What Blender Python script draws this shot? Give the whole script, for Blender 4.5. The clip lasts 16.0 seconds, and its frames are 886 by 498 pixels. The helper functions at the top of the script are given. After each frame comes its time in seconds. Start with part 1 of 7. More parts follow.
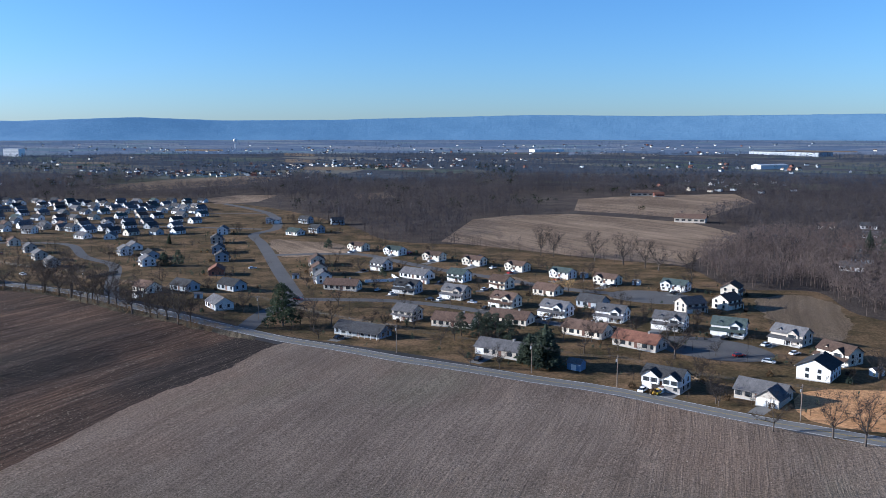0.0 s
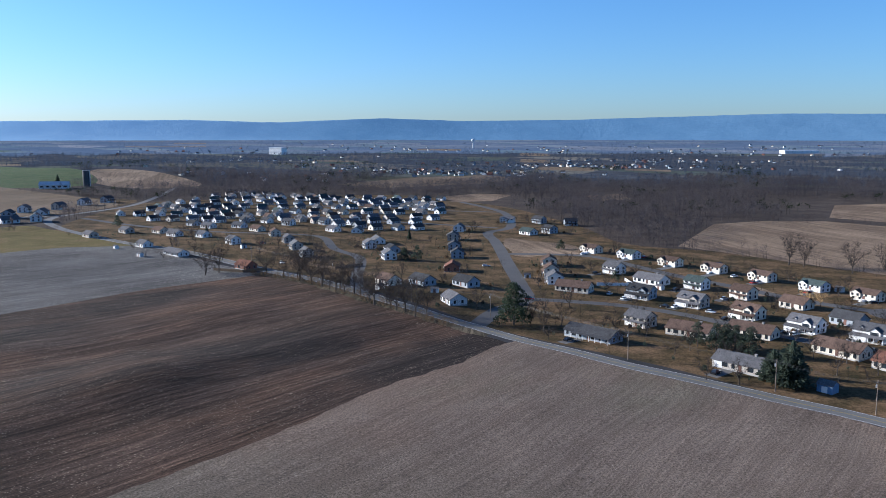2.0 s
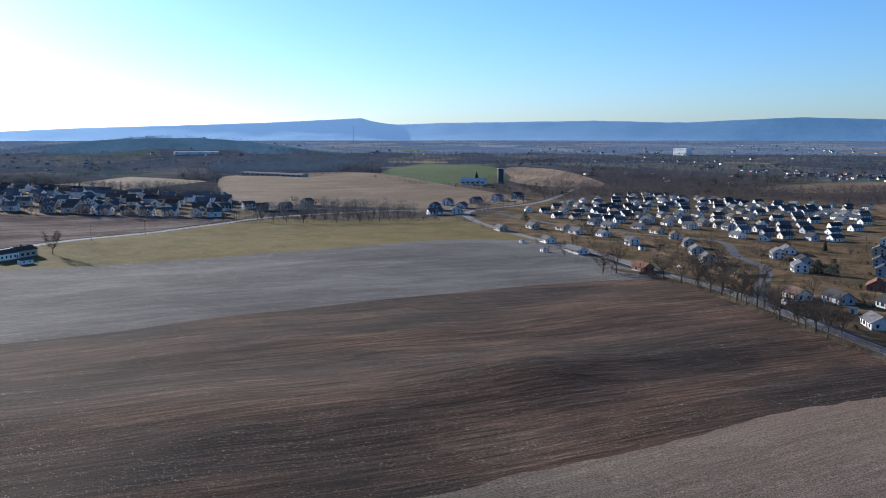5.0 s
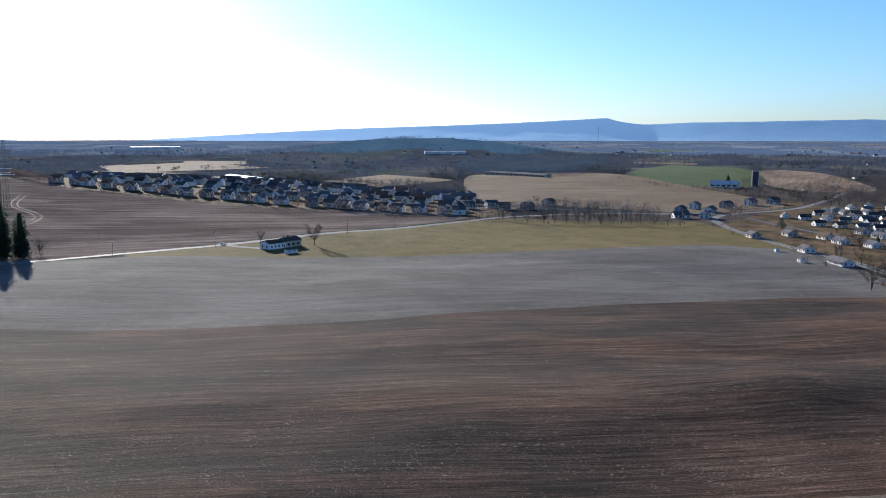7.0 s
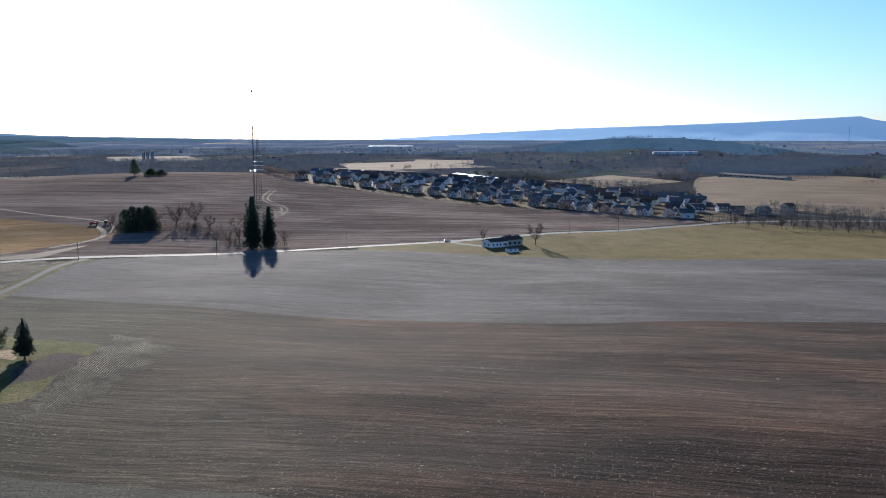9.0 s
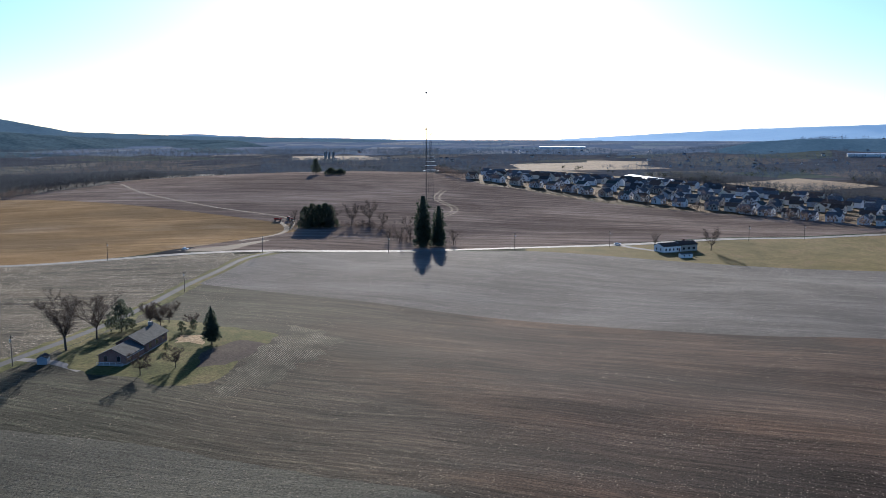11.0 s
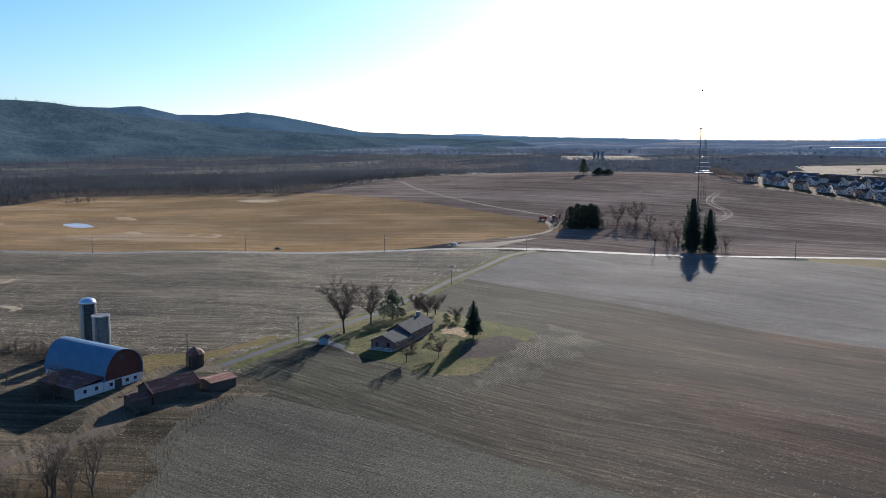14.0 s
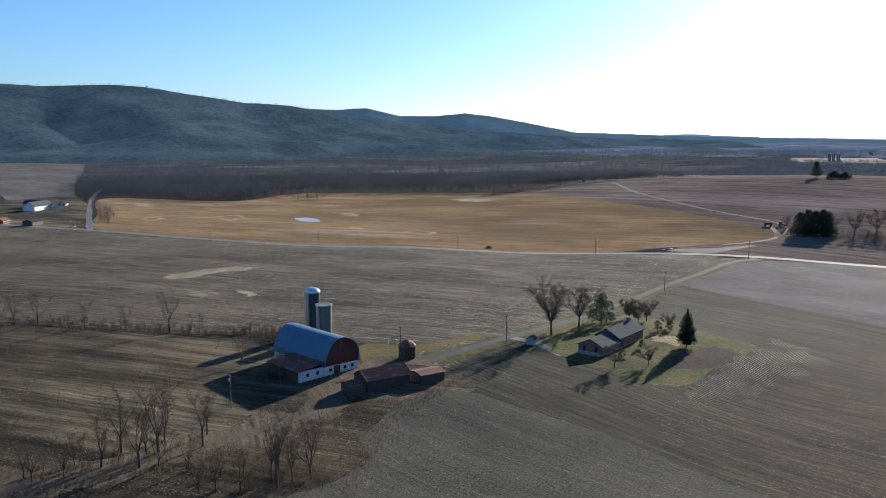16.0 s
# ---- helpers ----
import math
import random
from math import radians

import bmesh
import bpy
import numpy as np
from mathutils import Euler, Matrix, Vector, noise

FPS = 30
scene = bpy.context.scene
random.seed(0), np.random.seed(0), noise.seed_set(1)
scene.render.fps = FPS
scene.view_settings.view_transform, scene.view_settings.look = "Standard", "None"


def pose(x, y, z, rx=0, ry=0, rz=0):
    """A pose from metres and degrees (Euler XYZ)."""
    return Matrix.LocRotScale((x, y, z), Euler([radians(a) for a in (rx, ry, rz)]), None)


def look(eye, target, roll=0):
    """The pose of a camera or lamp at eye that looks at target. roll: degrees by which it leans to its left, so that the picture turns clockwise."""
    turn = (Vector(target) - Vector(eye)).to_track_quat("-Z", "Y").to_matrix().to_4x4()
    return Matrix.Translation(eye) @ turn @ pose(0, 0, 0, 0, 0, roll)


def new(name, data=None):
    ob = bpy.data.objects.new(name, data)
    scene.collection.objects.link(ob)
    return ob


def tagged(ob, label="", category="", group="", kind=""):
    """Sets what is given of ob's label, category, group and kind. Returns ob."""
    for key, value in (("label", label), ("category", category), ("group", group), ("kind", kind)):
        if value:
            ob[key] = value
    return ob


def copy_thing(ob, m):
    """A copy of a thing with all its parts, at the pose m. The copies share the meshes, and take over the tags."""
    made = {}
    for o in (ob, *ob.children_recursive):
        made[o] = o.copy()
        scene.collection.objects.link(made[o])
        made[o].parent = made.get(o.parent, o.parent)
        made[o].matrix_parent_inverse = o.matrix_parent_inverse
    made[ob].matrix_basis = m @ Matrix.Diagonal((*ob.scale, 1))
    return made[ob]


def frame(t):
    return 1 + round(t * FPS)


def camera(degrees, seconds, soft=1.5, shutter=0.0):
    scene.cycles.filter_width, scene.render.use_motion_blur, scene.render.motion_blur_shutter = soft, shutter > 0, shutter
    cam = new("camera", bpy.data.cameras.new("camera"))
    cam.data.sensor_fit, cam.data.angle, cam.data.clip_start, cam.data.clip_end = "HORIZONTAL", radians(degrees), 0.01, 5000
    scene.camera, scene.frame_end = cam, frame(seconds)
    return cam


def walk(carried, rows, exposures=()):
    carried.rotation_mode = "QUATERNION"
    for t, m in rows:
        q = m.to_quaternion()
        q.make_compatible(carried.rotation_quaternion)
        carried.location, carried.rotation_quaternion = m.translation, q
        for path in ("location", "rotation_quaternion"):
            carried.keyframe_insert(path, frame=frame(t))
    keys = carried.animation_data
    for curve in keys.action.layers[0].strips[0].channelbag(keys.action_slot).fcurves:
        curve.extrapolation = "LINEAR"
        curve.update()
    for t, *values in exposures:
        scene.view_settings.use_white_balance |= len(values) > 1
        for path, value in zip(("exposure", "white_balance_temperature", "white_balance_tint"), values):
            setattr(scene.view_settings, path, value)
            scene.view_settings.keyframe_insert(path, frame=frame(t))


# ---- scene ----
cam = camera(56.0, 16.0, soft=0.55)
# seconds, eye, yaw to the left of +y, pitch
PATH = [
    (0.0, 0.00, 0.00, 75.00, 1.30, -7.79),
    (0.5, -0.22, 0.06, 75.12, 5.25, -7.78),
    (1.0, -0.45, 0.16, 75.23, 8.80, -7.75),
    (1.5, -0.69, 0.31, 75.34, 12.87, -7.75),
    (2.0, -0.94, 0.50, 75.45, 17.23, -7.79),
    (2.5, -1.20, 0.73, 75.55, 22.26, -7.81),
    (3.0, -1.46, 1.00, 75.65, 26.89, -7.79),
    (3.5, -1.73, 1.29, 75.74, 31.13, -7.78),
    (4.0, -2.00, 1.61, 75.84, 35.51, -7.78),
    (6.5, -3.44, 3.46, 76.23, 56.91, -7.76),
    (7.0, -3.74, 3.86, 76.30, 60.86, -7.76),
    (7.5, -4.04, 4.25, 76.37, 64.78, -7.75),
    (8.0, -4.34, 4.64, 76.43, 68.79, -7.77),
    (8.5, -4.65, 5.02, 76.48, 72.65, -7.76),
    (9.0, -4.95, 5.38, 76.54, 76.19, -7.78),
    (9.5, -5.26, 5.73, 76.59, 79.30, -7.76),
    (10.0, -5.57, 6.06, 76.63, 82.50, -7.76),
    (12.5, -7.09, 7.25, 76.80, 95.78, -7.74),
    (13.0, -7.39, 7.38, 76.82, 99.17, -7.76),
    (13.5, -7.69, 7.45, 76.84, 102.75, -7.75),
    (14.0, -7.98, 7.47, 76.86, 106.13, -7.77),
    (14.5, -8.27, 7.44, 76.87, 109.91, -7.78),
    (15.0, -8.56, 7.35, 76.88, 113.68, -7.74),
    (15.5, -8.84, 7.19, 76.88, 117.28, -7.72),
    (16.0, -9.11, 6.97, 76.88, 120.64, -7.74),
]
walk(cam, [(t, pose(x, y, z, 90 + pitch, 0, yaw)) for t, x, y, z, yaw, pitch in PATH], [(0.0, 1.35, 4650.0, 10.0), (3.5, 1.35, 4800.0, 10.0), (9.0, 1.3, 5000.0, 10.0), (16.0, 1.25, 5080.0, 10.0)])

from mathutils.geometry import delaunay_2d_cdt

# ---- world and sun ----
SUN_AZ, SUN_EL = 89.0, 17.0          # degrees to the left of +y, and above the horizon
world = bpy.data.worlds.new("world")
scene.world = world
world.use_nodes = True
wn = world.node_tree
sky = wn.nodes.new("ShaderNodeTexSky")
sky.sky_type, sky.sun_disc = "NISHITA", False
sky.sun_elevation, sky.sun_rotation = radians(SUN_EL), radians(-SUN_AZ)
sky.altitude, sky.air_density, sky.dust_density, sky.ozone_density = 150, 1.0, 0.55, 4.0
wn.links.new(sky.outputs[0], wn.nodes["Background"].inputs[0])
wn.nodes["Background"].inputs[1].default_value = 0.055

sun_data = bpy.data.lights.new("sun", "SUN")
sun_data.energy, sun_data.angle, sun_data.color = 5.0, radians(0.5), (1.0, 0.79, 0.55)
sun = new("sun", sun_data)
sa, se = radians(SUN_AZ), radians(SUN_EL)
sun_dir = Vector((-math.sin(sa) * math.cos(se), math.cos(sa) * math.cos(se), math.sin(se)))
sun.matrix_world = look(sun_dir * 900, (0, 0, 0))



# ---- materials ----
def shader(name, rough=0.8, metal=0.0, spec=0.3):
    m = bpy.data.materials.new(name)
    m.use_nodes = True
    nt = m.node_tree
    b = nt.nodes["Principled BSDF"]
    b.inputs["Roughness"].default_value = rough
    b.inputs["Metallic"].default_value = metal
    b.inputs["Specular IOR Level"].default_value = spec
    return m, nt, b


def node(nt, kind, **inputs):
    n = nt.nodes.new(kind)
    for k, v in inputs.items():
        n.inputs[k].default_value = v
    return n


def noise_at(nt, vec, scale, detail=4.0, rough=0.6):
    n = node(nt, "ShaderNodeTexNoise", Scale=scale, Detail=detail, Roughness=rough)
    nt.links.new(vec, n.inputs["Vector"])
    return n.outputs["Fac"]


def ramp(nt, fac, stops):
    r = nt.nodes.new("ShaderNodeValToRGB")
    while len(r.color_ramp.elements) < len(stops):
        r.color_ramp.elements.new(0.5)
    for e, (p, c) in zip(r.color_ramp.elements, stops):
        e.position, e.color = p, (*c, 1)
    nt.links.new(fac, r.inputs[0])
    return r.outputs[0]


def mixed(nt, fac, a, b, mode="MIX"):
    m = nt.nodes.new("ShaderNodeMix")
    m.data_type, m.blend_type = "RGBA", mode
    for sock, v in ((m.inputs[0], fac), (m.inputs[6], a), (m.inputs[7], b)):
        if isinstance(v, (int, float)):
            sock.default_value = v
        elif isinstance(v, tuple):
            sock.default_value = (*v, 1)
        else:
            nt.links.new(v, sock)
    return m.outputs[2]


def coords(nt, kind="Object"):
    return nt.nodes.new("ShaderNodeTexCoord").outputs[kind]


def turned(nt, vec, deg, scale=(1, 1, 1)):
    m = nt.nodes.new("ShaderNodeMapping")
    m.inputs["Rotation"].default_value = (0, 0, radians(deg))
    nt.links.new(vec, m.inputs["Vector"])
    k = nt.nodes.new("ShaderNodeMapping")
    k.inputs["Scale"].default_value = scale
    nt.links.new(m.outputs[0], k.inputs["Vector"])
    return k.outputs[0]


def bumped(nt, b, height, strength, distance):
    n = node(nt, "ShaderNodeBump", Strength=strength, Distance=distance)
    nt.links.new(height, n.inputs["Height"])
    nt.links.new(n.outputs[0], b.inputs["Normal"])


def plain(name, c1, c2, scale=3.0, rough=0.75, metal=0.0, bump=0.0, spread=0.0, spec=0.3):
    """Two tones at two scales of noise; spread: how much each object's own tone differs."""
    m, nt, b = shader(name, rough, metal, spec)
    v = coords(nt)
    big, small = noise_at(nt, v, scale * 0.12, 3), noise_at(nt, v, scale, 5)
    f = mixed(nt, 0.5, big, small)
    col = ramp(nt, f, [(0.36, c1), (0.64, c2)])
    if spread:
        info = nt.nodes.new("ShaderNodeObjectInfo").outputs["Random"]
        tone = ramp(nt, info, [(0.0, (1 - spread,) * 3), (1.0, (1 + spread,) * 3)])
        col = mixed(nt, 1.0, col, tone, "MULTIPLY")
    nt.links.new(col, b.inputs["Base Color"])
    if bump:
        bumped(nt, b, small, bump, 0.05)
    return m


def field(name, c1, c2, stain, rows_deg, spacing, rows=0.35, specks=None, speck_amount=0.0, patch=None, patch_level=0.62, turn_to=None, gloss=0.058):
    """Farmland: broad soft stains, long drill rows at three widths, clods, and pale straw specks."""
    m, nt, b = shader(name, 1.0, 0, gloss)
    v = coords(nt)
    drift = node(nt, "ShaderNodeTexNoise", Scale=0.009, Detail=2.0)
    nt.links.new(v, drift.inputs["Vector"])
    off = nt.nodes.new("ShaderNodeVectorMath")
    off.operation = "MULTIPLY_ADD"
    off.inputs[1].default_value = (14, 14, 0)
    nt.links.new(drift.outputs["Color"], off.inputs[0])
    nt.links.new(v, off.inputs[2])
    bent = off.outputs[0]
    broad = turned(nt, bent, rows_deg, (1, 0.55, 1))
    col = ramp(nt, noise_at(nt, broad, 0.03, 5, 0.6), [(0.38, c1), (0.62, c2)])
    col = mixed(nt, ramp(nt, noise_at(nt, broad, 0.014, 4, 0.55), [(0.46, (0, 0, 0)), (0.6, (0.95, 0.95, 0.95))]), col, stain)
    if patch:
        other = turned(nt, bent, rows_deg + 7, (1, 0.35, 1))
        col = mixed(nt, ramp(nt, noise_at(nt, other, 0.021, 5, 0.6), [(patch_level - 0.08, (0, 0, 0)), (patch_level + 0.08, (0.75, 0.75, 0.75))]), col, patch)
    if turn_to:
        # the soil changes slowly along the field
        xyz = nt.nodes.new("ShaderNodeSeparateXYZ")
        nt.links.new(bent, xyz.inputs[0])
        span = node(nt, "ShaderNodeMapRange")
        span.inputs["From Min"].default_value, span.inputs["From Max"].default_value = turn_to[0], turn_to[1]
        nt.links.new(xyz.outputs[1], span.inputs["Value"])
        col = mixed(nt, span.outputs[0], col, ramp(nt, noise_at(nt, broad, 0.03, 5, 0.6), [(0.38, turn_to[2]), (0.62, turn_to[3])]))
    streaks = []
    for wide, long, share in ((2.1 / spacing, 0.02, 0.9), (0.9 / spacing, 0.03, 1.0), (0.3 / spacing, 0.03, 0.4), (0.06 / spacing, 0.08, 0.3)):
        streak = noise_at(nt, turned(nt, bent, rows_deg, (1, long, 1)), wide, 3, 0.65)
        streaks.append(streak)
        k = rows * share
        col = mixed(nt, 1.0, col, ramp(nt, streak, [(0.36, (1 - k,) * 3), (0.64, (1 + k,) * 3)]), "MULTIPLY")
    fine = noise_at(nt, v, 2.0, 6, 0.8)
    col = mixed(nt, 1.0, col, ramp(nt, fine, [(0.37, (0.38,) * 3), (0.63, (1.62,) * 3)]), "MULTIPLY")
    if specks:
        # single stalks, and larger scattered clumps
        where = mixed(nt, 0.5, noise_at(nt, v, 0.05, 5, 0.7), streaks[2])
        for size, rarer in ((2.7, 0.0), (1.15, 0.085)):
            vo = node(nt, "ShaderNodeTexVoronoi", Scale=size)
            nt.links.new(turned(nt, v, rows_deg, (1, 0.6, 1)), vo.inputs["Vector"])
            dot = ramp(nt, vo.outputs["Distance"], [(0.2, (1, 1, 1)), (0.34, (0, 0, 0))])
            pick = ramp(nt, mixed(nt, 0.6, vo.outputs["Color"], where), [(0.62 + rarer - speck_amount, (0, 0, 0)), (0.67 + rarer - speck_amount, (1, 1, 1))])
            col = mixed(nt, mixed(nt, 1.0, dot, pick, "MULTIPLY"), col, specks)
    nt.links.new(col, b.inputs["Base Color"])
    bumped(nt, b, mixed(nt, 0.5, fine, streaks[0]), 0.8, 0.35)
    return m


def straw_lines(name, c1, c2, straw, deg, spacing):
    """Dark soil with broken windrows of bright chopped straw."""
    m, nt, b = shader(name, 1.0, 0, 0.05)
    v = coords(nt)
    col = ramp(nt, noise_at(nt, v, 0.08, 5, 0.65), [(0.38, c1), (0.62, c2)])
    col = mixed(nt, 1.0, col, ramp(nt, noise_at(nt, v, 2.0, 6, 0.8), [(0.36, (0.55,) * 3), (0.64, (1.45,) * 3)]), "MULTIPLY")
    w = node(nt, "ShaderNodeTexWave", Scale=0.314 / spacing, Distortion=1.6, Detail=4.0)
    w.inputs["Detail Scale"].default_value = 1.2
    nt.links.new(turned(nt, v, deg), w.inputs["Vector"])
    line = ramp(nt, w.outputs["Fac"], [(0.4, (0, 0, 0)), (0.85, (1, 1, 1))])
    torn = ramp(nt, noise_at(nt, turned(nt, v, deg, (1, 0.55, 1)), 2.6, 5, 0.85), [(0.42, (0, 0, 0)), (0.6, (1, 1, 1))])
    part_of = ramp(nt, noise_at(nt, v, 0.06, 5, 0.7), [(0.38, (0.04, 0.04, 0.04)), (0.6, (1, 1, 1))])
    col = mixed(nt, mixed(nt, 1.0, mixed(nt, 1.0, line, torn, "MULTIPLY"), part_of, "MULTIPLY"), col, straw)
    nt.links.new(col, b.inputs["Base Color"])
    bumped(nt, b, noise_at(nt, v, 2.0), 0.7, 0.3)
    return m


def turf(name, c1, c2, c3):
    m, nt, b = shader(name, 1.0, 0, 0.04)
    v = coords(nt)
    col = ramp(nt, noise_at(nt, v, 0.045, 8, 0.72), [(0.36, c1), (0.5, c2), (0.64, c3)])
    tone = ramp(nt, noise_at(nt, v, 0.9, 5, 0.75), [(0.35, (0.55,) * 3), (0.65, (1.4,) * 3)])
    nt.links.new(mixed(nt, 1.0, col, tone, "MULTIPLY"), b.inputs["Base Color"])
    bumped(nt, b, noise_at(nt, v, 2.0), 0.5, 0.2)
    return m


M = {}
M["near"] = field("grey_crop_soil", (0.12, 0.093, 0.07), (0.17, 0.133, 0.1), (0.144, 0.105, 0.075), 17, 1.0, 0.11, (0.3, 0.255, 0.2), 0.0, (0.132, 0.115, 0.078), 0.64, (195, 80, (0.058, 0.056, 0.0425), (0.085, 0.081, 0.06)))
M["dark"] = field("brown_ploughed_soil", (0.035, 0.0234, 0.0166), (0.0605, 0.0401, 0.0286), (0.026, 0.0198, 0.016), 23, 1.1, 0.4, (0.28, 0.23, 0.165), 0.045, (0.093, 0.0548, 0.033), 0.57, (60, -70, (0.03, 0.0298, 0.0185), (0.051, 0.0495, 0.031)), 0.07)
M["straw_rows"] = straw_lines("stubble_with_straw_rows", (0.032, 0.0305, 0.0195), (0.054, 0.051, 0.033), (0.4, 0.35, 0.265), -78.7, 0.85)
M["upper"] = field("pale_grey_stubble", (0.0855, 0.0795, 0.0715), (0.1205, 0.113, 0.1015), (0.076, 0.0708, 0.0642), 23, 1.1, 0.2, (0.3648, 0.3264, 0.288), 0.11)
M["stubble"] = field("brown_corn_stubble", (0.059, 0.0515, 0.035), (0.093, 0.0805, 0.056), (0.049, 0.0435, 0.03), -8, 1.1, 0.37, (0.56, 0.49, 0.37), 0.125, (0.13, 0.108, 0.07), 0.64)
M["hill"] = field("hill_stubble", (0.155, 0.126, 0.104), (0.208, 0.172, 0.143), (0.132, 0.107, 0.09), 12, 5.0, 0.26, (0.38, 0.33, 0.265), 0.07, gloss=0.0)
M["rough"] = field("dry_weed_ground", (0.028, 0.0252, 0.016), (0.07, 0.059, 0.037), (0.025, 0.0228, 0.0148), -12, 3.0, 0.4, (0.23, 0.19, 0.125), 0.1, (0.16, 0.127, 0.079), 0.55)
M["meadow"] = field("golden_meadow", (0.215, 0.15, 0.079), (0.28, 0.2, 0.109), (0.19, 0.14, 0.08), -10, 3.2, 0.16, (0.36, 0.28, 0.17), 0.0, (0.33, 0.265, 0.185), 0.63, gloss=0.0)
M["tan"] = field("tan_hay_field", (0.1314, 0.09639, 0.05826), (0.1618, 0.1224, 0.08157), (0.121, 0.08874, 0.05535), 20, 4.0, 0.1)
M["back"] = field("back_stubble", (0.165, 0.12, 0.078), (0.225, 0.165, 0.108), (0.135, 0.097, 0.063), -32, 4.0, 0.2)
M["straw"] = field("pale_straw", (0.18, 0.15, 0.1), (0.29, 0.245, 0.165), (0.15, 0.122, 0.082), 66, 1.2, 0.35, (0.4, 0.345, 0.25), 0.1)
M["dry_grass"] = field("bleached_dry_grass", (0.075, 0.061, 0.038), (0.13, 0.105, 0.066), (0.06, 0.049, 0.031), 40, 2.0, 0.3, (0.25, 0.205, 0.135), 0.05, (0.17, 0.137, 0.086), 0.58)
M["sand"] = turf("sandy_earth", (0.2426, 0.1771, 0.09702), (0.3072, 0.2387, 0.1455), (0.3557, 0.2849, 0.1871))
M["grass"] = turf("winter_grass", (0.08721, 0.07429, 0.02616), (0.119, 0.0969, 0.03488), (0.1467, 0.1064, 0.04942))
M["lawn"] = turf("lawn_grass", (0.036, 0.032, 0.016), (0.086, 0.06, 0.03), (0.16, 0.104, 0.057))
M["garden_grass"] = turf("olive_garden_grass", (0.046, 0.052, 0.017), (0.08, 0.08, 0.027), (0.125, 0.105, 0.045))
M["green"] = turf("green_winter_wheat", (0.05, 0.078, 0.03), (0.064, 0.088, 0.037), (0.078, 0.092, 0.044))
M["wood_floor"] = turf("leaf_litter", (0.045, 0.037, 0.031), (0.062, 0.05, 0.041), (0.082, 0.066, 0.052))
M["forest_floor"] = turf("dark_forest_litter", (0.026, 0.026, 0.027), (0.036, 0.035, 0.035), (0.048, 0.045, 0.042))
M["dirt"] = turf("bare_orange_dirt", (0.2992, 0.16, 0.068), (0.3696, 0.208, 0.0952), (0.4048, 0.24, 0.1156))
M["asphalt"] = plain("asphalt", (0.1096, 0.1064, 0.1016), (0.1507, 0.1463, 0.1396), 0.8, 0.85, 0, 0.1, spec=0.16)
M["lane"] = plain("grey_lane_asphalt", (0.052, 0.053, 0.055), (0.078, 0.079, 0.08), 0.8, 0.9, 0, 0.1, spec=0.08)
M["street"] = plain("worn_street", (0.07897, 0.07667, 0.07519), (0.1026, 0.09963, 0.09651), 0.8, 0.9, 0, 0.1, spec=0.08)
M["gravel"] = plain("pale_gravel", (0.1274, 0.1225, 0.1176), (0.1764, 0.1715, 0.1617), 1.2, 0.85, 0, 0.2, spec=0.08)
M["track"] = plain("dusty_track", (0.08106, 0.06633, 0.0479), (0.1179, 0.09579, 0.07001), 1.0, 0.95, 0, 0.2, spec=0.08)
M["paint_white"] = plain("road_paint_white", (0.495, 0.495, 0.468), (0.630, 0.630, 0.612), 2.0)
M["paint_yellow"] = plain("road_paint_yellow", (0.27, 0.2052, 0.0432), (0.324, 0.2484, 0.054), 2.0)
M["water"] = plain("frozen_pond", (0.26, 0.28, 0.3), (0.38, 0.4, 0.42), 0.3, 0.35, 0, 0, 0, 0.4)


HAZE_BLUE = (0.42, 0.62, 0.95)      # blue of distance haze, painted in as emission


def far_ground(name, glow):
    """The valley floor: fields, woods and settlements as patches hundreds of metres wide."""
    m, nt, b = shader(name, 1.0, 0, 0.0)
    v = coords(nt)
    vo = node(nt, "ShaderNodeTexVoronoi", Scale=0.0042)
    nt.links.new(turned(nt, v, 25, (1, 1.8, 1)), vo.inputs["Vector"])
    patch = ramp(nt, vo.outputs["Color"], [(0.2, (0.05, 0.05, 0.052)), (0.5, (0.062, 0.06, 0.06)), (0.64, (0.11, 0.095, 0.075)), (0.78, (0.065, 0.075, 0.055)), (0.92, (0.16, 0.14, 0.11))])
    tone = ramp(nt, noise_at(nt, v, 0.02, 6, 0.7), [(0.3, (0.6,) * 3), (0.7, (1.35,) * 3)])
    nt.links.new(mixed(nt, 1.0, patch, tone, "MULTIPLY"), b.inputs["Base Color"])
    # even blue emission stands in for haze over the far floor
    b.inputs["Emission Color"].default_value = (*HAZE_BLUE, 1)
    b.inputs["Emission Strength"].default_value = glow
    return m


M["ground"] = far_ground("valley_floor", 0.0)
M["far_valley"] = far_ground("far_valley_haze_glow", 0.009)
M["horizon_valley"] = far_ground("horizon_valley_haze_glow", 0.06)


# ---- terrain ----
PLAN = 1.25      # metres to one unit of the plan's coordinates below


def sst(a, b, v):
    u = min(1.0, max(0.0, (v - a) / (b - a)))
    return u * u * (3 - 2 * u)


def swell(x, y, cx, cy, a, su, sv):
    return a * math.exp(-((x - cx) / su) ** 2 - ((y - cy) / sv) ** 2)


SWALES = [
    # x, y of a crest's two ends, its height, its width towards the west and towards the east
    (-186, 118, -160, 200, 3.6, 40, 21), (-160, 212, -126, 300, 2.4, 30, 16), (-262, 150, -236, 215, 2.4, 44, 22), (-215, 235, -190, 300, 1.8, 30, 15),
    (-250, 20, -215, 90, 1.7, 36, 18), (-310, -60, -290, 0, 1.2, 34, 18), (-175, 20, -160, 80, 1.2, 26, 13),
]


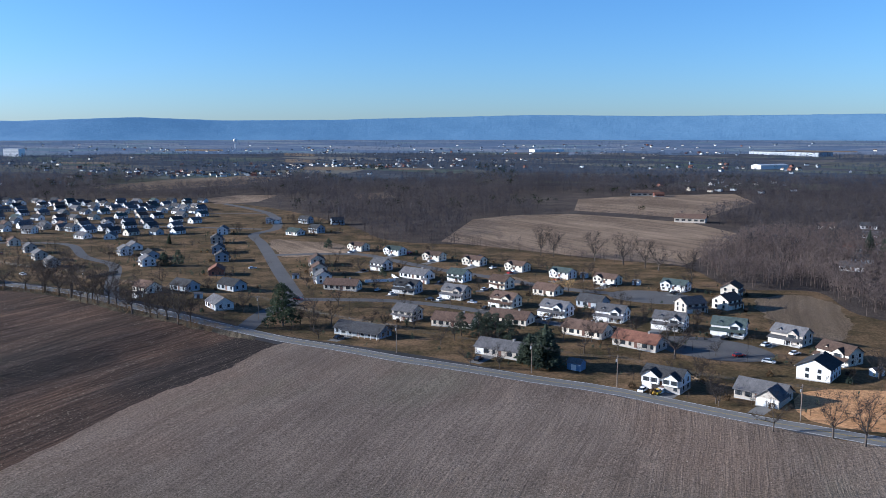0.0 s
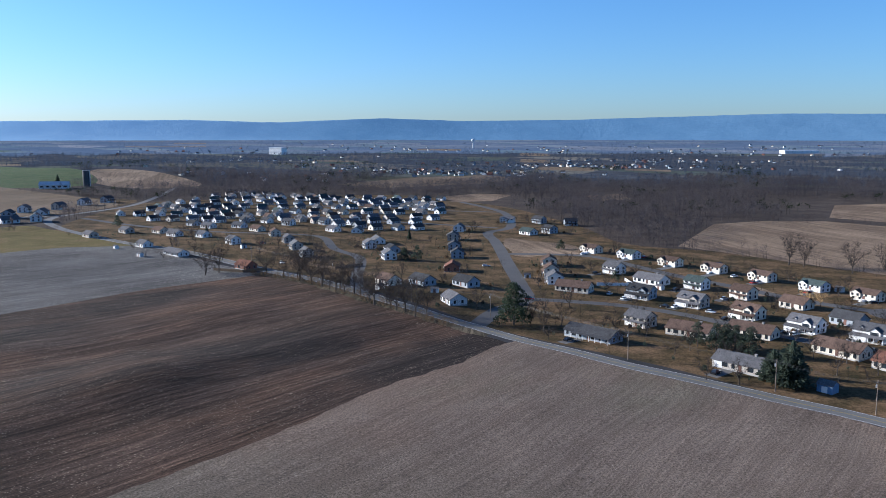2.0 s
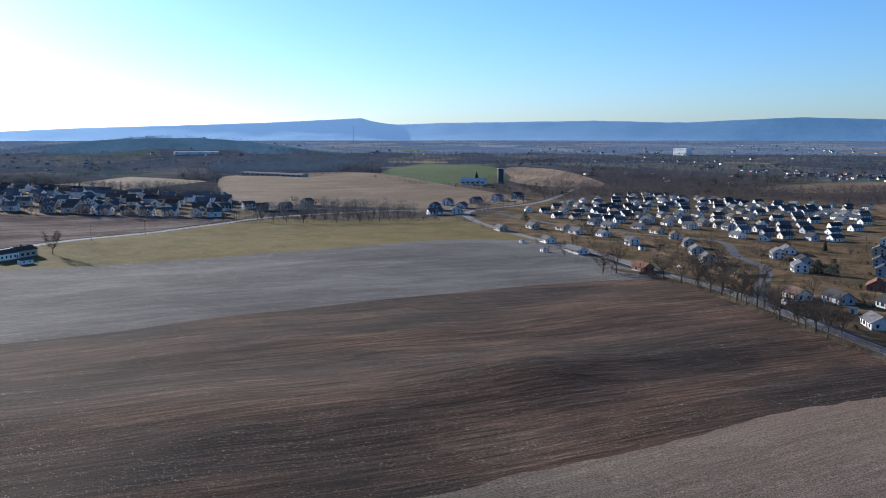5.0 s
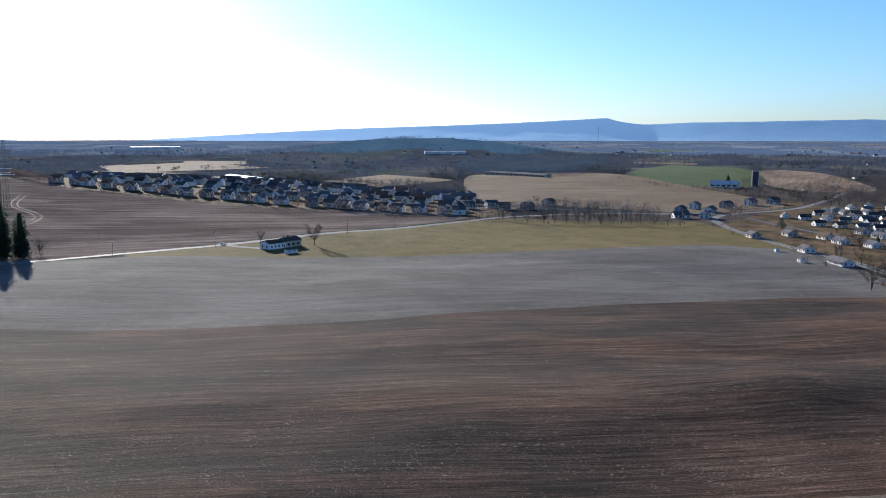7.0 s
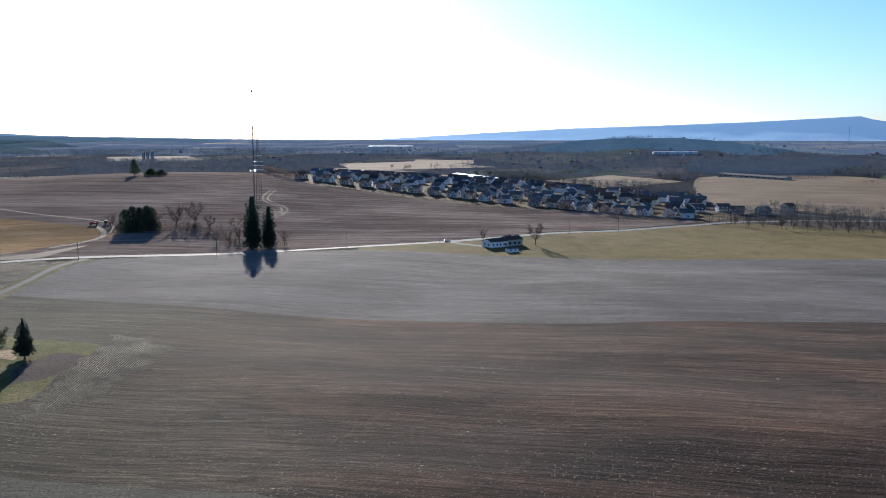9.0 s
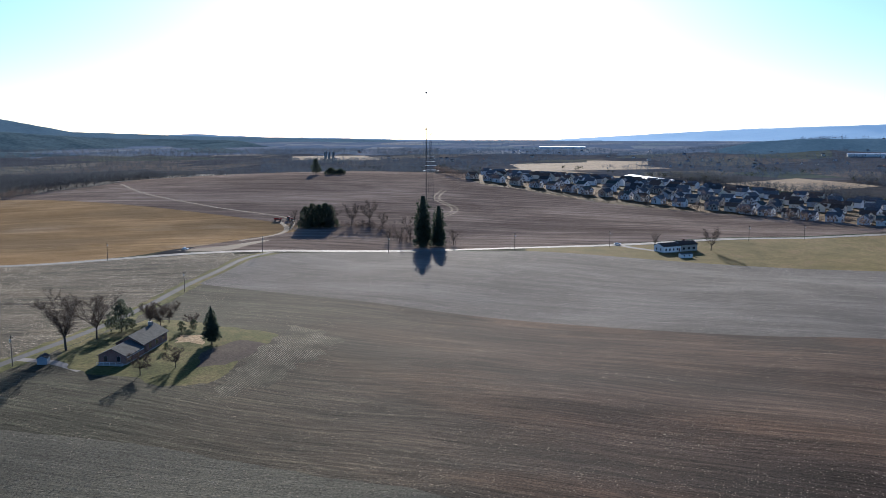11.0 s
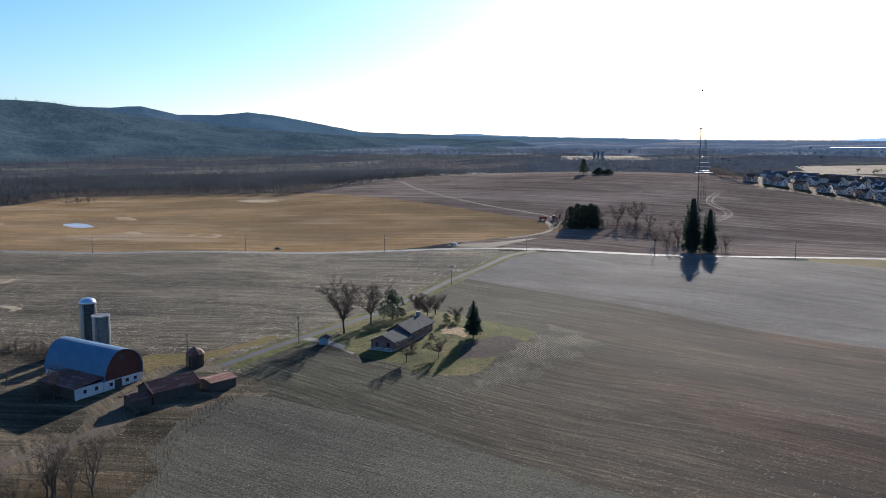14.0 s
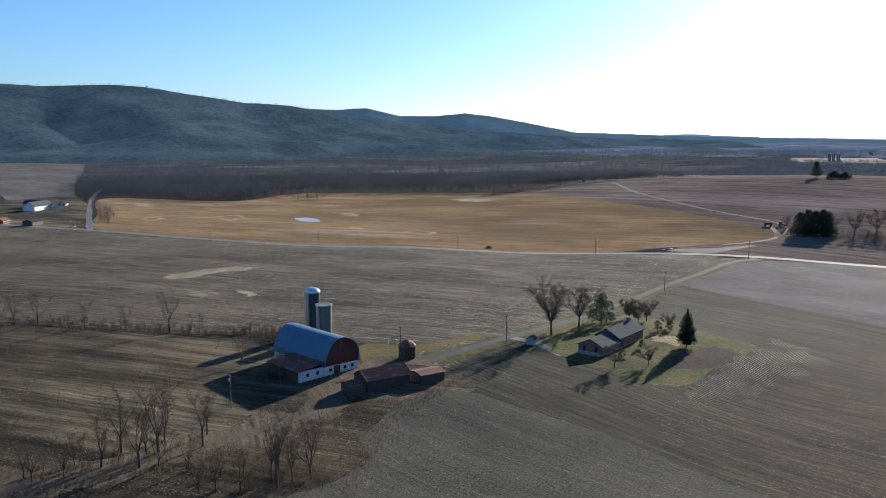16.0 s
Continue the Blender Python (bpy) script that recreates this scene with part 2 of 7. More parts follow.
def farm_relief(x, y):
    """Low rounded rises in the ploughed field, gentle to the west and steeper to the east."""
    if not (-420 < x < -60 and -120 < y < 400):
        return 0.0
    z = 0.0
    for x0, y0, x1, y1, a, west, east in SWALES:
        dx, dy = x1 - x0, y1 - y0
        ln = math.hypot(dx, dy)
        u = ((x - x0) * dx + (y - y0) * dy) / ln
        v = ((x - x0) * dy - (y - y0) * dx) / ln + 7 * noise.noise((u / 40, x0, 0.0))
        end = max(0.0, -u, u - ln)
        z += a * math.exp(-(v / (east if v > 0 else west)) ** 2 - (end / 34) ** 2)
    return z + 0.35 * noise.noise((x / 38, y / 62, 2.0)) * sst(-60, -130, x)


def h(x, y):
    """Height of the land: a flat farm plain with swells, rising slowly towards the hills."""
    z = 51 * sst(1350, 4800, math.hypot(x, y))
    z += swell(x, y, -1060, -75, 31, 325, 410) + swell(x, y, -1125, 950, 11, 300, 410) + swell(x, y, -950, 1440, 15, 275, 375) + swell(x, y, -2500, 1360, 46, 360, 360)
    m = 1 - sst(475, 590, math.hypot(x + 150, y - 50))
    z += farm_relief(x, y)
    return z + 1.6 * m * math.sin(x / 41 + 1.3 * math.sin(y / 88)) * math.sin(y / 51 + 0.6)


def curve(pts, closed=False, step=8.0):
    """A smooth line through points."""
    pts = [Vector((p[0] * PLAN, p[1] * PLAN)) for p in pts]
    n, out = len(pts), []
    for i in range(n if closed else n - 1):
        if closed:
            p0, p1, p2, p3 = (Vector(pts[(i + k) % n]) for k in (-1, 0, 1, 2))
        else:
            p0, p1, p2, p3 = (Vector(pts[min(max(i + k, 0), n - 1)]) for k in (-1, 0, 1, 2))
        k = max(1, int((p2 - p1).length / step))
        for j in range(k):
            t = j / k
            out.append(0.5 * (2 * p1 + (p2 - p0) * t + (2 * p0 - 5 * p1 + 4 * p2 - p3) * t * t + (3 * p1 - p0 - 3 * p2 + p3) * t ** 3))
    if not closed:
        out.append(Vector(pts[-1]))
    return out


def poly(pts, closed=False, step=8.0):
    """Plan points in metres, with the straight runs between them divided up."""
    pts, out = [Vector((p[0] * PLAN, p[1] * PLAN)) for p in pts], []
    for a, b in zip(pts, pts[1:]):
        k = max(1, int((b - a).length / step))
        out += [a.lerp(b, j / k) for j in range(k)]
    return out + [pts[-1]]


def ribbon(line, w, off=0.0):
    """The outline of a strip of width w along a line."""
    left, right = [], []
    for i, p in enumerate(line):
        d = (line[min(i + 1, len(line) - 1)] - line[max(i - 1, 0)]).normalized()
        s = Vector((-d.y, d.x))
        left.append(p + s * (off + w / 2))
        right.append(p + s * (off - w / 2))
    return left + right[::-1]


def fray(line, amp=2.5, step=2.0, wave=9.0):
    """An outline with an uneven, broken edge."""
    out = []
    for a, b in zip(line, line[1:] + line[:1]):
        k = max(1, int((b - a).length / step))
        for j in range(k):
            p = a.lerp(b, j / k)
            out.append(p + Vector((noise.noise((p.x / wave, p.y / wave, 1.0)) + 0.5 * noise.noise((p.x / 3, p.y / 3, 1.5)), noise.noise((p.x / wave, p.y / wave, 8.0)) + 0.5 * noise.noise((p.x / 3, p.y / 3, 4.5)))) * amp)
    return out


def ellipse(cx, cy, a, b, deg=0, n=20, rough=0.08, seed=1):
    rnd = random.Random(seed)
    c, s = math.cos(radians(deg)), math.sin(radians(deg))
    out = []
    for i in range(n):
        t = 2 * math.pi * i / n
        k = 1 + rnd.uniform(-rough, rough)
        u, v = a * k * math.cos(t), b * k * math.sin(t)
        out.append(Vector((cx + u * c - v * s, cy + u * s + v * c)) * PLAN)
    return out


# ---- where the houses stand: x, y, turn of the front from -y in degrees, kind, colours ----
MAIN_ROW = [(-30.2, 248.3, -29, "ld"), (11.7, 224.6, -31, "gb"), (49.7, 197.3, -36, "sg"), (70.0, 188.4, -40, "wb"), (-84, 282, -53, "ba"), (-106, 312, -35, "bd"), (-89, 316, -35, "bd"), (-119, 308, -38, "bc")]
ROW_B = [(-18, 273, -33, "tb"), (-2, 262, -24, "rc"), (16, 265, -28, "rc"), (38, 247, -38, "rc"), (51, 234, -40, "ri")]
ROW_C = [(-21, 321, -25, "cd"), (-2, 311, -32, "cb"), (16, 294, -38, "cc"), (32, 275, -38, "ca"), (49, 266, -33, "ca"), (65, 255, -30, "ca"), (81, 248, -28, "cf"), (96, 239, -48, "cb"), (101, 219, -60, "cc"), (89.6, 205.0, 52, "xg")]
ROW_D = [(-36, 368, -42, "ta"), (-19, 350, -37, "ra"), (-1, 344, -35, "tf"), (16, 329, -42, "tc"), (46, 288, -40, "bd"), (33, 314, -40, "bc"), (77, 277, 23, "tb"), (91, 283, 40, "tc"), (100, 306, 60, "tc")]
ROW_E = [(-53, 424, -37, "ec"), (-33, 409, -37, "ef"), (-13, 393, -35, "ec"), (6, 382, -35, "ec"), (25, 368, -41, "ec"), (43, 350, -43, "ef"), (59, 333, -41, "ec"), (82, 316, -38, "ef")]
ROW_F = [(-67, 381, -76, "tc"), (-62, 357, -76, "tc"), (-57, 337, -74, "ta"), (-47, 324, -12, "rc"), (-129, 566, 1, "ea"), (-107, 567, -30, "td"), (-101, 500, -35, "bf"), (-90, 512, -40, "td"), (-84, 558, 20, "td")]
ROW_G = [(-106, 354, 104, "be"), (-117, 400, 105, "td"), (-127, 428, 105, "td"), (-138, 463, 104, "tb"), (-146, 503, 100, "ta"), (-172, 418, -57, "ta"), (-147, 382, -57, "ta"), (-176, 440, -55, "ba"), (-156, 410, 125, "bd")]
ROW_H = [(-350, 412, -25, "bb"), (-291, 384, -28, "ba"), (-254, 360, -27, "la"), (-200, 336, -23, "be"), (-343, 436, -25, "bb"), (-322, 441, -20, "bc"), (-303, 429, -20, "ba"), (-282, 427, -27, "ba"), (-246, 401, -33, "ta"), (-326, 483, -25, "bd"), (-308, 473, -14, "ba"), (-290, 481, -14, "ba")]
ROW_I = [(-268, 466, -25, "bc"), (-243, 443, -55, "tc"), (-220, 416, -54, "tb"), (-204, 394, -50, "tb"), (-188, 374, -50, "tb"), (-308, 522, -20, "ba"), (-266, 504, -14, "ta"), (-245, 516, -30, "td"), (-222, 480, -30, "ba"), (-205, 479, 100, "ba"), (-232, 540, 110, "ta")]
WEST_ROW = [(-583, 350, 94, "ta"), (-586, 374, 80, "ta"), (-566, 374, 60, "td"), (-560, 392, 100, "tb"), (-582, 430, 106, "tc"), (-454, 456, 63, "ba"), (-446, 472, 131, "ta"), (-483, 485, 119, "td"), (-478, 512, 115, "ba"), (-505, 523, 117, "ta"), (-498, 552, 95, "tb"), (-507, 592, 98, "ta"), (-507, 621, 91, "td")]
SOUTH_ROW = [(-436, -646, 60, "ba"), (-446, -640, 60, "ba"), (-352, -560, 30, "be"), (-470, -660, 40, "bd")]
EAST_ROW = [(174, 371, -30, "ba"), (190, 395, -30, "bd"), (212, 428, -35, "la"), (226, 455, -35, "ba"), (205, 440, 50, "be"), (240, 490, -30, "ba"), (262, 540, -20, "ba"), (235, 540, -20, "bc"), (194, 826, 0, "be")]
NEAR_ROWS = MAIN_ROW + ROW_B + ROW_C + ROW_D + ROW_E


def dense_estate():
    """Small plots along the estate's inner streets."""
    rnd, out = random.Random(12), []
    for k in range(11):
        y0 = 497 + 25 * k
        x = -415 - 5 * k + rnd.uniform(0, 8)
        while x < -160 - 7 * k:
            y = y0 + 16 * math.sin(x / 60 + k) + rnd.uniform(-5, 5)
            if y > 495 and all(math.hypot(x - o[0], y - o[1]) > 11.5 for o in out + ROW_F + ROW_G + ROW_H + ROW_I):
                turn = rnd.choice((55, 62, 48, -35, 150, 58)) + rnd.uniform(-12, 12)
                out.append((x, y, turn, "k" + rnd.choice("aaaabcdf")))
            x += rnd.uniform(11.8, 16.5)
    return out


def west_estate():
    rnd, out = random.Random(5), []
    for k in range(6):
        for i in range(34):
            t = i / 33 + rnd.uniform(-0.008, 0.008)
            x = -545 - 250 * t - 12 * t * k - 20 * k * (1 - t) * 1.2 - 40 * k * t
            y = 318 - 255 * t + 17 * k * (1 - 0.2 * t) + rnd.uniform(-4, 4)
            if all(math.hypot(x - o[0], y - o[1]) > 11.5 for o in out + WEST_ROW):
                out.append((x, y, 45 + rnd.choice((0, 90, 180)) + rnd.uniform(-15, 15), "m" + rnd.choice("aabcdf")))
    return out


DENSE, WEST = dense_estate(), west_estate()
DENSE = [(x, y, turn, c[0] + ({"a": "g", "c": "h"} if k % 3 == 0 else {}).get(c[1], c[1])) for k, (x, y, turn, c) in enumerate(DENSE)]



def driveway(x, y, turn, long=13.0, wide=4.5, side=-3.2):
    c, s = math.cos(radians(turn)), math.sin(radians(turn))
    return [Vector((x * PLAN + u * c - v * s, y * PLAN + u * s + v * c)) for u, v in ((side - wide / 2, -3), (side + wide / 2, -3), (side + wide / 2, -4 - long), (side - wide / 2, -4 - long))]


MAIN_ROAD = curve([(160, 95), (83, 158), (64, 173), (38, 194), (18, 203), (0, 211), (-18, 219), (-35, 230), (-53, 241), (-68, 252), (-90, 264), (-112, 280), (-139, 302), (-162, 318), (-202, 341), (-254, 370), (-315, 398), (-399, 442), (-455, 500), (-470, 610), (-560, 800)])
COUNTY_ROAD = curve([(-300, -900), (-340, -620), (-357, -471), (-361, -362), (-380, -245), (-411, -144), (-428, -85), (-434, -33), (-441, 26), (-445, 65), (-456, 121), (-474, 195), (-500, 290), (-516, 340), (-514, 400), (-490, 470), (-455, 520)])
FARM_LANE = curve([(-426, -66), (-408, -76), (-378, -82), (-340, -90), (-263, -97), (-224, -104), (-196, -110)])
YARD_TRACK = curve([(-196, -110), (-184, -119), (-167, -118), (-149, -111), (-127, -118), (-100, -126), (-60, -150)])
STREET_A = curve([(-68, 253), (-67, 278), (-61, 298), (-68.6, 325.1), (-81.4, 365.1), (-98.7, 420.1), (-112.7, 461.7), (-126.8, 502.7), (-121, 540), (-150, 640), (-210, 730)])
STREET_B = curve([(-62, 301), (-42, 304), (-25, 304), (-6, 296), (10, 282), (30, 262), (48, 246), (62, 238)])
STREET_C = curve([(-98, 416), (-73, 415), (-50, 410), (-31, 390), (-9, 368), (13, 351), (41, 324), (62, 308)])
STREET_D = curve([(-124, 288), (-140, 325), (-162, 380), (-187, 405), (-215, 449), (-240, 457), (-290, 455), (-360, 470), (-430, 500)])
STREET_E = curve([(-128, 530), (-200, 545), (-280, 560), (-360, 560), (-430, 590)])
STREET_F = curve([(-150, 640), (-230, 640), (-320, 650), (-400, 660)])
STREET_G = curve([(-590, 345), (-572, 402), (-520, 440), (-470, 470)])
SOUTH_ROAD = curve([(-357, -471), (-430, -570), (-547, -722), (-700, -900)])

NEAR_EDGE = [(98, 137), (65, 168), (39, 190), (2, 207), (-31, 226), (-52, 237), (-60, 205), (-68, 187), (-74, 169), (-79, 147), (-87, 126), (-92, 115), (-99, 95), (-120, 45), (-142, 1), (-152, -18), (-165, -43), (-173, -71), (-177, -90), (-165, -98), (-142, -94), (-125, -85), (-60, -110), (60, -120), (160, 40)]
UPPER_EDGE = [(-197, 306), (-213, 274), (-222, 230), (-236, 180), (-246, 144), (-249, 116), (-262, 82), (-278, 50), (-296, 12), (-315, -22), (-338, -58), (-352, -84)]
FAR_STRIPS = [(35, 4, 4000, 110), (89, 3, 3700, 110), (10, 2, 2500, 220), (33, 5, 3300, 110), (33, 2, 3700, 140), (74, 4, 2100, 220), (10, 2, 2100, 220), (2, 3, 1750, 110), (23, 3, 2100, 140), (44, 4, 2100, 140), (16, 3, 2900, 180), (-25, 4, 2900, 140), (7, 4, 1750, 180), (47, 6, 3300, 110), (56, 2, 2500, 180)]
MEADOW_RIM_LINE = poly([(-500, -50), (-560, -75), (-740, -290), (-720, -350), (-600, -190), (-540, -110), (-490, -85)])
LOOP = [(-470, -92), (-487.5, -80.5), (-509, -72), (-531, -74.5), (-548, -82)]
AREAS = [
    # name, label, outline, material; the first that covers a place has it
    ("road_main", "grey two-lane asphalt country road", ribbon(MAIN_ROAD, 7.2), "asphalt"),
    ("road_county", "sun-bleached grey asphalt county road", ribbon(COUNTY_ROAD, 7.0), "asphalt"),
    ("road_south", "narrow pale side road with wheel tracks", ribbon(SOUTH_ROAD, 5.5), "gravel"),
    ("street_a", "wide grey residential street", ribbon(STREET_A, 8.0), "street"),
    ("street_b", "grey residential street", ribbon(STREET_B, 6.7), "street"),
    ("street_c", "grey residential street ending in a turning circle", ribbon(STREET_C, 6.7), "street"),
    ("street_d", "grey curved residential street", ribbon(STREET_D, 6.7), "street"),
    ("street_e", "grey residential street among small houses", ribbon(STREET_E, 6.7), "street"),
    ("street_f", "grey residential street at the estate's far side", ribbon(STREET_F, 6.7), "street"),
    ("street_g", "grey estate street beside a tree line", ribbon(STREET_G, 8.0), "street"),
    ("turning_circle_1", "grey asphalt turning circle", ellipse(70, 303, 17, 12, -40, 24, 0.0), "street"),
    ("turning_circle_2", "large grey asphalt turning circle", ellipse(71, 232, 17, 11, -32, 24, 0.0), "street"),
    ("farm_lane", "narrow grey farm lane", ribbon(FARM_LANE, 4.0), "lane"),
    ("farm_track", "dusty rutted farm track", ribbon(YARD_TRACK, 4.5), "track"),
    ("pond", "shallow pale pond in dry grass", ellipse(-475, -386, 18.0, 7.2, 60, 18, 0.12), "water"),
    ("dirt_lot", "bare orange graded dirt lot", curve([(74, 172), (80, 192), (98, 192), (130, 178), (118, 148), (92, 160)], True), "dirt"),
    ("leaf_patch", "bare sandy earth under a spruce", fray(ellipse(-249, -61, 7, 4, 30, 18, 0.3, 21), 3.0), "sand"),
    ("garden_plot", "bare brown garden plot at the lawn's edge", fray(curve([(-221, -51), (-232, -54), (-248, -45), (-243, -38), (-228, -40)], True), 2.0), "wood_floor"),
    ("lawn_bungalow", "mown yellow-green lawn round a bungalow", fray(curve([(-226, -90), (-240, -94), (-262, -90), (-284, -84), (-282, -72), (-267, -54), (-255, -36), (-234, -40), (-207, -45), (-205, -56), (-212, -66), (-215, -77)], True), 2.5), "garden_grass"),
    ("straw_strip", "strip of pale straw rows beside the lawn", fray(curve([(-196, -42), (-213, -42), (-232, -38), (-253, -35), (-270, -32), (-264, -22), (-252, -18), (-231, -22), (-206, -31)], True), 7.0), "straw_rows"),
    ("hollow_grass_1", "dry grass inside a sandy ring", fray(ellipse(-446, -271, 9.5, 5.0, 70, 18, 0.2, 30), 3.0), "meadow"),
    ("hollow_grass_2", "dry grass inside a sandy ring", fray(ellipse(-462, -448, 15.0, 8.0, 60, 18, 0.2, 31), 3.0), "meadow"),
    ("hollow_grass_3", "dry grass inside a sandy ring", fray(ellipse(-428, -495, 10.0, 4.5, 40, 18, 0.2, 32), 3.0), "meadow"),
    ("sand_hollow_1", "pale sandy hollow in the meadow", fray(ellipse(-446, -271, 13.5, 7.2, 70, 18, 0.2, 3), 3.5), "sand"),
    ("sand_hollow_2", "pale sandy hollow in the meadow", fray(ellipse(-462, -448, 21.0, 11.6, 60, 18, 0.25, 4), 3.5), "sand"),
    ("sand_hollow_3", "pale sandy hollow in the meadow", fray(ellipse(-428, -495, 15.0, 7.2, 40, 18, 0.25, 5), 3.5), "sand"),
    ("sand_hollow_4", "small pale hollow in the meadow", fray(ellipse(-517, -379, 13.5, 5.8, 60, 16, 0.25, 6), 3.5), "sand"),
    ("sand_hollow_5", "small pale hollow in the meadow", fray(ellipse(-448, -322, 10.5, 4.3, 60, 16, 0.3, 7), 3.5), "sand"),
    ("sand_hollow_6", "long pale hollow in the meadow", fray(ellipse(-508, -600, 24.0, 7.2, 60, 16, 0.3, 8), 3.5), "sand"),
    ("sand_hollow_7", "pale bare patch in the meadow", fray(ellipse(-640, -340, 24.0, 10.2, 75, 16, 0.3, 9), 3.5), "sand"),
    ("straw_patch_1", "pale straw patch in the stubble", fray(curve([(-255, -285), (-270, -286), (-284, -281), (-297, -269), (-290, -267), (-277, -274), (-265, -272), (-252, -277)], True), 5.0), "straw"),
    ("straw_patch_2", "small straw patch in the stubble", fray(ellipse(-250, -229, 6, 2.4, 65, 14, 0.3, 11), 6.0), "straw"),
    ("straw_patch_3", "small straw patch in the stubble", fray(ellipse(-237, -243, 8, 3, 65, 14, 0.3, 12), 6.0), "straw"),
    ("pull_off", "gravel pull-off beside the county road", curve([(-434, -116), (-430, -92), (-446, -84), (-474, -74), (-472, -79), (-448, -96)], True), "track"),
    ("copse_track", "dusty track curving round to the copse", ribbon(curve(LOOP), 4.0), "track"),
    ("hill_track", "dusty tractor track over the hill", ribbon(curve([(-500, -74), (-528, -70), (-563, -80), (-614, -140), (-700, -215), (-803, -270)]), 2.2), "track"),
    ("wheel_marks_1", "pale wheel marks on the hill field", ribbon(curve([(-556, 20), (-600, 34), (-650, 22), (-700, 30)]), 1.2), "straw"),
    ("wheel_marks_2", "pale wheel marks on the hill field", ribbon(curve([(-556, 24), (-600, 38), (-650, 26), (-700, 34)]), 1.2), "straw"),
    ("bungalow_drive", "pale concrete drive to the bungalow", ribbon(curve([(-230, -104), (-226, -92), (-217, -80)]), 4.0), "gravel"),
    ("white_house_drive", "pale gravel drive to a white bungalow", ribbon(curve([(-455, 118), (-446, 124), (-437, 134)]), 5.0), "gravel"),
    ("field_border", "brown grass border between ploughed land and road", fray(ribbon(curve([(-60, 242), (-75, 251), (-90, 259), (-112, 274), (-139, 296), (-162, 312), (-188, 326)]), 9.0), 2.0), "rough"),
    ("near_field", "harrowed grey-brown bare field", fray(curve(NEAR_EDGE, True), 1.0), "near"),
    ("track_verge", "pale dry grass beside the farm track", fray(ribbon(YARD_TRACK, 15.0, -1.0), 6.0), "dry_grass"),
    ("barn_grass", "yellow-green grass between barn and lane", fray(curve([(-199.7, -137.7), (-186.2, -126.2), (-192.6, -123.2), (-197.0, -119.5), (-205.4, -116.3), (-226.5, -108.7), (-230.7, -110.9), (-218.9, -116.6), (-208.1, -122.8), (-204.9, -129.6)], True), 2.5), "grass"),
    ("farmyard", "rough farmyard of dry weeds", fray(curve([(-200, -178), (-210, -160), (-204, -142), (-190, -124), (-192, -100), (-176, -88), (-155, -85), (-133, -80), (-116, -74), (-80, -90), (-80, -170), (-130, -200), (-186, -196)], True), 5.0), "rough"),
    ("weed_slope", "terraced slope of dry brown weeds", fray(curve([(-80, -160), (-130, -195), (-187, -190), (-179, -213), (-168, -248), (-153, -278), (-120, -340), (-20, -260)], True), 5.0), "rough"),
    ("upper_field", "pale grey stubble field", poly([(-185, 322), (-202, 334), (-254, 362), (-300, 388)]) + curve([(-330, 368), (-342, 330), (-350, 285), (-374, 215), (-402, 145), (-425, 84), (-432, 60)]) + poly([(-437, 26), (-430, -33), (-424, -60), (-408, -72), (-378, -78), (-345, -86)]) + curve(UPPER_EDGE[::-1]), "upper"),
    ("lane_verge", "yellow-green grass verge of the farm lane", fray(ribbon(FARM_LANE, 12, 1.0), 2.0), "garden_grass"),
    ("dark_field", "dark brown ploughed field with faint rows", poly([(-52, 233), (-68, 246), (-90, 259), (-112, 274), (-139, 296), (-162, 312), (-185, 322)]) + poly([(x - 14, y) for x, y in UPPER_EDGE]) + poly([(-340, -86), (-263, -93), (-224, -100), (-195, -104), (-165, -80), (-90, 20), (-60, 120), (-45, 190)]), "dark"),
    ("grass_field", "broad yellow-green grass field", poly([(-300, 388), (-399, 434), (-430, 450), (-470, 372), (-511, 345), (-496, 290), (-470, 195), (-452, 121), (-441, 65), (-415, 62), (-380, 145), (-355, 215), (-335, 285), (-320, 340)]), "grass"),
    ("tree_strip", "rough strip under a row of bare trees", poly([(-399, 434), (-455, 500), (-490, 470), (-530, 420), (-511, 345), (-470, 372), (-430, 450)]), "wood_floor"),
    ("stubble_field", "brown corn stubble field with straw patches", poly([(-340, -94), (-378, -87), (-408, -80), (-424, -85), (-407, -144), (-376, -245), (-357, -362), (-353, -471), (-330, -600), (-250, -560), (-200, -400), (-262, -300), (-262, -235), (-222, -150), (-206, -122), (-224, -108)]), "stubble"),
    ("roadside_verge", "brown verge with a gravel pull-off", curve([(-440, -110), (-432, -60), (-440, 20), (-448, 60), (-470, 60), (-492, 0), (-512, -40), (-505, -70)], True), "hill"),
    ("meadow", "golden dry meadow with pale sandy hollows", curve([(-441, -117), (-415, -144), (-384, -245), (-365, -362), (-362, -470), (-430, -560), (-547, -700), (-580, -560), (-690, -560), (-700, -330), (-549, -90), (-522, -69), (-499, -69)], True), "meadow"),
    ("corner_verge", "bleached grass beside the road corner", poly([(-350, -500), (-350, -380), (-372, -370), (-392, -440), (-384, -500)]), "dry_grass"),
    ("meadow_rim", "dry stubble between meadow and hill", MEADOW_RIM_LINE, "hill"),
    ("hill_field", "brown stubble field on a broad low hill", curve([(-449, 60), (-480, 195), (-520, 310), (-570, 290), (-640, 170), (-720, 100), (-790, 60), (-1150, 60), (-1150, -270), (-826, -285), (-700, -325), (-560, -95), (-505, -68), (-470, -10)], True), "hill"),
    ("field_margin", "stubble margin round the farm", poly([(-345, -600), (-353, -471), (-357, -362), (-376, -245), (-407, -144), (-424, -60), (-300, -60), (-150, -40), (-20, -60), (20, -300), (-100, -600)]), "stubble"),
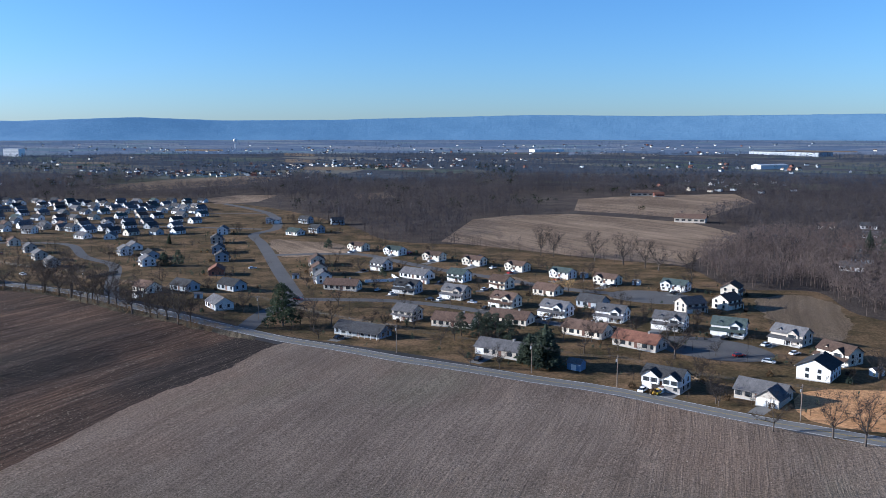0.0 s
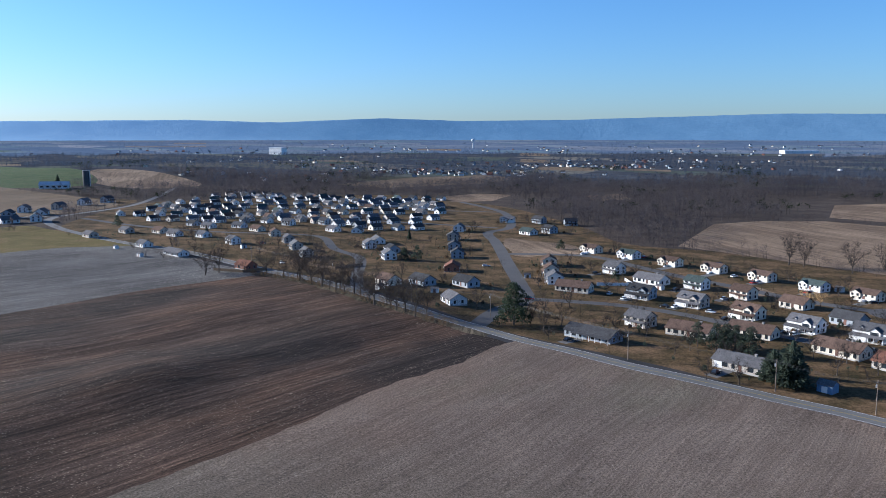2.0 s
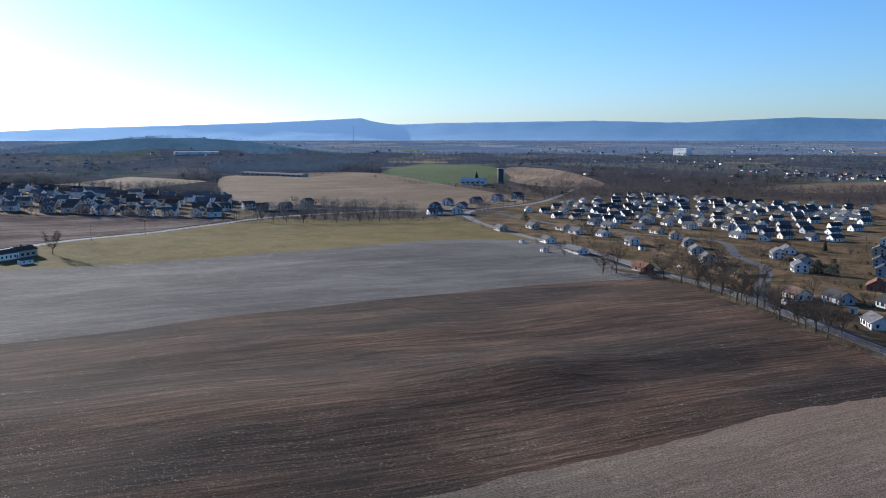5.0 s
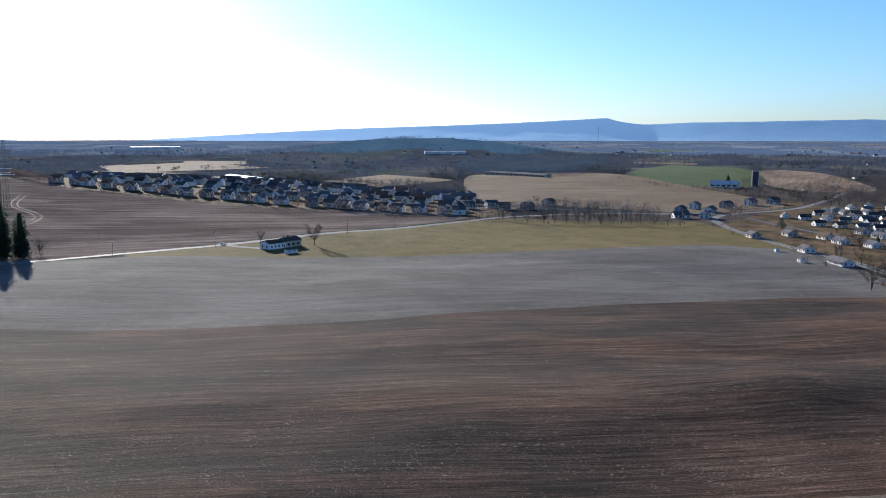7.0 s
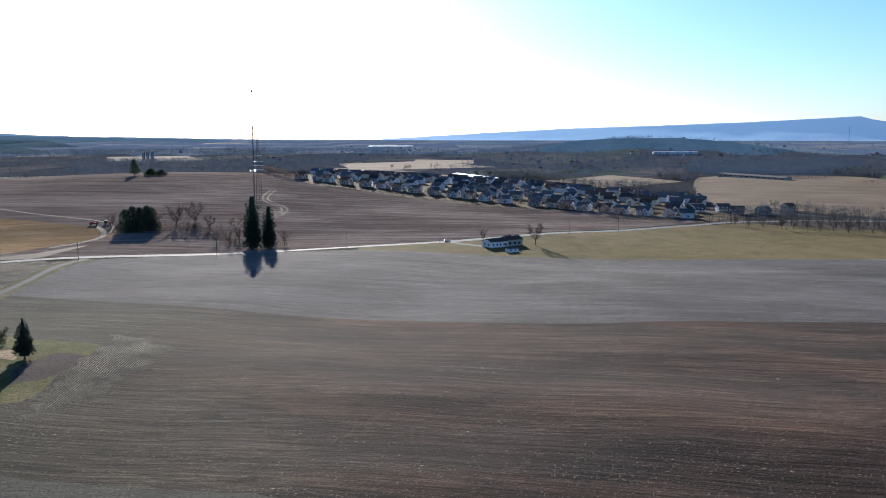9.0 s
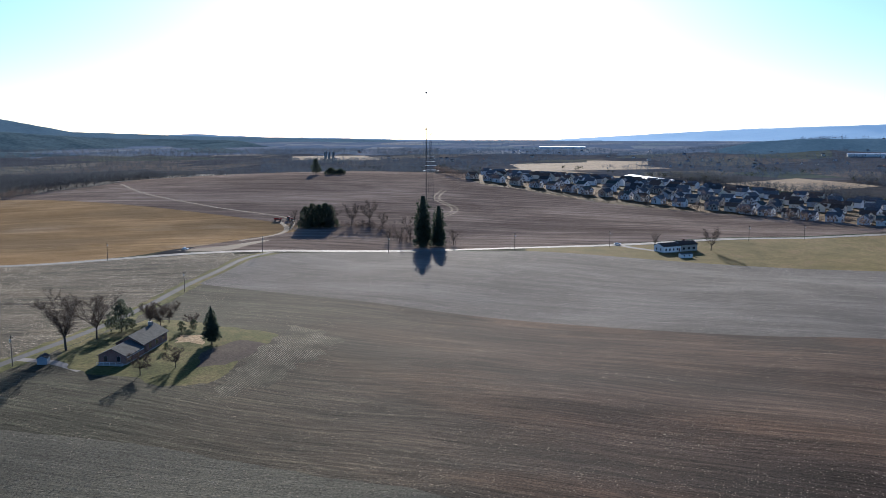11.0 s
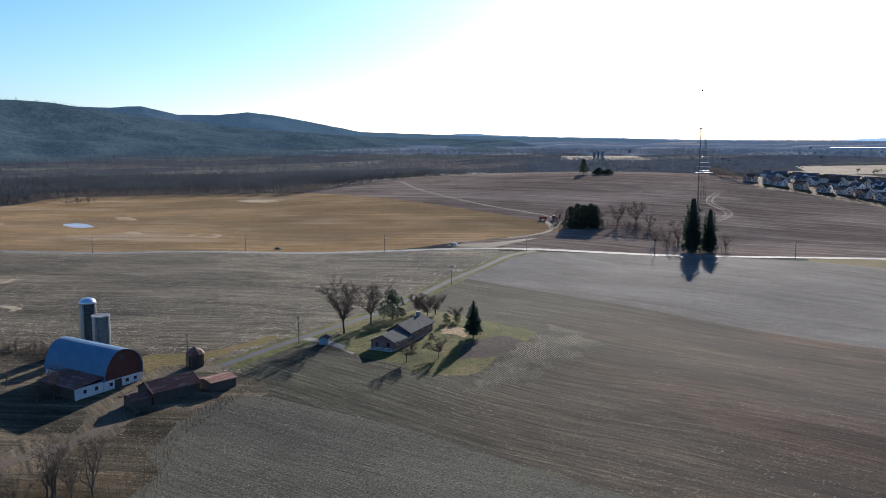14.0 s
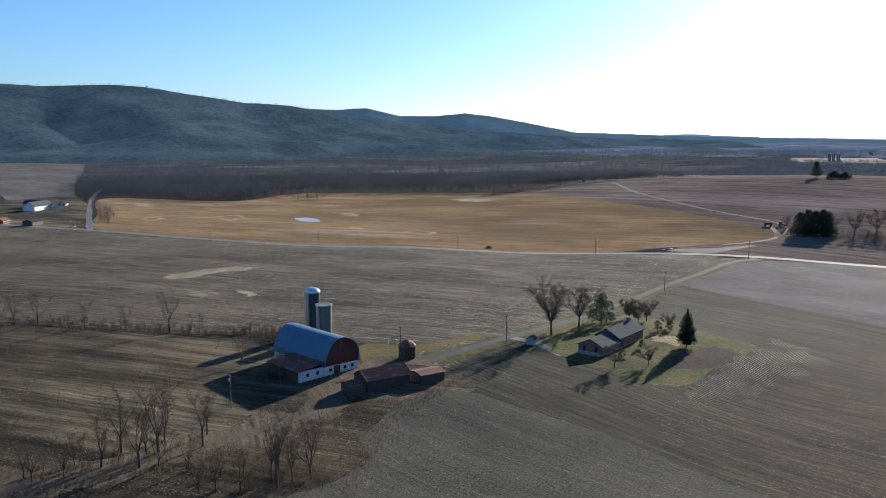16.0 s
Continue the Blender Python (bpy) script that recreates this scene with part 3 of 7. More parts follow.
    ("hay_field", "smooth tan hay field on a rise", curve([(-580, 440), (-600, 400), (-700, 420), (-971, 582), (-1000, 660), (-888, 745), (-702, 702), (-560, 655), (-480, 600), (-480, 500)], True), "tan"),
    ("green_field", "bright green winter wheat on a rise", curve([(-800, 700), (-1190, 1163), (-900, 1010), (-671, 806), (-690, 700)], True), "green"),
    ("knoll_field", "brown field on a knoll", curve([(-674, 804), (-800, 960), (-714, 970), (-560, 850), (-580, 770)], True), "back"),
    ("south_field", "pale stubble field beyond the side road", poly([(-990, -1600), (-1060, -1430), (-705, -965), (-560, -770), (-480, -760), (-523, -841)]), "upper"),
    ("south_yard", "winter grass round a roadside farm", poly([(-365, -480), (-470, -620), (-560, -770), (-480, -760), (-400, -680), (-300, -490)]), "rough"),
    ("back_field", "wide tan stubble field behind the estate", poly([(-12, 470), (-4, 520), (8, 596), (40, 628), (84, 640), (120, 612), (158, 575), (172, 500), (150, 460), (104, 388), (78, 404), (52, 424), (10, 455)]), "back"),
    ("back_field_far", "tan field between dark woods", poly([(90, 668), (110, 790), (190, 840), (280, 865), (262, 745), (225, 690), (170, 600), (130, 640)]), "back"),
    ("far_field_1", "long tan field before the far town", poly([(-426, 932), (-393, 1113), (-320, 1213), (-234, 1158), (-272, 1003), (-347, 894)]), "tan"),
    ("far_field_2", "small tan clearing in the woods", poly([(-246, 787), (-222, 839), (-185, 830), (-185, 748), (-216, 723)]), "back"),
    ("far_field_3", "small pale clearing in the woods", poly([(-112, 844), (-81, 880), (-62, 805), (-95, 775)]), "tan"),
    ("far_field_4", "pale far field with silos", poly([(-2050, -284), (-2093, -113), (-1870, -60), (-1860, -260)]), "tan"),
    ("far_field_5", "pale far field beyond the estate", poly([(-1670, 201), (-1748, 403), (-1475, 469), (-1420, 196)]), "tan"),
    ("far_field_6", "tan far field beside the hay field", poly([(-982, 372), (-1148, 541), (-903, 520), (-820, 380)]), "tan"),
    ("far_field_7", "far green field among woods", poly([(-1790, 1600), (-1800, 1720), (-1690, 1760), (-1680, 1600)]), "green"),
    ("open_lot", "open lot of pale dry grass beside the wood", fray(curve([(104.3, 294.0), (123.5, 310.0), (133.0, 298.2), (124.0, 262.9), (111.5, 241.0), (105.1, 245.3), (100.5, 262.4)], True), 3.0), "tan"),
    ("vacant_lot", "bare tan vacant lot beside a street", fray(curve([(-110.6, 474.7), (-88.8, 466.6), (-67.7, 454.4), (-57.4, 419.9), (-72.8, 411.8), (-89.6, 410.1)], True), 3.0), "back"),
    ("bare_garden", "bare brown garden soil between houses", fray(curve([(11.9, 341.1), (21.3, 353.1), (27.8, 343.6), (18.9, 331.0)], True), 2.0), "back"),
    ("estate_lawn", "patchy winter lawns between houses", curve([(100, 130), (60, 180), (0, 216), (-60, 250), (-130, 300), (-200, 345), (-330, 400), (-400, 440), (-470, 610), (-430, 690), (-300, 790), (-170, 700), (-80, 560), (-40, 472), (10, 455), (52, 422), (101, 386), (106, 322), (136, 318), (134, 278), (156, 255), (195, 215), (200, 120)], True), "lawn"),
    ("west_estate_lawn", "patchy lawns of a distant estate", curve([(-520, 315), (-570, 280), (-640, 170), (-720, 100), (-790, 62), (-1450, 150), (-1400, 270), (-1100, 330), (-835, 345), (-620, 372), (-560, 440), (-470, 500), (-490, 640), (-560, 640), (-590, 500), (-575, 400)], True), "lawn"),
] + [("far_strip_field", "pale narrow field in the far valley", [Vector((-math.sin(radians(a)) * r, math.cos(radians(a)) * r)) for a, r in ((a0, r0), (a0 + w, r0 + 40), (a0 + w, r0 + d), (a0, r0 + d - 40))], "tan") for a0, w, r0, d in FAR_STRIPS] + [
    ("woodland_floor", "leaf litter under bare woods", [Vector((-math.sin(radians(a)) * r, math.cos(radians(a)) * r)) for a, r in [(a, 330 if a < -8 else 520) for a in range(-46, 50, 6)] + [(a, 1250) for a in range(48, -47, -6)]], "wood_floor"),
    ("forest_floor", "dark leaf litter under the forest", [Vector((-math.sin(radians(a)) * r, math.cos(radians(a)) * r)) for a, r in [(a, 640) for a in range(84, 172, 6)] + [(a, 1700) for a in range(170, 83, -6)]], "forest_floor"),
]


for spot in MAIN_ROW[:4] + ROW_C[:9] + ROW_E + ROW_D[:4]:
    AREAS.insert(0, ("driveway", "short asphalt driveway", driveway(*spot[:3], 9.0 if spot in ROW_C else 11.0, 4.5, 3.5 if spot[3][0] in "ews" else -3.2), "asphalt"))


def inside(p, poly):
    x, y, hit = p[0], p[1], False
    j = len(poly) - 1
    for i in range(len(poly)):
        xi, yi, xj, yj = poly[i][0], poly[i][1], poly[j][0], poly[j][1]
        if (yi > y) != (yj > y) and x < (xj - xi) * (y - yi) / (yj - yi) + xi:
            hit = not hit
        j = i
    return hit


def mesh_of(name, verts, faces, mat):
    me = bpy.data.meshes.new(name)
    me.from_pydata(verts, [], faces)
    me.materials.append(mat)
    me.update()
    return me


def build_land():
    rnd = random.Random(4)
    pts = []
    for lo, hi, step in ((0, 650, 16), (650, 1600, 48), (1600, 4950, 170)):
        n = int(hi / step) + 1
        for i in range(-n, n + 1):
            for j in range(-n, n + 1):
                x, y = (i + rnd.uniform(-0.3, 0.3)) * step, (j + rnd.uniform(-0.3, 0.3)) * step
                if lo <= math.hypot(x, y) < hi:
                    pts.append(Vector((x, y)))
    for i in range(-62, -12):
        for j in range(-14, 60):
            pts.append(Vector(((i + rnd.uniform(-0.3, 0.3)) * 6.5, (j + rnd.uniform(-0.3, 0.3)) * 6.5)))
    ring = [Vector((4980 * math.cos(k / 48 * math.pi), 4980 * math.sin(k / 48 * math.pi))) for k in range(96)]
    pts += ring
    edges = []
    for _, _, outline, _ in AREAS:
        a = len(pts)
        fine = []
        for p, q in zip(outline, outline[1:] + outline[:1]):
            k = max(1, int((q - p).length / 10))
            fine += [p.lerp(q, j / k) for j in range(k)]
        pts += fine
        n = len(fine)
        edges += [(a + i, a + (i + 1) % n) for i in range(n)]
    vs, _, fs, *_ = delaunay_2d_cdt(pts, edges, [], 0, 0.02, False)
    boxes = [(min(p[0] for p in a[2]), max(p[0] for p in a[2]), min(p[1] for p in a[2]), max(p[1] for p in a[2])) for a in AREAS]
    groups = [[] for _ in range(len(AREAS) + 3)]
    for f in fs:
        c = (vs[f[0]] + vs[f[1]] + vs[f[2]]) / 3
        for k, a in enumerate(AREAS):
            b = boxes[k]
            if b[0] <= c.x <= b[1] and b[2] <= c.y <= b[3] and inside(c, a[2]):
                groups[k].append(f)
                break
        else:
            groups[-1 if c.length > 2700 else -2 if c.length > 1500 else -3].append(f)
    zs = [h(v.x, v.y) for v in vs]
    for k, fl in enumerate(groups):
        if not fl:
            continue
        rest = [("ground", "wide valley floor of woods and fields", None, "ground"), ("backdrop", "far valley floor of woods and fields, haze painted as glow", None, "far_valley"), ("backdrop_horizon", "valley floor towards the horizon, blue haze painted as glow", None, "horizon_valley")]
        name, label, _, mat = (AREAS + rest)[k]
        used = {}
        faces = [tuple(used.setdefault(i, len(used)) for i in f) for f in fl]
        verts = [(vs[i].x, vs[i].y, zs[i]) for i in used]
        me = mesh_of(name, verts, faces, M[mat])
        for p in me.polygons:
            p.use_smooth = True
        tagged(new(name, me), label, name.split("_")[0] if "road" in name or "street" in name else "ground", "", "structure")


build_land()


def marking(name, line, off, w, mat, label, dash=0.0):
    verts, faces = [], []
    fine = []
    for a, b in zip(line, line[1:]):
        fine.append(a)
        fine.append((a + b) / 2)
    for i, (a, b) in enumerate(zip(fine, fine[1:])):
        if dash and i % 2:
            continue
        d = (b - a).normalized()
        s = Vector((-d.y, d.x))
        k = len(verts)
        for p, o in ((a, off - w / 2), (b, off - w / 2), (b, off + w / 2), (a, off + w / 2)):
            q = p + s * o
            verts.append((q.x, q.y, h(q.x, q.y) + 0.05))
        faces.append((k, k + 1, k + 2, k + 3))
    tagged(new(name, mesh_of(name, verts, faces, M[mat])), label, "road marking", "", "structure")


for off in (-0.2, 0.2):
    marking("centre_line", MAIN_ROAD[:90], off, 0.14, "paint_yellow", "faded double yellow centre line")
for off in (-3.2, 3.2):
    marking("edge_line", MAIN_ROAD[:90], off, 0.16, "paint_white", "white edge line of the country road")
    marking("edge_line", COUNTY_ROAD, off, 0.16, "paint_white", "white edge line of the county road")


# ---- far hills ----
def ridge(name, label, profile, near, crest, back, foot, mat, spurs, seed):
    """A long wooded ridge round the eye: profile holds (degrees to the left of +y, rise over the eye in degrees)."""
    az = [p[0] for p in profile]
    el = [p[1] for p in profile]
    cols, rows = 220, 26
    verts, faces = [], []
    for i in range(cols + 1):
        a = az[0] + (az[-1] - az[0]) * i / cols
        e = float(np.interp(a, az, el)) + 0.03 * noise.noise((a * 1.3, seed, 0))
        rc = crest(a)
        top = 76 + rc * math.tan(radians(e))
        for j in range(rows + 1):
            t = j / rows
            if t < 0.8:
                u = t / 0.8
                r = near(a) + (rc - near(a)) * u
                base = foot + (top - foot) * (u ** 1.5)
                wx, wy = -math.sin(radians(a)) * r, math.cos(radians(a)) * r
                z = base + spurs * (noise.noise((wx / 420, wy / 420, seed)) + 0.5 * noise.noise((wx / 160, wy / 160, seed))) * min(1, u * 3) * (1 - u ** 3) * 38
            else:
                u = (t - 0.8) / 0.2
                r, z = rc + (back - rc) * u, top + (-30 - top) * u
            x, y = -math.sin(radians(a)) * r, math.cos(radians(a)) * r
            lift = h(x, y) if t < 0.1 else -9999
            verts.append((x, y, max(z, lift) if t > 0 else h(x, y) - 6))
    for i in range(cols):
        for j in range(rows):
            k = i * (rows + 1) + j
            faces.append((k, k + rows + 1, k + rows + 2, k + 1))
    me = mesh_of(name, verts, faces, mat)
    for p in me.polygons:
        p.use_smooth = True
    return tagged(new(name, me), label, "mountain", "", "structure")


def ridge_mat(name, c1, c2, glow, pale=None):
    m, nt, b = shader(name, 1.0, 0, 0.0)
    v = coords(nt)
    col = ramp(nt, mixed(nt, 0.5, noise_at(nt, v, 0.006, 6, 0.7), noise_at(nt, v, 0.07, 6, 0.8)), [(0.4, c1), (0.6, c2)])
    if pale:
        # haze painted into the colour, paler towards the sun in the west
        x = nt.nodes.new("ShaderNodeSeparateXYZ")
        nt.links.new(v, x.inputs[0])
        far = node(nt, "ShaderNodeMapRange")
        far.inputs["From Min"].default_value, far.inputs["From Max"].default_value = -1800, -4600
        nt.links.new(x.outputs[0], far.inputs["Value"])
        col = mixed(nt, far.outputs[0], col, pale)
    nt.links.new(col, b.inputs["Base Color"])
    # emission gives the slopes a haze glow of their own colour
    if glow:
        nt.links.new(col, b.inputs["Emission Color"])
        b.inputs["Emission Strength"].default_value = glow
    bumped(nt, b, noise_at(nt, v, 0.03, 8, 0.7), 0.6, 9.0)
    return m


# distance haze is put into these blues and their glow
M["far_ridge"] = ridge_mat("ridge_in_painted_haze", (0.065, 0.11, 0.165), (0.082, 0.132, 0.188), 0.4, (0.25, 0.33, 0.41))
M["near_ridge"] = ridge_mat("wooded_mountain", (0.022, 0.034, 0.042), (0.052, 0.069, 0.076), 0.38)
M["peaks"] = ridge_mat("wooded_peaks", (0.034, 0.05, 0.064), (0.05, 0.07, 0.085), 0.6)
M["mid_ridge"] = ridge_mat("peaks_in_painted_haze", (0.068, 0.1, 0.136), (0.086, 0.12, 0.16), 0.62)
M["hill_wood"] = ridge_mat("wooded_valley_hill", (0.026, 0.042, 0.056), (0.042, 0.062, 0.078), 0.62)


def at(t_yaw, pts):
    return [(t_yaw + math.degrees(math.atan((784 - x) / 1474.6)), math.degrees(math.atan((240 - y) / 1474.6))) for x, y in pts]


FAR = sorted(at(60.86, [(60, 256), (200, 250), (345, 242), (480, 234), (600, 228), (900, 217), (1080, 212)]) + at(31.13, [(290, 208), (345, 220), (430, 217), (700, 213), (850, 217)]) + at(1.3, [(250, 209), (400, 214), (600, 212), (780, 207), (950, 203), (1150, 206), (1568, 205)]) + [(-45, 1.3)])
ridge("far_ridge", "long mountain ridge on the horizon in painted blue haze", FAR, lambda a: 4400, lambda a: 4750, 4900, 47, M["far_ridge"], 0.3, 3.0)
NEAR = sorted(at(120.64, [(0, 153), (90, 157)]) + at(113.68, [(0, 152), (60, 155), (130, 165), (250, 180), (330, 184), (400, 196), (480, 206), (560, 215), (650, 226), (760, 236), (900, 243), (1100, 246)]) + [(90, -2.2), (97, -1.1), (153, 3.35), (175, 3.0), (200, 2.0)])
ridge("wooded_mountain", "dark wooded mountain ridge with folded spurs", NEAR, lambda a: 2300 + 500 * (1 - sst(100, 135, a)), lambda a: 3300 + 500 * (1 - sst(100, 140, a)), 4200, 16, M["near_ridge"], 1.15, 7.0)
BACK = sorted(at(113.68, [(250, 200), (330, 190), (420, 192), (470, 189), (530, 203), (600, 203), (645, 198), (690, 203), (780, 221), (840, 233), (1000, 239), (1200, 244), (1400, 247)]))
ridge("mountain_behind", "peaks behind the wooded mountain in painted blue haze", BACK, lambda a: 3900, lambda a: 4500, 4800, 40, M["peaks"], 0.5, 11.0)
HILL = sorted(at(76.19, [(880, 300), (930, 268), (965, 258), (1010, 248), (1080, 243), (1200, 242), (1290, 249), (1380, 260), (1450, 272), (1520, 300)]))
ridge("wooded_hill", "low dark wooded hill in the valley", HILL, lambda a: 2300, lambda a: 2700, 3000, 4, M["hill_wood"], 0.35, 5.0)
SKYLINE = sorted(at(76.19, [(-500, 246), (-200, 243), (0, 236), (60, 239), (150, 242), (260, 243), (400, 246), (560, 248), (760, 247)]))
ridge("horizon_hill", "hills on the horizon in painted pale blue haze", SKYLINE, lambda a: 4300, lambda a: 4700, 4900, 47, M["mid_ridge"], 0.2, 9.0)


# ---- mesh helpers ----
def box(bm, x0, x1, y0, y1, z0, z1):
    v = [bm.verts.new((x, y, z)) for z in (z0, z1) for x, y in ((x0, y0), (x1, y0), (x1, y1), (x0, y1))]
    for f in ((3, 2, 1, 0), (4, 5, 6, 7), (0, 1, 5, 4), (1, 2, 6, 5), (2, 3, 7, 6), (3, 0, 4, 7)):
        bm.faces.new([v[i] for i in f])


def gable_body(bm, x0, x1, y0, y1, z0, ze, zr, along="x"):
    """Walls with two gables; the ridge runs along x or y."""
    if along == "x":
        ym = (y0 + y1) / 2
        ends = [[(x, y0, z0), (x, y1, z0), (x, y1, ze), (x, ym, zr), (x, y0, ze)] for x in (x0, x1)]
    else:
        xm = (x0 + x1) / 2
        ends = [[(x0, y, z0), (x1, y, z0), (x1, y, ze), (xm, y, zr), (x0, y, ze)] for y in (y0, y1)]
    a, b = ([bm.verts.new(p) for p in e] for e in ends)
    bm.faces.new(a)
    bm.faces.new(b[::-1])
    for i in range(5):
        j = (i + 1) % 5
        bm.faces.new((a[j], a[i], b[i], b[j]))


def gable_roof(bm, x0, x1, y0, y1, ze, zr, along="x", over=0.45, thick=0.2):
    """Two sloping slabs with eaves and verges."""
    if along == "x":
        m, half = (y0 + y1) / 2, (y1 - y0) / 2
    else:
        m, half = (x0 + x1) / 2, (x1 - x0) / 2
    slope = (zr - ze) / half
    for sgn in (-1, 1):
        o = half + over
        lo, hi = zr - slope * o + 0.03, zr + 0.03
        prof = [(m + sgn * o, lo), (m, hi), (m, hi + thick), (m + sgn * o, lo + thick)]
        if along == "x":
            e = [[(x, p, z) for p, z in prof] for x in (x0 - over, x1 + over)]
        else:
            e = [[(p, y, z) for p, z in prof] for y in (y0 - over, y1 + 0.0)]
        a, b = ([bm.verts.new(p) for p in q] for q in e)
        bm.faces.new(a)
        bm.faces.new(b[::-1])
        for i in range(4):
            j = (i + 1) % 4
            bm.faces.new((a[j], a[i], b[i], b[j]))


def tube(bm, p, q, r0, r1, n=5, cap=False):
    p, q = Vector(p), Vector(q)
    d = (q - p).normalized()
    s = d.orthogonal().normalized()
    t = d.cross(s)
    rings = []
    for c, r in ((p, r0), (q, r1)):
        rings.append([bm.verts.new(c + (s * math.cos(2 * math.pi * k / n) + t * math.sin(2 * math.pi * k / n)) * r) for k in range(n)])
    for k in range(n):
        bm.faces.new((rings[0][k], rings[0][(k + 1) % n], rings[1][(k + 1) % n], rings[1][k]))
    if cap:
        bm.faces.new(rings[1])
        bm.faces.new(rings[0][::-1])


def lathe(bm, profile, n=24, cx=0.0, cy=0.0):
    rings = [[bm.verts.new((cx + r * math.cos(2 * math.pi * k / n), cy + r * math.sin(2 * math.pi * k / n), z)) for k in range(n)] for r, z in profile]
    for a, b in zip(rings, rings[1:]):
        for k in range(n):
            bm.faces.new((a[k], a[(k + 1) % n], b[(k + 1) % n], b[k]))
    bm.faces.new(rings[-1])
    bm.faces.new(rings[0][::-1])


def finished(name, bm, mat, smooth=False):
    bmesh.ops.recalc_face_normals(bm, faces=bm.faces)
    me = bpy.data.meshes.new(name)
    bm.to_mesh(me)
    bm.free()
    if mat:
        me.materials.append(mat)
    if smooth:
        for p in me.polygons:
            p.use_smooth = True
    return me


def part(name, bm, mat, parent, label="", at_pose=None, smooth=False):
    me = bm if isinstance(bm, bpy.types.Mesh) else finished(name, bm, mat, smooth)
    ob = new(name, me)
    ob.parent = parent
    if at_pose is not None:
        ob.matrix_basis = at_pose
    return tagged(ob, label)


def shape(fn, *a, **k):
    bm = bmesh.new()
    fn(bm, *a, **k)
    return bm


def boxes(*rows):
    bm = bmesh.new()
    for r in rows:
        box(bm, *r)
    return bm


def thing(name, m, label, category, group=""):
    root = new(name)
    root.empty_display_size = 0.5
    root.matrix_basis = m
    return tagged(root, label, category, group)


def spawn(ob, m):
    """A copy at exactly the pose m, whatever the first one's size."""
    return copy_thing(ob, m @ Matrix.Diagonal((1 / ob.scale[0], 1 / ob.scale[1], 1 / ob.scale[2], 1)))


def ground_pose(x, y, turn=0.0, size=1.0, sink=0.0):
    x, y = x * PLAN, y * PLAN
    return pose(x, y, h(x, y) - sink, 0, 0, turn) @ Matrix.Scale(size, 4)


# ---- building materials ----
def siding(name, c1, c2, lap=0.2, vertical=False):
    m, nt, b = shader(name, 0.55, 0, 0.35)
    v = coords(nt)
    w = node(nt, "ShaderNodeTexWave", Scale=1 / lap * 0.5)
    w.bands_direction, w.wave_profile = ("X" if vertical else "Z"), "SAW"
    nt.links.new(v, w.inputs["Vector"])
    col = ramp(nt, mixed(nt, 0.5, noise_at(nt, v, 0.5, 4), noise_at(nt, v, 4, 4)), [(0.35, c1), (0.65, c2)])
    nt.links.new(col, b.inputs["Base Color"])
    bumped(nt, b, w.outputs["Fac"], 0.5, 0.02)
    return m


def shingles(name, c1, c2):
    m, nt, b = shader(name, 0.95, 0, 0.06)
    v = coords(nt)
    br = node(nt, "ShaderNodeTexBrick", Scale=2.2)
    br.inputs["Color1"].default_value, br.inputs["Color2"].default_value, br.inputs["Mortar"].default_value = (*c1, 1), (*c2, 1), (*[0.6 * k for k in c1], 1)
    br.inputs["Mortar Size"].default_value = 0.01
    nt.links.new(v, br.inputs["Vector"])
    tone = ramp(nt, noise_at(nt, v, 0.6, 5, 0.7), [(0.3, (0.75,) * 3), (0.7, (1.25,) * 3)])
    info = nt.nodes.new("ShaderNodeObjectInfo").outputs["Random"]
    col = mixed(nt, 1.0, br.outputs["Color"], tone, "MULTIPLY")
    col = mixed(nt, 1.0, col, ramp(nt, info, [(0, (0.75, 0.75, 0.75)), (1, (1.25, 1.22, 1.2))]), "MULTIPLY")
    nt.links.new(col, b.inputs["Base Color"])
    bumped(nt, b, noise_at(nt, v, 6), 0.4, 0.03)
    return m


M["white"] = siding("white_vinyl_siding", (0.54, 0.54, 0.535), (0.64, 0.64, 0.635))
M["cream"] = siding("cream_vinyl_siding", (0.5, 0.455, 0.375), (0.585, 0.54, 0.45))
M["greyblue"] = siding("grey_blue_siding", (0.225, 0.255, 0.292), (0.285, 0.315, 0.352))
M["beige"] = siding("beige_siding", (0.315, 0.285, 0.247), (0.375, 0.345, 0.300))
M["brick"] = plain("red_brick", (0.150, 0.0638, 0.0450), (0.225, 0.105, 0.0750), 4.0, 0.85, 0, 0.2)
M["pale_brick"] = plain("weathered_pink_brick", (0.16, 0.09, 0.072), (0.24, 0.145, 0.118), 4.0, 0.85, 0, 0.2)
M["stone"] = plain("grey_fieldstone", (0.165, 0.158, 0.150), (0.285, 0.270, 0.255), 2.5, 0.9, 0, 0.3)
M["concrete"] = plain("concrete", (0.270, 0.262, 0.247), (0.360, 0.352, 0.338), 2.0, 0.85, 0, 0.15)
M["roof_grey"] = shingles("grey_shingles", (0.082, 0.082, 0.087), (0.12, 0.12, 0.126))
M["roof_slate"] = shingles("grey_green_shingles", (0.055, 0.06, 0.06), (0.08, 0.086, 0.085))
M["roof_dark"] = shingles("charcoal_shingles", (0.034, 0.035, 0.038), (0.056, 0.058, 0.062))
M["roof_brown"] = shingles("brown_shingles", (0.0720, 0.0504, 0.0403), (0.108, 0.0778, 0.0619))
M["roof_red"] = shingles("rust_brown_shingles", (0.122, 0.0612, 0.0432), (0.166, 0.0900, 0.0648))
M["roof_green"] = shingles("green_grey_shingles", (0.0432, 0.0576, 0.0562), (0.0648, 0.0828, 0.0806))
M["trim"] = plain("white_trim", (0.6, 0.6, 0.59), (0.7, 0.7, 0.69), 3.0, 0.5)
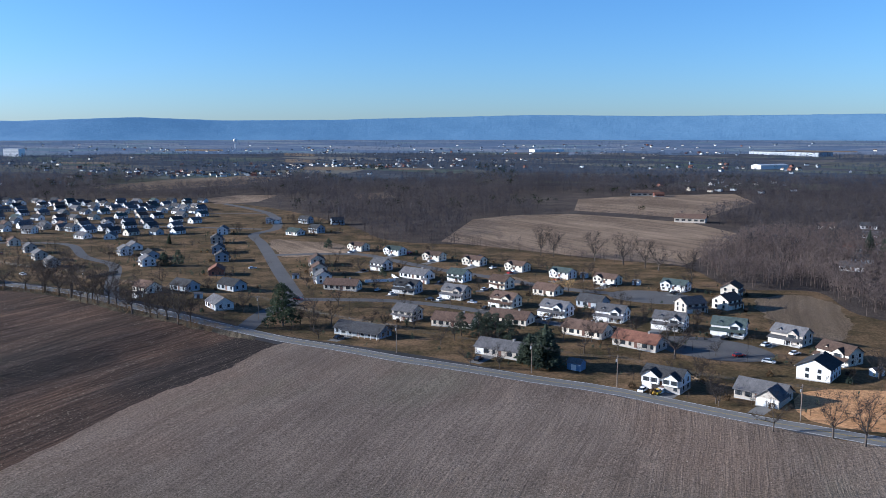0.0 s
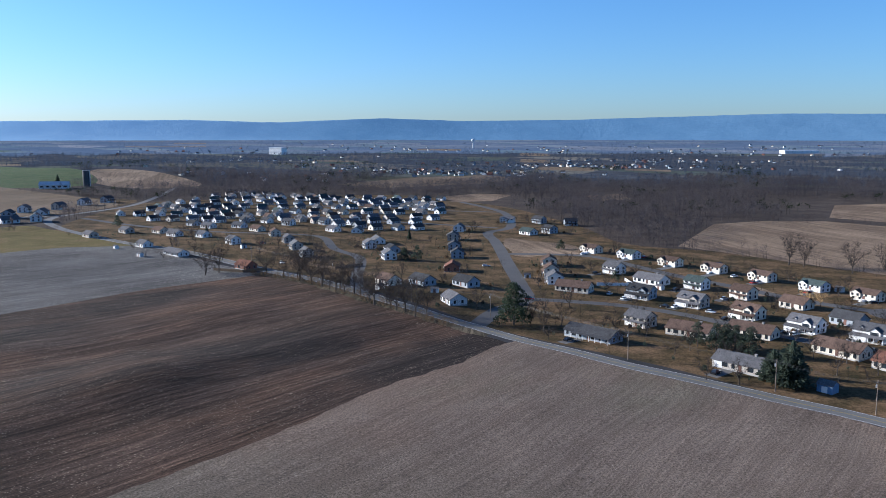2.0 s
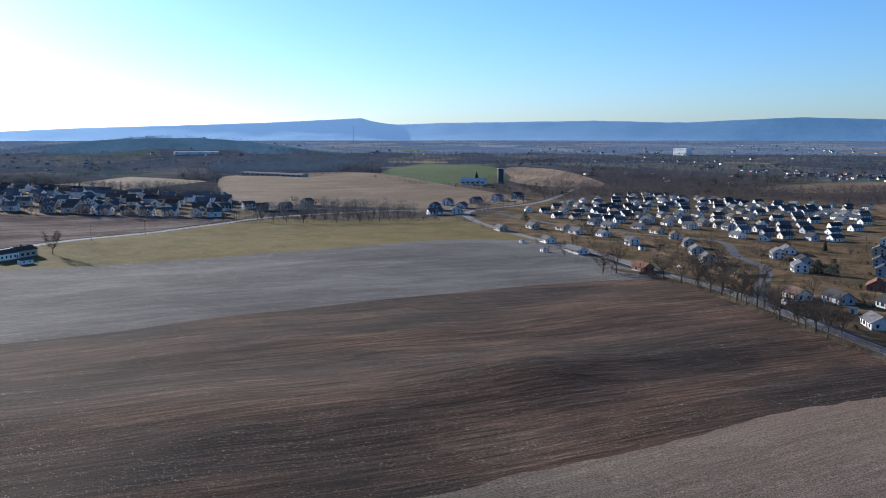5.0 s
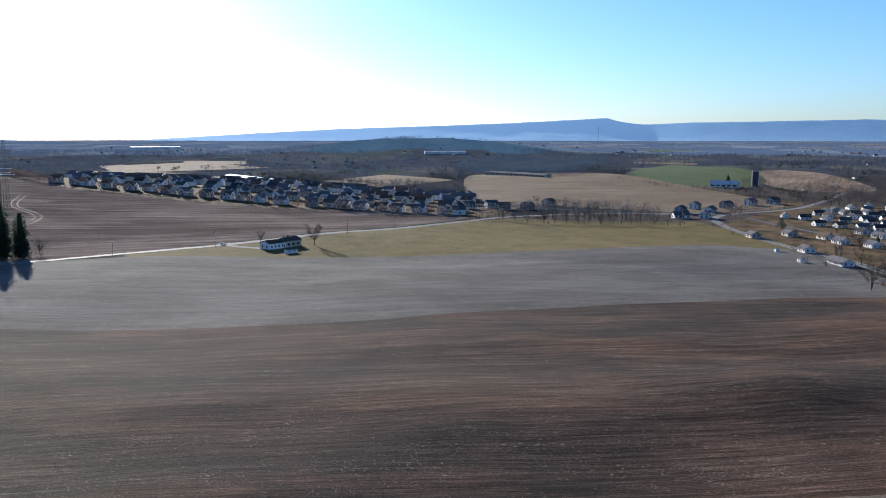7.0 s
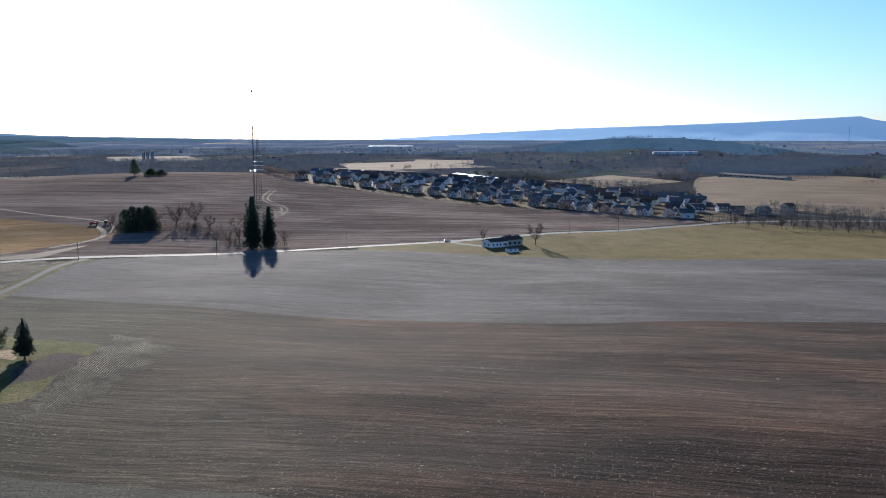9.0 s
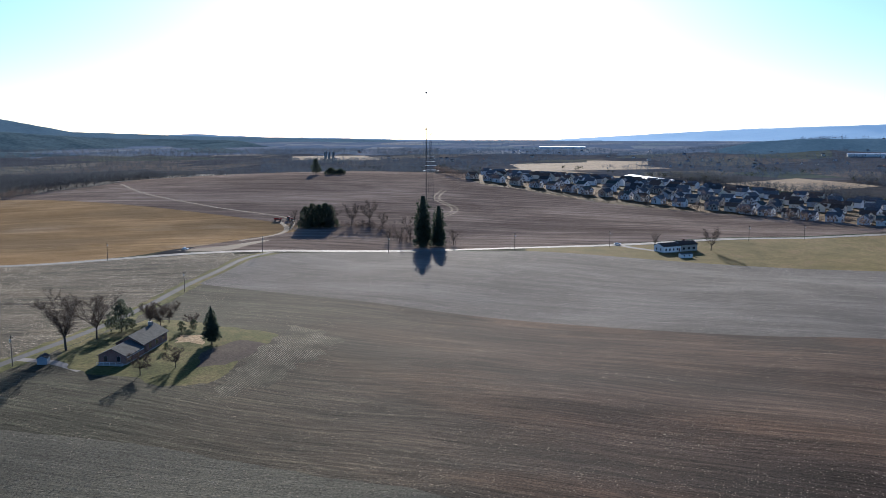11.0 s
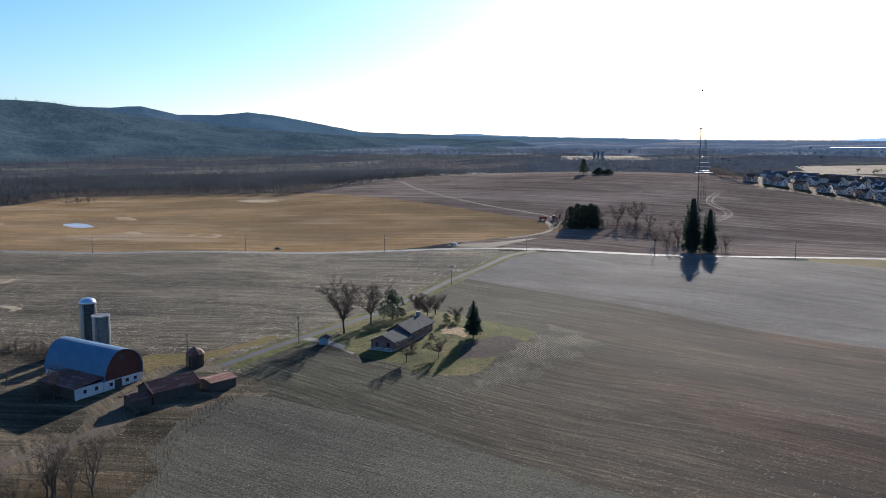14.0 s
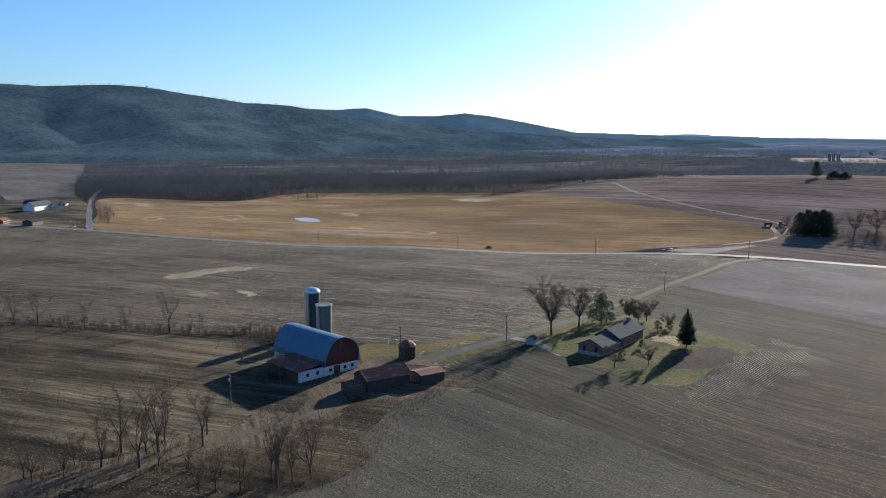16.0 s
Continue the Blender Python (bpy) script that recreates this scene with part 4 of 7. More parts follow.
M["glass"] = plain("window_glass", (0.0180, 0.0220, 0.0280), (0.0300, 0.0360, 0.0450), 0.7, 0.05, 0, 0, 0, 0.7)
M["door_dark"] = plain("painted_door", (0.0900, 0.0500, 0.0400), (0.130, 0.0700, 0.0500), 3.0, 0.5, 0, 0, 0.4)
M["bark"] = plain("grey_brown_bark", (0.0545, 0.0445, 0.0370), (0.096, 0.0800, 0.0690), 3.0, 0.95, 0, 0.3, 0.15)
M["willow"] = plain("yellow_willow_twigs", (0.380, 0.250, 0.100), (0.500, 0.340, 0.150), 1.5, 0.9)
M["pole_wood"] = plain("weathered_pole_wood", (0.120, 0.0950, 0.0750), (0.200, 0.165, 0.135), 2.0, 0.9)
M["steel"] = plain("galvanised_steel", (0.400, 0.410, 0.420), (0.550, 0.560, 0.570), 1.0, 0.4, 0.8)
M["wire"] = plain("black_cable", (0.0300, 0.0300, 0.0320), (0.0450, 0.0450, 0.0480), 1.0, 0.6)
M["rubber"] = plain("tyre_rubber_and_bay_shade", (0.0180, 0.0180, 0.0190), (0.0300, 0.0300, 0.0310), 4.0, 0.9)


def island_mat(name, c1, c2, rough=0.95, haze_glow=0.0):
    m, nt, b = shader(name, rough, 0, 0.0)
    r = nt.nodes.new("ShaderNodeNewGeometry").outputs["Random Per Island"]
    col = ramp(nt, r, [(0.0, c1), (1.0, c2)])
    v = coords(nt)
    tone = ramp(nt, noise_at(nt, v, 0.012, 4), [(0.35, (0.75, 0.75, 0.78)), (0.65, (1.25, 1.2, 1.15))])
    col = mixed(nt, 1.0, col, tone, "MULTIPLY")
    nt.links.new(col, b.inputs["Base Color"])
    # faint blue emission imitates haze in front of far trees
    if haze_glow:
        b.inputs["Emission Color"].default_value = (*HAZE_BLUE, 1)
        b.inputs["Emission Strength"].default_value = haze_glow
    # light passes through a mass of twigs from behind
    thin = nt.nodes.new("ShaderNodeBsdfTranslucent")
    nt.links.new(col, thin.inputs["Color"])
    both = node(nt, "ShaderNodeMixShader", Fac=0.48)
    nt.links.new(b.outputs[0], both.inputs[1])
    nt.links.new(thin.outputs[0], both.inputs[2])
    nt.links.new(both.outputs[0], nt.nodes["Material Output"].inputs["Surface"])
    return m


M["twig"] = island_mat("winter_twigs", (0.038, 0.034, 0.0315), (0.07, 0.061, 0.055))
M["wood_near"] = island_mat("bare_woodland_twigs", (0.062, 0.053, 0.05), (0.12, 0.102, 0.096))
M["wood_north"] = island_mat("purple_grey_woodland_twigs", (0.05, 0.047, 0.05), (0.098, 0.09, 0.094))
M["wood_east"] = island_mat("pale_bare_woodland_twigs", (0.092, 0.075, 0.068), (0.17, 0.14, 0.125))
# far woods: blue haze painted into base colour and glow
M["wood_far"] = island_mat("hazed_bare_woodland", (0.038, 0.047, 0.064), (0.066, 0.079, 0.103), 0.95, 0.015)
M["wood_south"] = island_mat("hazed_southern_forest", (0.05, 0.057, 0.066), (0.076, 0.084, 0.094), 0.95, 0.009)
M["wood_west"] = island_mat("hazed_western_woodland", (0.03, 0.04, 0.053), (0.056, 0.069, 0.086), 0.95, 0.03)
M["wood_horizon"] = island_mat("hazed_horizon_woodland", (0.05, 0.058, 0.068), (0.085, 0.094, 0.105), 0.95, 0.045)
M["evergreen_far"] = island_mat("far_evergreens", (0.0150, 0.0225, 0.0150), (0.0338, 0.0413, 0.0263))
# bluish base carries a little painted distance haze
M["wood_mid"] = island_mat("haze_blue_forest_twigs", (0.037, 0.044, 0.053), (0.068, 0.077, 0.09))
M["needle"] = island_mat("dark_conifer_needles", (0.04, 0.054, 0.042), (0.088, 0.108, 0.078))
M["needle_blue"] = island_mat("pine_needles", (0.03, 0.045, 0.03), (0.07, 0.09, 0.058))
M["brush"] = island_mat("dry_brush", (0.0825, 0.0562, 0.0338), (0.195, 0.143, 0.0825))

# ---- trees ----
def blade(bm, p, q, w, rnd):
    d = (q - p).normalized()
    s = d.orthogonal().normalized()
    s.rotate(Matrix.Rotation(rnd.uniform(0, 6.28), 3, d))
    a, b, c = bm.verts.new(p + s * w), bm.verts.new(p - s * w), bm.verts.new(q)
    bm.faces.new((a, b, c))


def bare_tree(seed, height, spread, label, twig="twig", group="bare trees", twigs=10, limbs=0):
    """A leafless tree: trunk, limbs that fork outwards, and fine twigs that fill a rounded crown."""
    rnd = random.Random(seed)
    bt, bc = bmesh.new(), bmesh.new()
    fork = height * rnd.uniform(0.2, 0.28)
    foot, top = Vector((0, 0, -0.3)), Vector((rnd.uniform(-0.2, 0.2), rnd.uniform(-0.2, 0.2), fork))
    r0 = height * 0.017
    tube(bt, foot, top, r0 * 1.25, r0, 7)
    n = limbs or rnd.randint(5, 7)
    for k in range(n):
        a = 6.283 * (k + rnd.uniform(-0.3, 0.3)) / n
        tilt = rnd.uniform(0.2, 1.05) * spread
        p, d = top - Vector((0, 0, rnd.uniform(0, 0.15) * fork)), Vector((math.cos(a) * math.sin(tilt), math.sin(a) * math.sin(tilt), math.cos(tilt)))
        left, r = (height - fork) * rnd.uniform(0.8, 1.02), r0 * rnd.uniform(0.45, 0.65)
        for seg in range(4):
            q = p + d * left * (0.3, 0.27, 0.23, 0.2)[seg]
            tube(bt, p, q, r, r * 0.68, 4)
            r *= 0.68
            for _ in range(3 + seg):
                u = rnd.uniform(0.1, 1.0)
                s = Vector((rnd.gauss(0, 1), rnd.gauss(0, 1), rnd.gauss(0.2, 0.5))).normalized()
                bp = p.lerp(q, u)
                bd = (d * 0.55 + s * 0.8 + Vector((0, 0, 0.22))).normalized()
                bl = left * rnd.uniform(0.16, 0.3)
                bq = bp + bd * bl
                tube(bc, bp, bq, r * 0.5, r * 0.2, 3)
                for _ in range(twigs):
                    v = bp.lerp(bq, rnd.uniform(0.2, 1.0))
                    ts = Vector((rnd.gauss(0, 1), rnd.gauss(0, 1), rnd.gauss(0.25, 0.7))).normalized()
                    blade(bc, v, v + (bd * 0.5 + ts * 0.8).normalized() * height * rnd.uniform(0.06, 0.15), height * 0.0024, rnd)
            d = (d + Vector((rnd.uniform(-0.25, 0.25), rnd.uniform(-0.25, 0.25), rnd.uniform(-0.1, 0.2)))).normalized()
            p = q
    root = thing("bare_tree", Matrix(), label, "tree", group)
    part("trunk", bt, M["bark"], root, "", None, True)
    part("crown", bc, M[twig], root, "fine leafless twigs")
    return root


def tuft(bm, p, d, ln, w, rnd):
    """A spray of needles: two leaves folded along the twig."""
    s = d.orthogonal().normalized()
    s.rotate(Matrix.Rotation(rnd.uniform(0, 6.28), 3, d))
    a, b = bm.verts.new(p), bm.verts.new(p + d * ln)
    m = p + d * ln * 0.5
    c, e = bm.verts.new(m + s * w), bm.verts.new(m - s * w - Vector((0, 0, w * 0.3)))
    bm.faces.new((a, c, b))
    bm.faces.new((a, b, e))


def conifer(seed, height, radius, mat, label, power=0.85, levels=16, ragged=0.25, bottom=0.06, group="evergreens"):
    """A spiky evergreen: drooping sprays set thickly over a tapering crown round a dark core."""
    rnd = random.Random(seed)
    bt, bc = bmesh.new(), bmesh.new()
    tube(bt, (0, 0, -0.3), (0, 0, height * 0.95), height * 0.018, 0.03, 6)
    core = [(radius * 0.55 * max(0.03, 1 - u) ** power, height * (bottom + (0.93 - bottom) * u)) for u in (0, 0.2, 0.4, 0.6, 0.8, 1.0)]
    lathe(bc, core, 9)
    n = int(120 * levels)
    for _ in range(n):
        u = 1 - math.sqrt(rnd.random())
        u = min(1.0, u * 0.85 + rnd.random() * 0.15)
        a = rnd.uniform(0, 6.283)
        rr = radius * max(0.05, 1 - u) ** power
        lump = 1 + ragged * 1.6 * noise.noise((math.cos(a) * 1.7 + seed, math.sin(a) * 1.7, u * levels * 0.45))
        r = rr * lump * rnd.uniform(0.45, 0.88)
        z = height * (bottom + (0.97 - bottom) * u)
        p = Vector((math.cos(a) * r, math.sin(a) * r, z + rnd.uniform(-0.02, 0.02) * height))
        d = Vector((math.cos(a) + rnd.gauss(0, 0.35), math.sin(a) + rnd.gauss(0, 0.35), rnd.gauss(0.05, 0.3))).normalized()
        tuft(bc, p, d, rr * lump * 0.26 + radius * 0.08, radius * rnd.uniform(0.035, 0.07), rnd)
    root = thing("evergreen_tree", Matrix(), label, "tree", group)
    part("trunk", bt, M["bark"], root)
    part("crown", bc, M[mat], root, "dark dense needles")
    return root


def bushy(seed, height, radius, mat, label, lobes=16, group="evergreens", low=0.12):
    """A broad evergreen of many rounded boughs with gaps between them."""
    rnd = random.Random(seed)
    bt, bc = bmesh.new(), bmesh.new()
    tube(bt, (0, 0, -0.3), (0, 0, height * 0.9), height * 0.022, 0.04, 6)
    for k in range(lobes):
        u = (k + rnd.random()) / lobes
        a = k * 2.4 + rnd.uniform(-0.5, 0.5)
        z = height * (low + (0.84 - low) * u)
        reach = radius * (1 - u ** 2.2) * rnd.uniform(0.45, 0.8)
        c = Vector((math.cos(a) * reach, math.sin(a) * reach, z))
        rad = radius * rnd.uniform(0.3, 0.45) * (1.1 - 0.4 * u)
        tube(bt, (0, 0, z * 0.85), c, height * 0.008, 0.02, 4)
        for _ in range(210):
            d = Vector((rnd.gauss(0, 1), rnd.gauss(0, 1), rnd.gauss(0.15, 0.8))).normalized()
            p = c + Vector((d.x, d.y, d.z * 0.62)) * rad * rnd.uniform(0.4, 0.9)
            e = (d + Vector((rnd.gauss(0, 0.4), rnd.gauss(0, 0.4), rnd.gauss(0.15, 0.3)))).normalized()
            tuft(bc, p, e, rad * rnd.uniform(0.2, 0.36), rad * rnd.uniform(0.05, 0.1), rnd)
    root = thing("evergreen_tree", Matrix(), label, "tree", group)
    part("trunk", bt, M["bark"], root)
    part("crown", bc, M[mat], root, "dark needles in rounded boughs")
    return root


def place_all(template, spots, base_height, seed=3):
    """Copies a tree to each (x, y, height); the first spot takes the template itself."""
    rnd = random.Random(seed)
    temps = template if isinstance(template, list) else [template]
    fresh = set()
    for x, y, ht in spots:
        k = rnd.randrange(len(temps))
        m = ground_pose(x, y, rnd.uniform(0, 360), ht * PLAN / base_height, 0.05)
        if k in fresh:
            spawn(temps[k], m)
        else:
            temps[k].matrix_basis = m
            fresh.add(k)
    for k in range(len(temps)):
        if k not in fresh:
            for o in list(temps[k].children_recursive) + [temps[k]]:
                bpy.data.objects.remove(o)


ROAD_TREES = [(-247, 366, 8), (-209, 317, 9), (-170, 316, 12), (-159, 309, 10), (-150, 302, 13), (-143, 297, 14), (-137, 291, 9), (-133, 288, 13), (-127, 283, 10), (-119, 279, 12), (-109, 268, 13), (-101, 263, 8), (-94, 259, 11), (-89, 254, 12), (-206, 323, 12), (-185, 328, 11), (-164, 317, 11), (-154, 310, 15), (-146, 304, 12), (-124, 285, 14), (-113, 273, 9), (-98, 261, 10), (-86, 257, 8), (-104, 267, 8), (-212, 322, 11), (-214, 373, 8), (-92, 322, 7), (-54, 336, 7), (-160, 312, 12), (-133, 292, 11), (-50, 275, 8), (-44, 292, 7), (-74, 276, 7)]
ESTATE_TREES = [(58, 222, 11), (10, 211, 6), (-6, 234, 6), (-20, 243, 6), (38, 238, 7), (44, 229, 6), (40, 420, 14), (46, 415, 12), (65, 404, 13), (76, 389, 14), (84, 379, 12), (88, 370, 11), (94, 338, 12), (74, 161, 9), (78, 156, 10), (64, 166, 7), (8, 229, 6), (92, 152, 9), (70, 225, 4), (30, 240, 6), (-42, 262, 8), (-24, 259, 7), (-46, 252, 7), (-15, 256, 6), (-2, 240, 6), (34, 226, 7), (60, 205, 5), (-52, 262, 7)]
bare = [bare_tree(11, 10, 0.95, "leafless grey-brown tree with fine spreading twigs"), bare_tree(23, 10, 1.2, "broad leafless tree with dark forking limbs"), bare_tree(37, 10, 0.75, "slender leafless tree with upright branches"), bare_tree(41, 10, 1.35, "low wide leafless tree with dense twigs")]
FARM_TREES = [(-450, 137, 7), (-473, 4, 13), (-466, -2, 8), (-470, -8, 7), (-546, -71, 7), (-462, 28, 8), (-520, -44, 12)]
WEED_TREES = [(-164, -249, 10), (-167, -241, 10), (-172, -224, 8), (-177, -211, 7), (-183, -198, 12), (-115, -124, 14), (-110, -118, 7), (-108, -121, 12), (-122, -119, 11), (-108, -127, 6), (-92, -130, 7), (-97, -128, 7), (-115, -93, 12), (-121, -90, 11), (-108, -101, 8), (-110, -97, 8), (-118, -92, 8), (-168, -153, 7), (-160, -132, 8), (-188, -190, 6), (-112, -112, 7)]
LINE_TREES = [(-497, 327, 11), (-487, 331, 9), (-479, 336, 12), (-472, 345, 13), (-468, 351, 12), (-462, 357, 13), (-458, 363, 12), (-456, 371, 14), (-450, 377, 13), (-445, 381, 11), (-441, 388, 14), (-438, 394, 12), (-431, 396, 12), (-426, 404, 11), (-421, 411, 11), (-417, 419, 10), (-447, 375, 11), (-474, 346, 9)]
place_all(bare, ROAD_TREES + ESTATE_TREES + FARM_TREES + [(x, y, z * 0.65) for x, y, z in LINE_TREES], 9)
WEED_TREES = [(x, y, z * 1.02) for x, y, z in WEED_TREES]
place_all([bare_tree(55, 10, 0.5, "slender leafless tree in dry weeds", "twig", "bare trees", 7, 4), bare_tree(56, 10, 0.42, "thin upright leafless tree in dry weeds", "twig", "bare trees", 6, 4), bare_tree(57, 10, 0.7, "small crooked leafless tree in dry weeds", "twig", "bare trees", 6, 4)], WEED_TREES + [(x - 5, y - 4, z * 0.7) for x, y, z in WEED_TREES[5:17]] + [(x + 4, y - 6, z * 0.8) for x, y, z in WEED_TREES[5:17:2]], 9, 4)
place_all(bare_tree(52, 7, 0.9, "bare willow with golden yellow twigs", "willow"), [(37, 312, 7.5), (41, 316, 6)], 7)
place_all([bare_tree(44, 10, 0.8, "broad fan-shaped leafless tree beside a lane", "twig", "bare trees", 17, 9), bare_tree(45, 10, 0.9, "spreading leafless garden tree with ivy", "twig", "bare trees", 17, 8)], [(-239, -93, 15), (-254, -90, 12.5)], 9, 1)
place_all(bare_tree(48, 10, 1.25, "dense round leafless tree beside a white bungalow", "twig", "bare trees", 22), [(-436, 163, 10.5), (-531, -33, 12), (-534, -22, 13), (-518, -13, 8)], 9, 5)
place_all([bare_tree(46, 10, 1.4, "round dense leafless ornamental tree", "twig", "bare trees", 26, 8), bare_tree(47, 10, 1.5, "wide dark leafless thicket tree", "twig", "bare trees", 26, 8)], [(-274, -80, 7.5), (-277, -75, 7), (-271, -76, 6.5), (-220, -57, 5.2), (-213, -64, 6), (-267, -65, 4.5), (-279, -82, 6)], 9, 2)
PINES = [(-57, 259, 16)]
place_all(bushy(61, 16, 6.4, "needle_blue", "tall ragged pine beside the road junction", 22), PINES, 16)
spruce = [conifer(71, 12, 2.5, "needle", "dark green spruce with a pointed crown"), conifer(72, 12, 3.2, "needle", "broad dark evergreen with a ragged crown", 0.6, 15, 0.4, 0.03)]
BUSHY = [(5, 243, 9), (10, 242, 9), (14, 240, 9), (0, 246, 8.5), (8, 247, 8), (19, 222, 7), (-264, -86, 11.5), (-370, 462, 9), (-132, 381, 9), (-34, 353, 4.5), (-70, 433, 6), (-140, 384, 7)]
place_all([bushy(73, 12, 5.4, "needle", "broad dark evergreen with rounded boughs", 18), bushy(74, 12, 4.6, "needle", "bushy dark evergreen with a loose crown", 16)], BUSHY, 12, 9)
ROUND = [(-254, -76, 3.6), (-259, -66, 4.2), (-262, -63, 4), (-268, -84, 4), (-236, -64, 3)]
place_all(bushy(75, 5, 2.4, "needle_blue", "round clipped evergreen bush on a lawn", 10, "evergreen bushes", 0.2), ROUND, 5, 4)
EVERGREENS = [(201, 412, 15), (206, 405, 13), (-286, 437, 7), (-163, 457, 7), (-665, 738, 15)]
place_all(spruce, EVERGREENS, 12, 8)
place_all(conifer(76, 12, 2.5, "needle", "full dark spruce at the edge of a lawn", 0.62, 20, 0.45, 0.08), [(-243, -53, 12)], 12, 2)
place_all(conifer(77, 14, 4.3, "needle", "broad dark cedar beside the country road", 0.5, 24, 0.5, 0.03), [(22, 213, 12.5), (18, 216, 9)], 14, 2)
column = [conifer(81, 30, 4.4, "needle", "tall narrow dark spruce beside the county road", 0.24, 34, 0.36, 0.02, "twin spruces")]
place_all(column, [(-452, 11, 30), (-454, 19.5, 24)], 30)
place_all(bushy(83, 18, 6.6, "needle", "dense dark evergreen in a farm copse", 30, "evergreens", 0.04), [(-523, -61, 15.5), (-526, -57, 17), (-524, -53, 16.5), (-527, -49, 17), (-524, -46, 16)], 18, 5)
place_all(bushy(84, 18, 6.0, "needle", "lone broad dark evergreen on the hill field", 30), [(-819, -88, 17)], 18, 5)
place_all(bushy(86, 8, 7.5, "needle", "low wide dark evergreen clump on the hill field", 22, "evergreens", 0.1), [(-817, -73, 7), (-816, -64, 6)], 8, 5)


# ---- woodland ----
def cloud(name, label, spots, blades, width, mat, seed, category="woodland", lean=1.0):
    """Many leafless trees as one mass: a trunk and a rounded crown of thin twigs for each (x, y, z, height)."""
    rs = np.random.RandomState(seed)
    s = np.array(spots, float)
    n = len(s)
    H = s[:, 3]
    R = H * rs.uniform(0.24, 0.36, n)
    tr_a = rs.uniform(0, 6.28, n)
    V, Fc = [], []
    # trunks, three-sided
    for k in range(3):
        a = tr_a + k * 2.094
        r = H * 0.009 + 0.04
        V.append(np.stack([s[:, 0] + r * np.cos(a), s[:, 1] + r * np.sin(a), s[:, 2] - 0.5], 1))
    V.append(np.stack([s[:, 0], s[:, 1], s[:, 2] + 0.8 * H], 1))
    idx = np.arange(n)
    for k in range(3):
        Fc.append(np.stack([idx + k * n, idx + ((k + 1) % 3) * n, idx + 3 * n], 1))
    base = 4 * n
    mid = s[:, 2] + 0.57 * H
    for b in range(blades):
        a = rs.uniform(0, 6.28, n)
        up = np.clip(rs.uniform(-0.75, 1.0, n) * lean, -1, 1)
        flat = np.sqrt(1 - up * up)
        d = np.stack([np.cos(a) * flat * R, np.sin(a) * flat * R, up * 0.42 * H], 1)
        p = np.stack([s[:, 0], s[:, 1], mid], 1) + d * (rs.uniform(0.05, 1.0, n) ** 0.5)[:, None]
        w = rs.normal(0, 1, (n, 3)) + np.stack([np.cos(a) * flat, np.sin(a) * flat, up + 0.35], 1) * 0.9
        w /= np.linalg.norm(w, axis=1)[:, None]
        q = p + w * (H * rs.uniform(0.1, 0.22, n))[:, None]
        side = np.stack([-np.sin(a), np.cos(a), rs.uniform(-0.8, 0.8, n)], 1) * (width * rs.uniform(0.5, 1.3, n))[:, None]
        V += [p + side, p - side, q]
        Fc.append(np.stack([idx + base, idx + base + n, idx + base + 2 * n], 1))
        base += 3 * n
    me = bpy.data.meshes.new(name)
    me.from_pydata(np.concatenate(V).tolist(), [], np.concatenate(Fc).tolist())
    me.materials.append(mat)
    return tagged(new(name, me), label, category, "", "stuff")


OPEN = [a[2] for a in AREAS if a[0] not in ("tree_strip", "woodland_floor", "forest_floor")]
OPEN_BOX = [(min(p[0] for p in a), max(p[0] for p in a), min(p[1] for p in a), max(p[1] for p in a)) for a in OPEN]
SOUTH_OPEN = poly([(-330, -480), (-552, -760), (-700, -960), (-950, -1310), (-1170, -1400), (-1054, -1750), (-300, -1200), (-200, -700)])


def clear(x, y):
    if inside((x, y), SOUTH_OPEN) or inside((x, y), MEADOW_RIM_LINE):
        return True
    return any(b[0] <= x <= b[1] and b[2] <= y <= b[3] and inside((x, y), a) for a, b in zip(OPEN, OPEN_BOX))


def scatter(seed, az0, az1, r0, r1, n, lo, hi, gaps=0.2, wave=260.0):
    rnd, out = random.Random(seed), []
    tries = 0
    while len(out) < n and tries < n * 6:
        tries += 1
        a, r = radians(rnd.uniform(az0, az1)), math.sqrt(rnd.uniform(r0 * r0, r1 * r1))
        x, y = -math.sin(a) * r, math.cos(a) * r
        if noise.noise((x / wave, y / wave, 5.0)) > gaps or clear(x, y):
            continue
        out.append((x, y, h(x, y), rnd.uniform(lo, hi)))
    return out


def grove(seed, outline, n, lo, hi):
    rnd, out = random.Random(seed), []
    poly_m = poly(outline)
    x0, x1, y0, y1 = min(p[0] for p in poly_m), max(p[0] for p in poly_m), min(p[1] for p in poly_m), max(p[1] for p in poly_m)
    while len(out) < n:
        x, y = rnd.uniform(x0, x1), rnd.uniform(y0, y1)
        if inside((x, y), poly_m):
            out.append((x, y, h(x, y), rnd.uniform(lo, hi)))
    return out


def hedge(seed, line, n, spread, lo, hi):
    rnd, out = random.Random(seed), []
    line = poly(line, False, 1e6)
    for _ in range(n):
        k = rnd.randrange(len(line) - 1)
        u = rnd.random()
        x = line[k][0] + (line[k + 1][0] - line[k][0]) * u + rnd.gauss(0, spread)
        y = line[k][1] + (line[k + 1][1] - line[k][1]) * u + rnd.gauss(0, spread)
        out.append((x, y, h(x, y), rnd.uniform(lo, hi)))
    return out


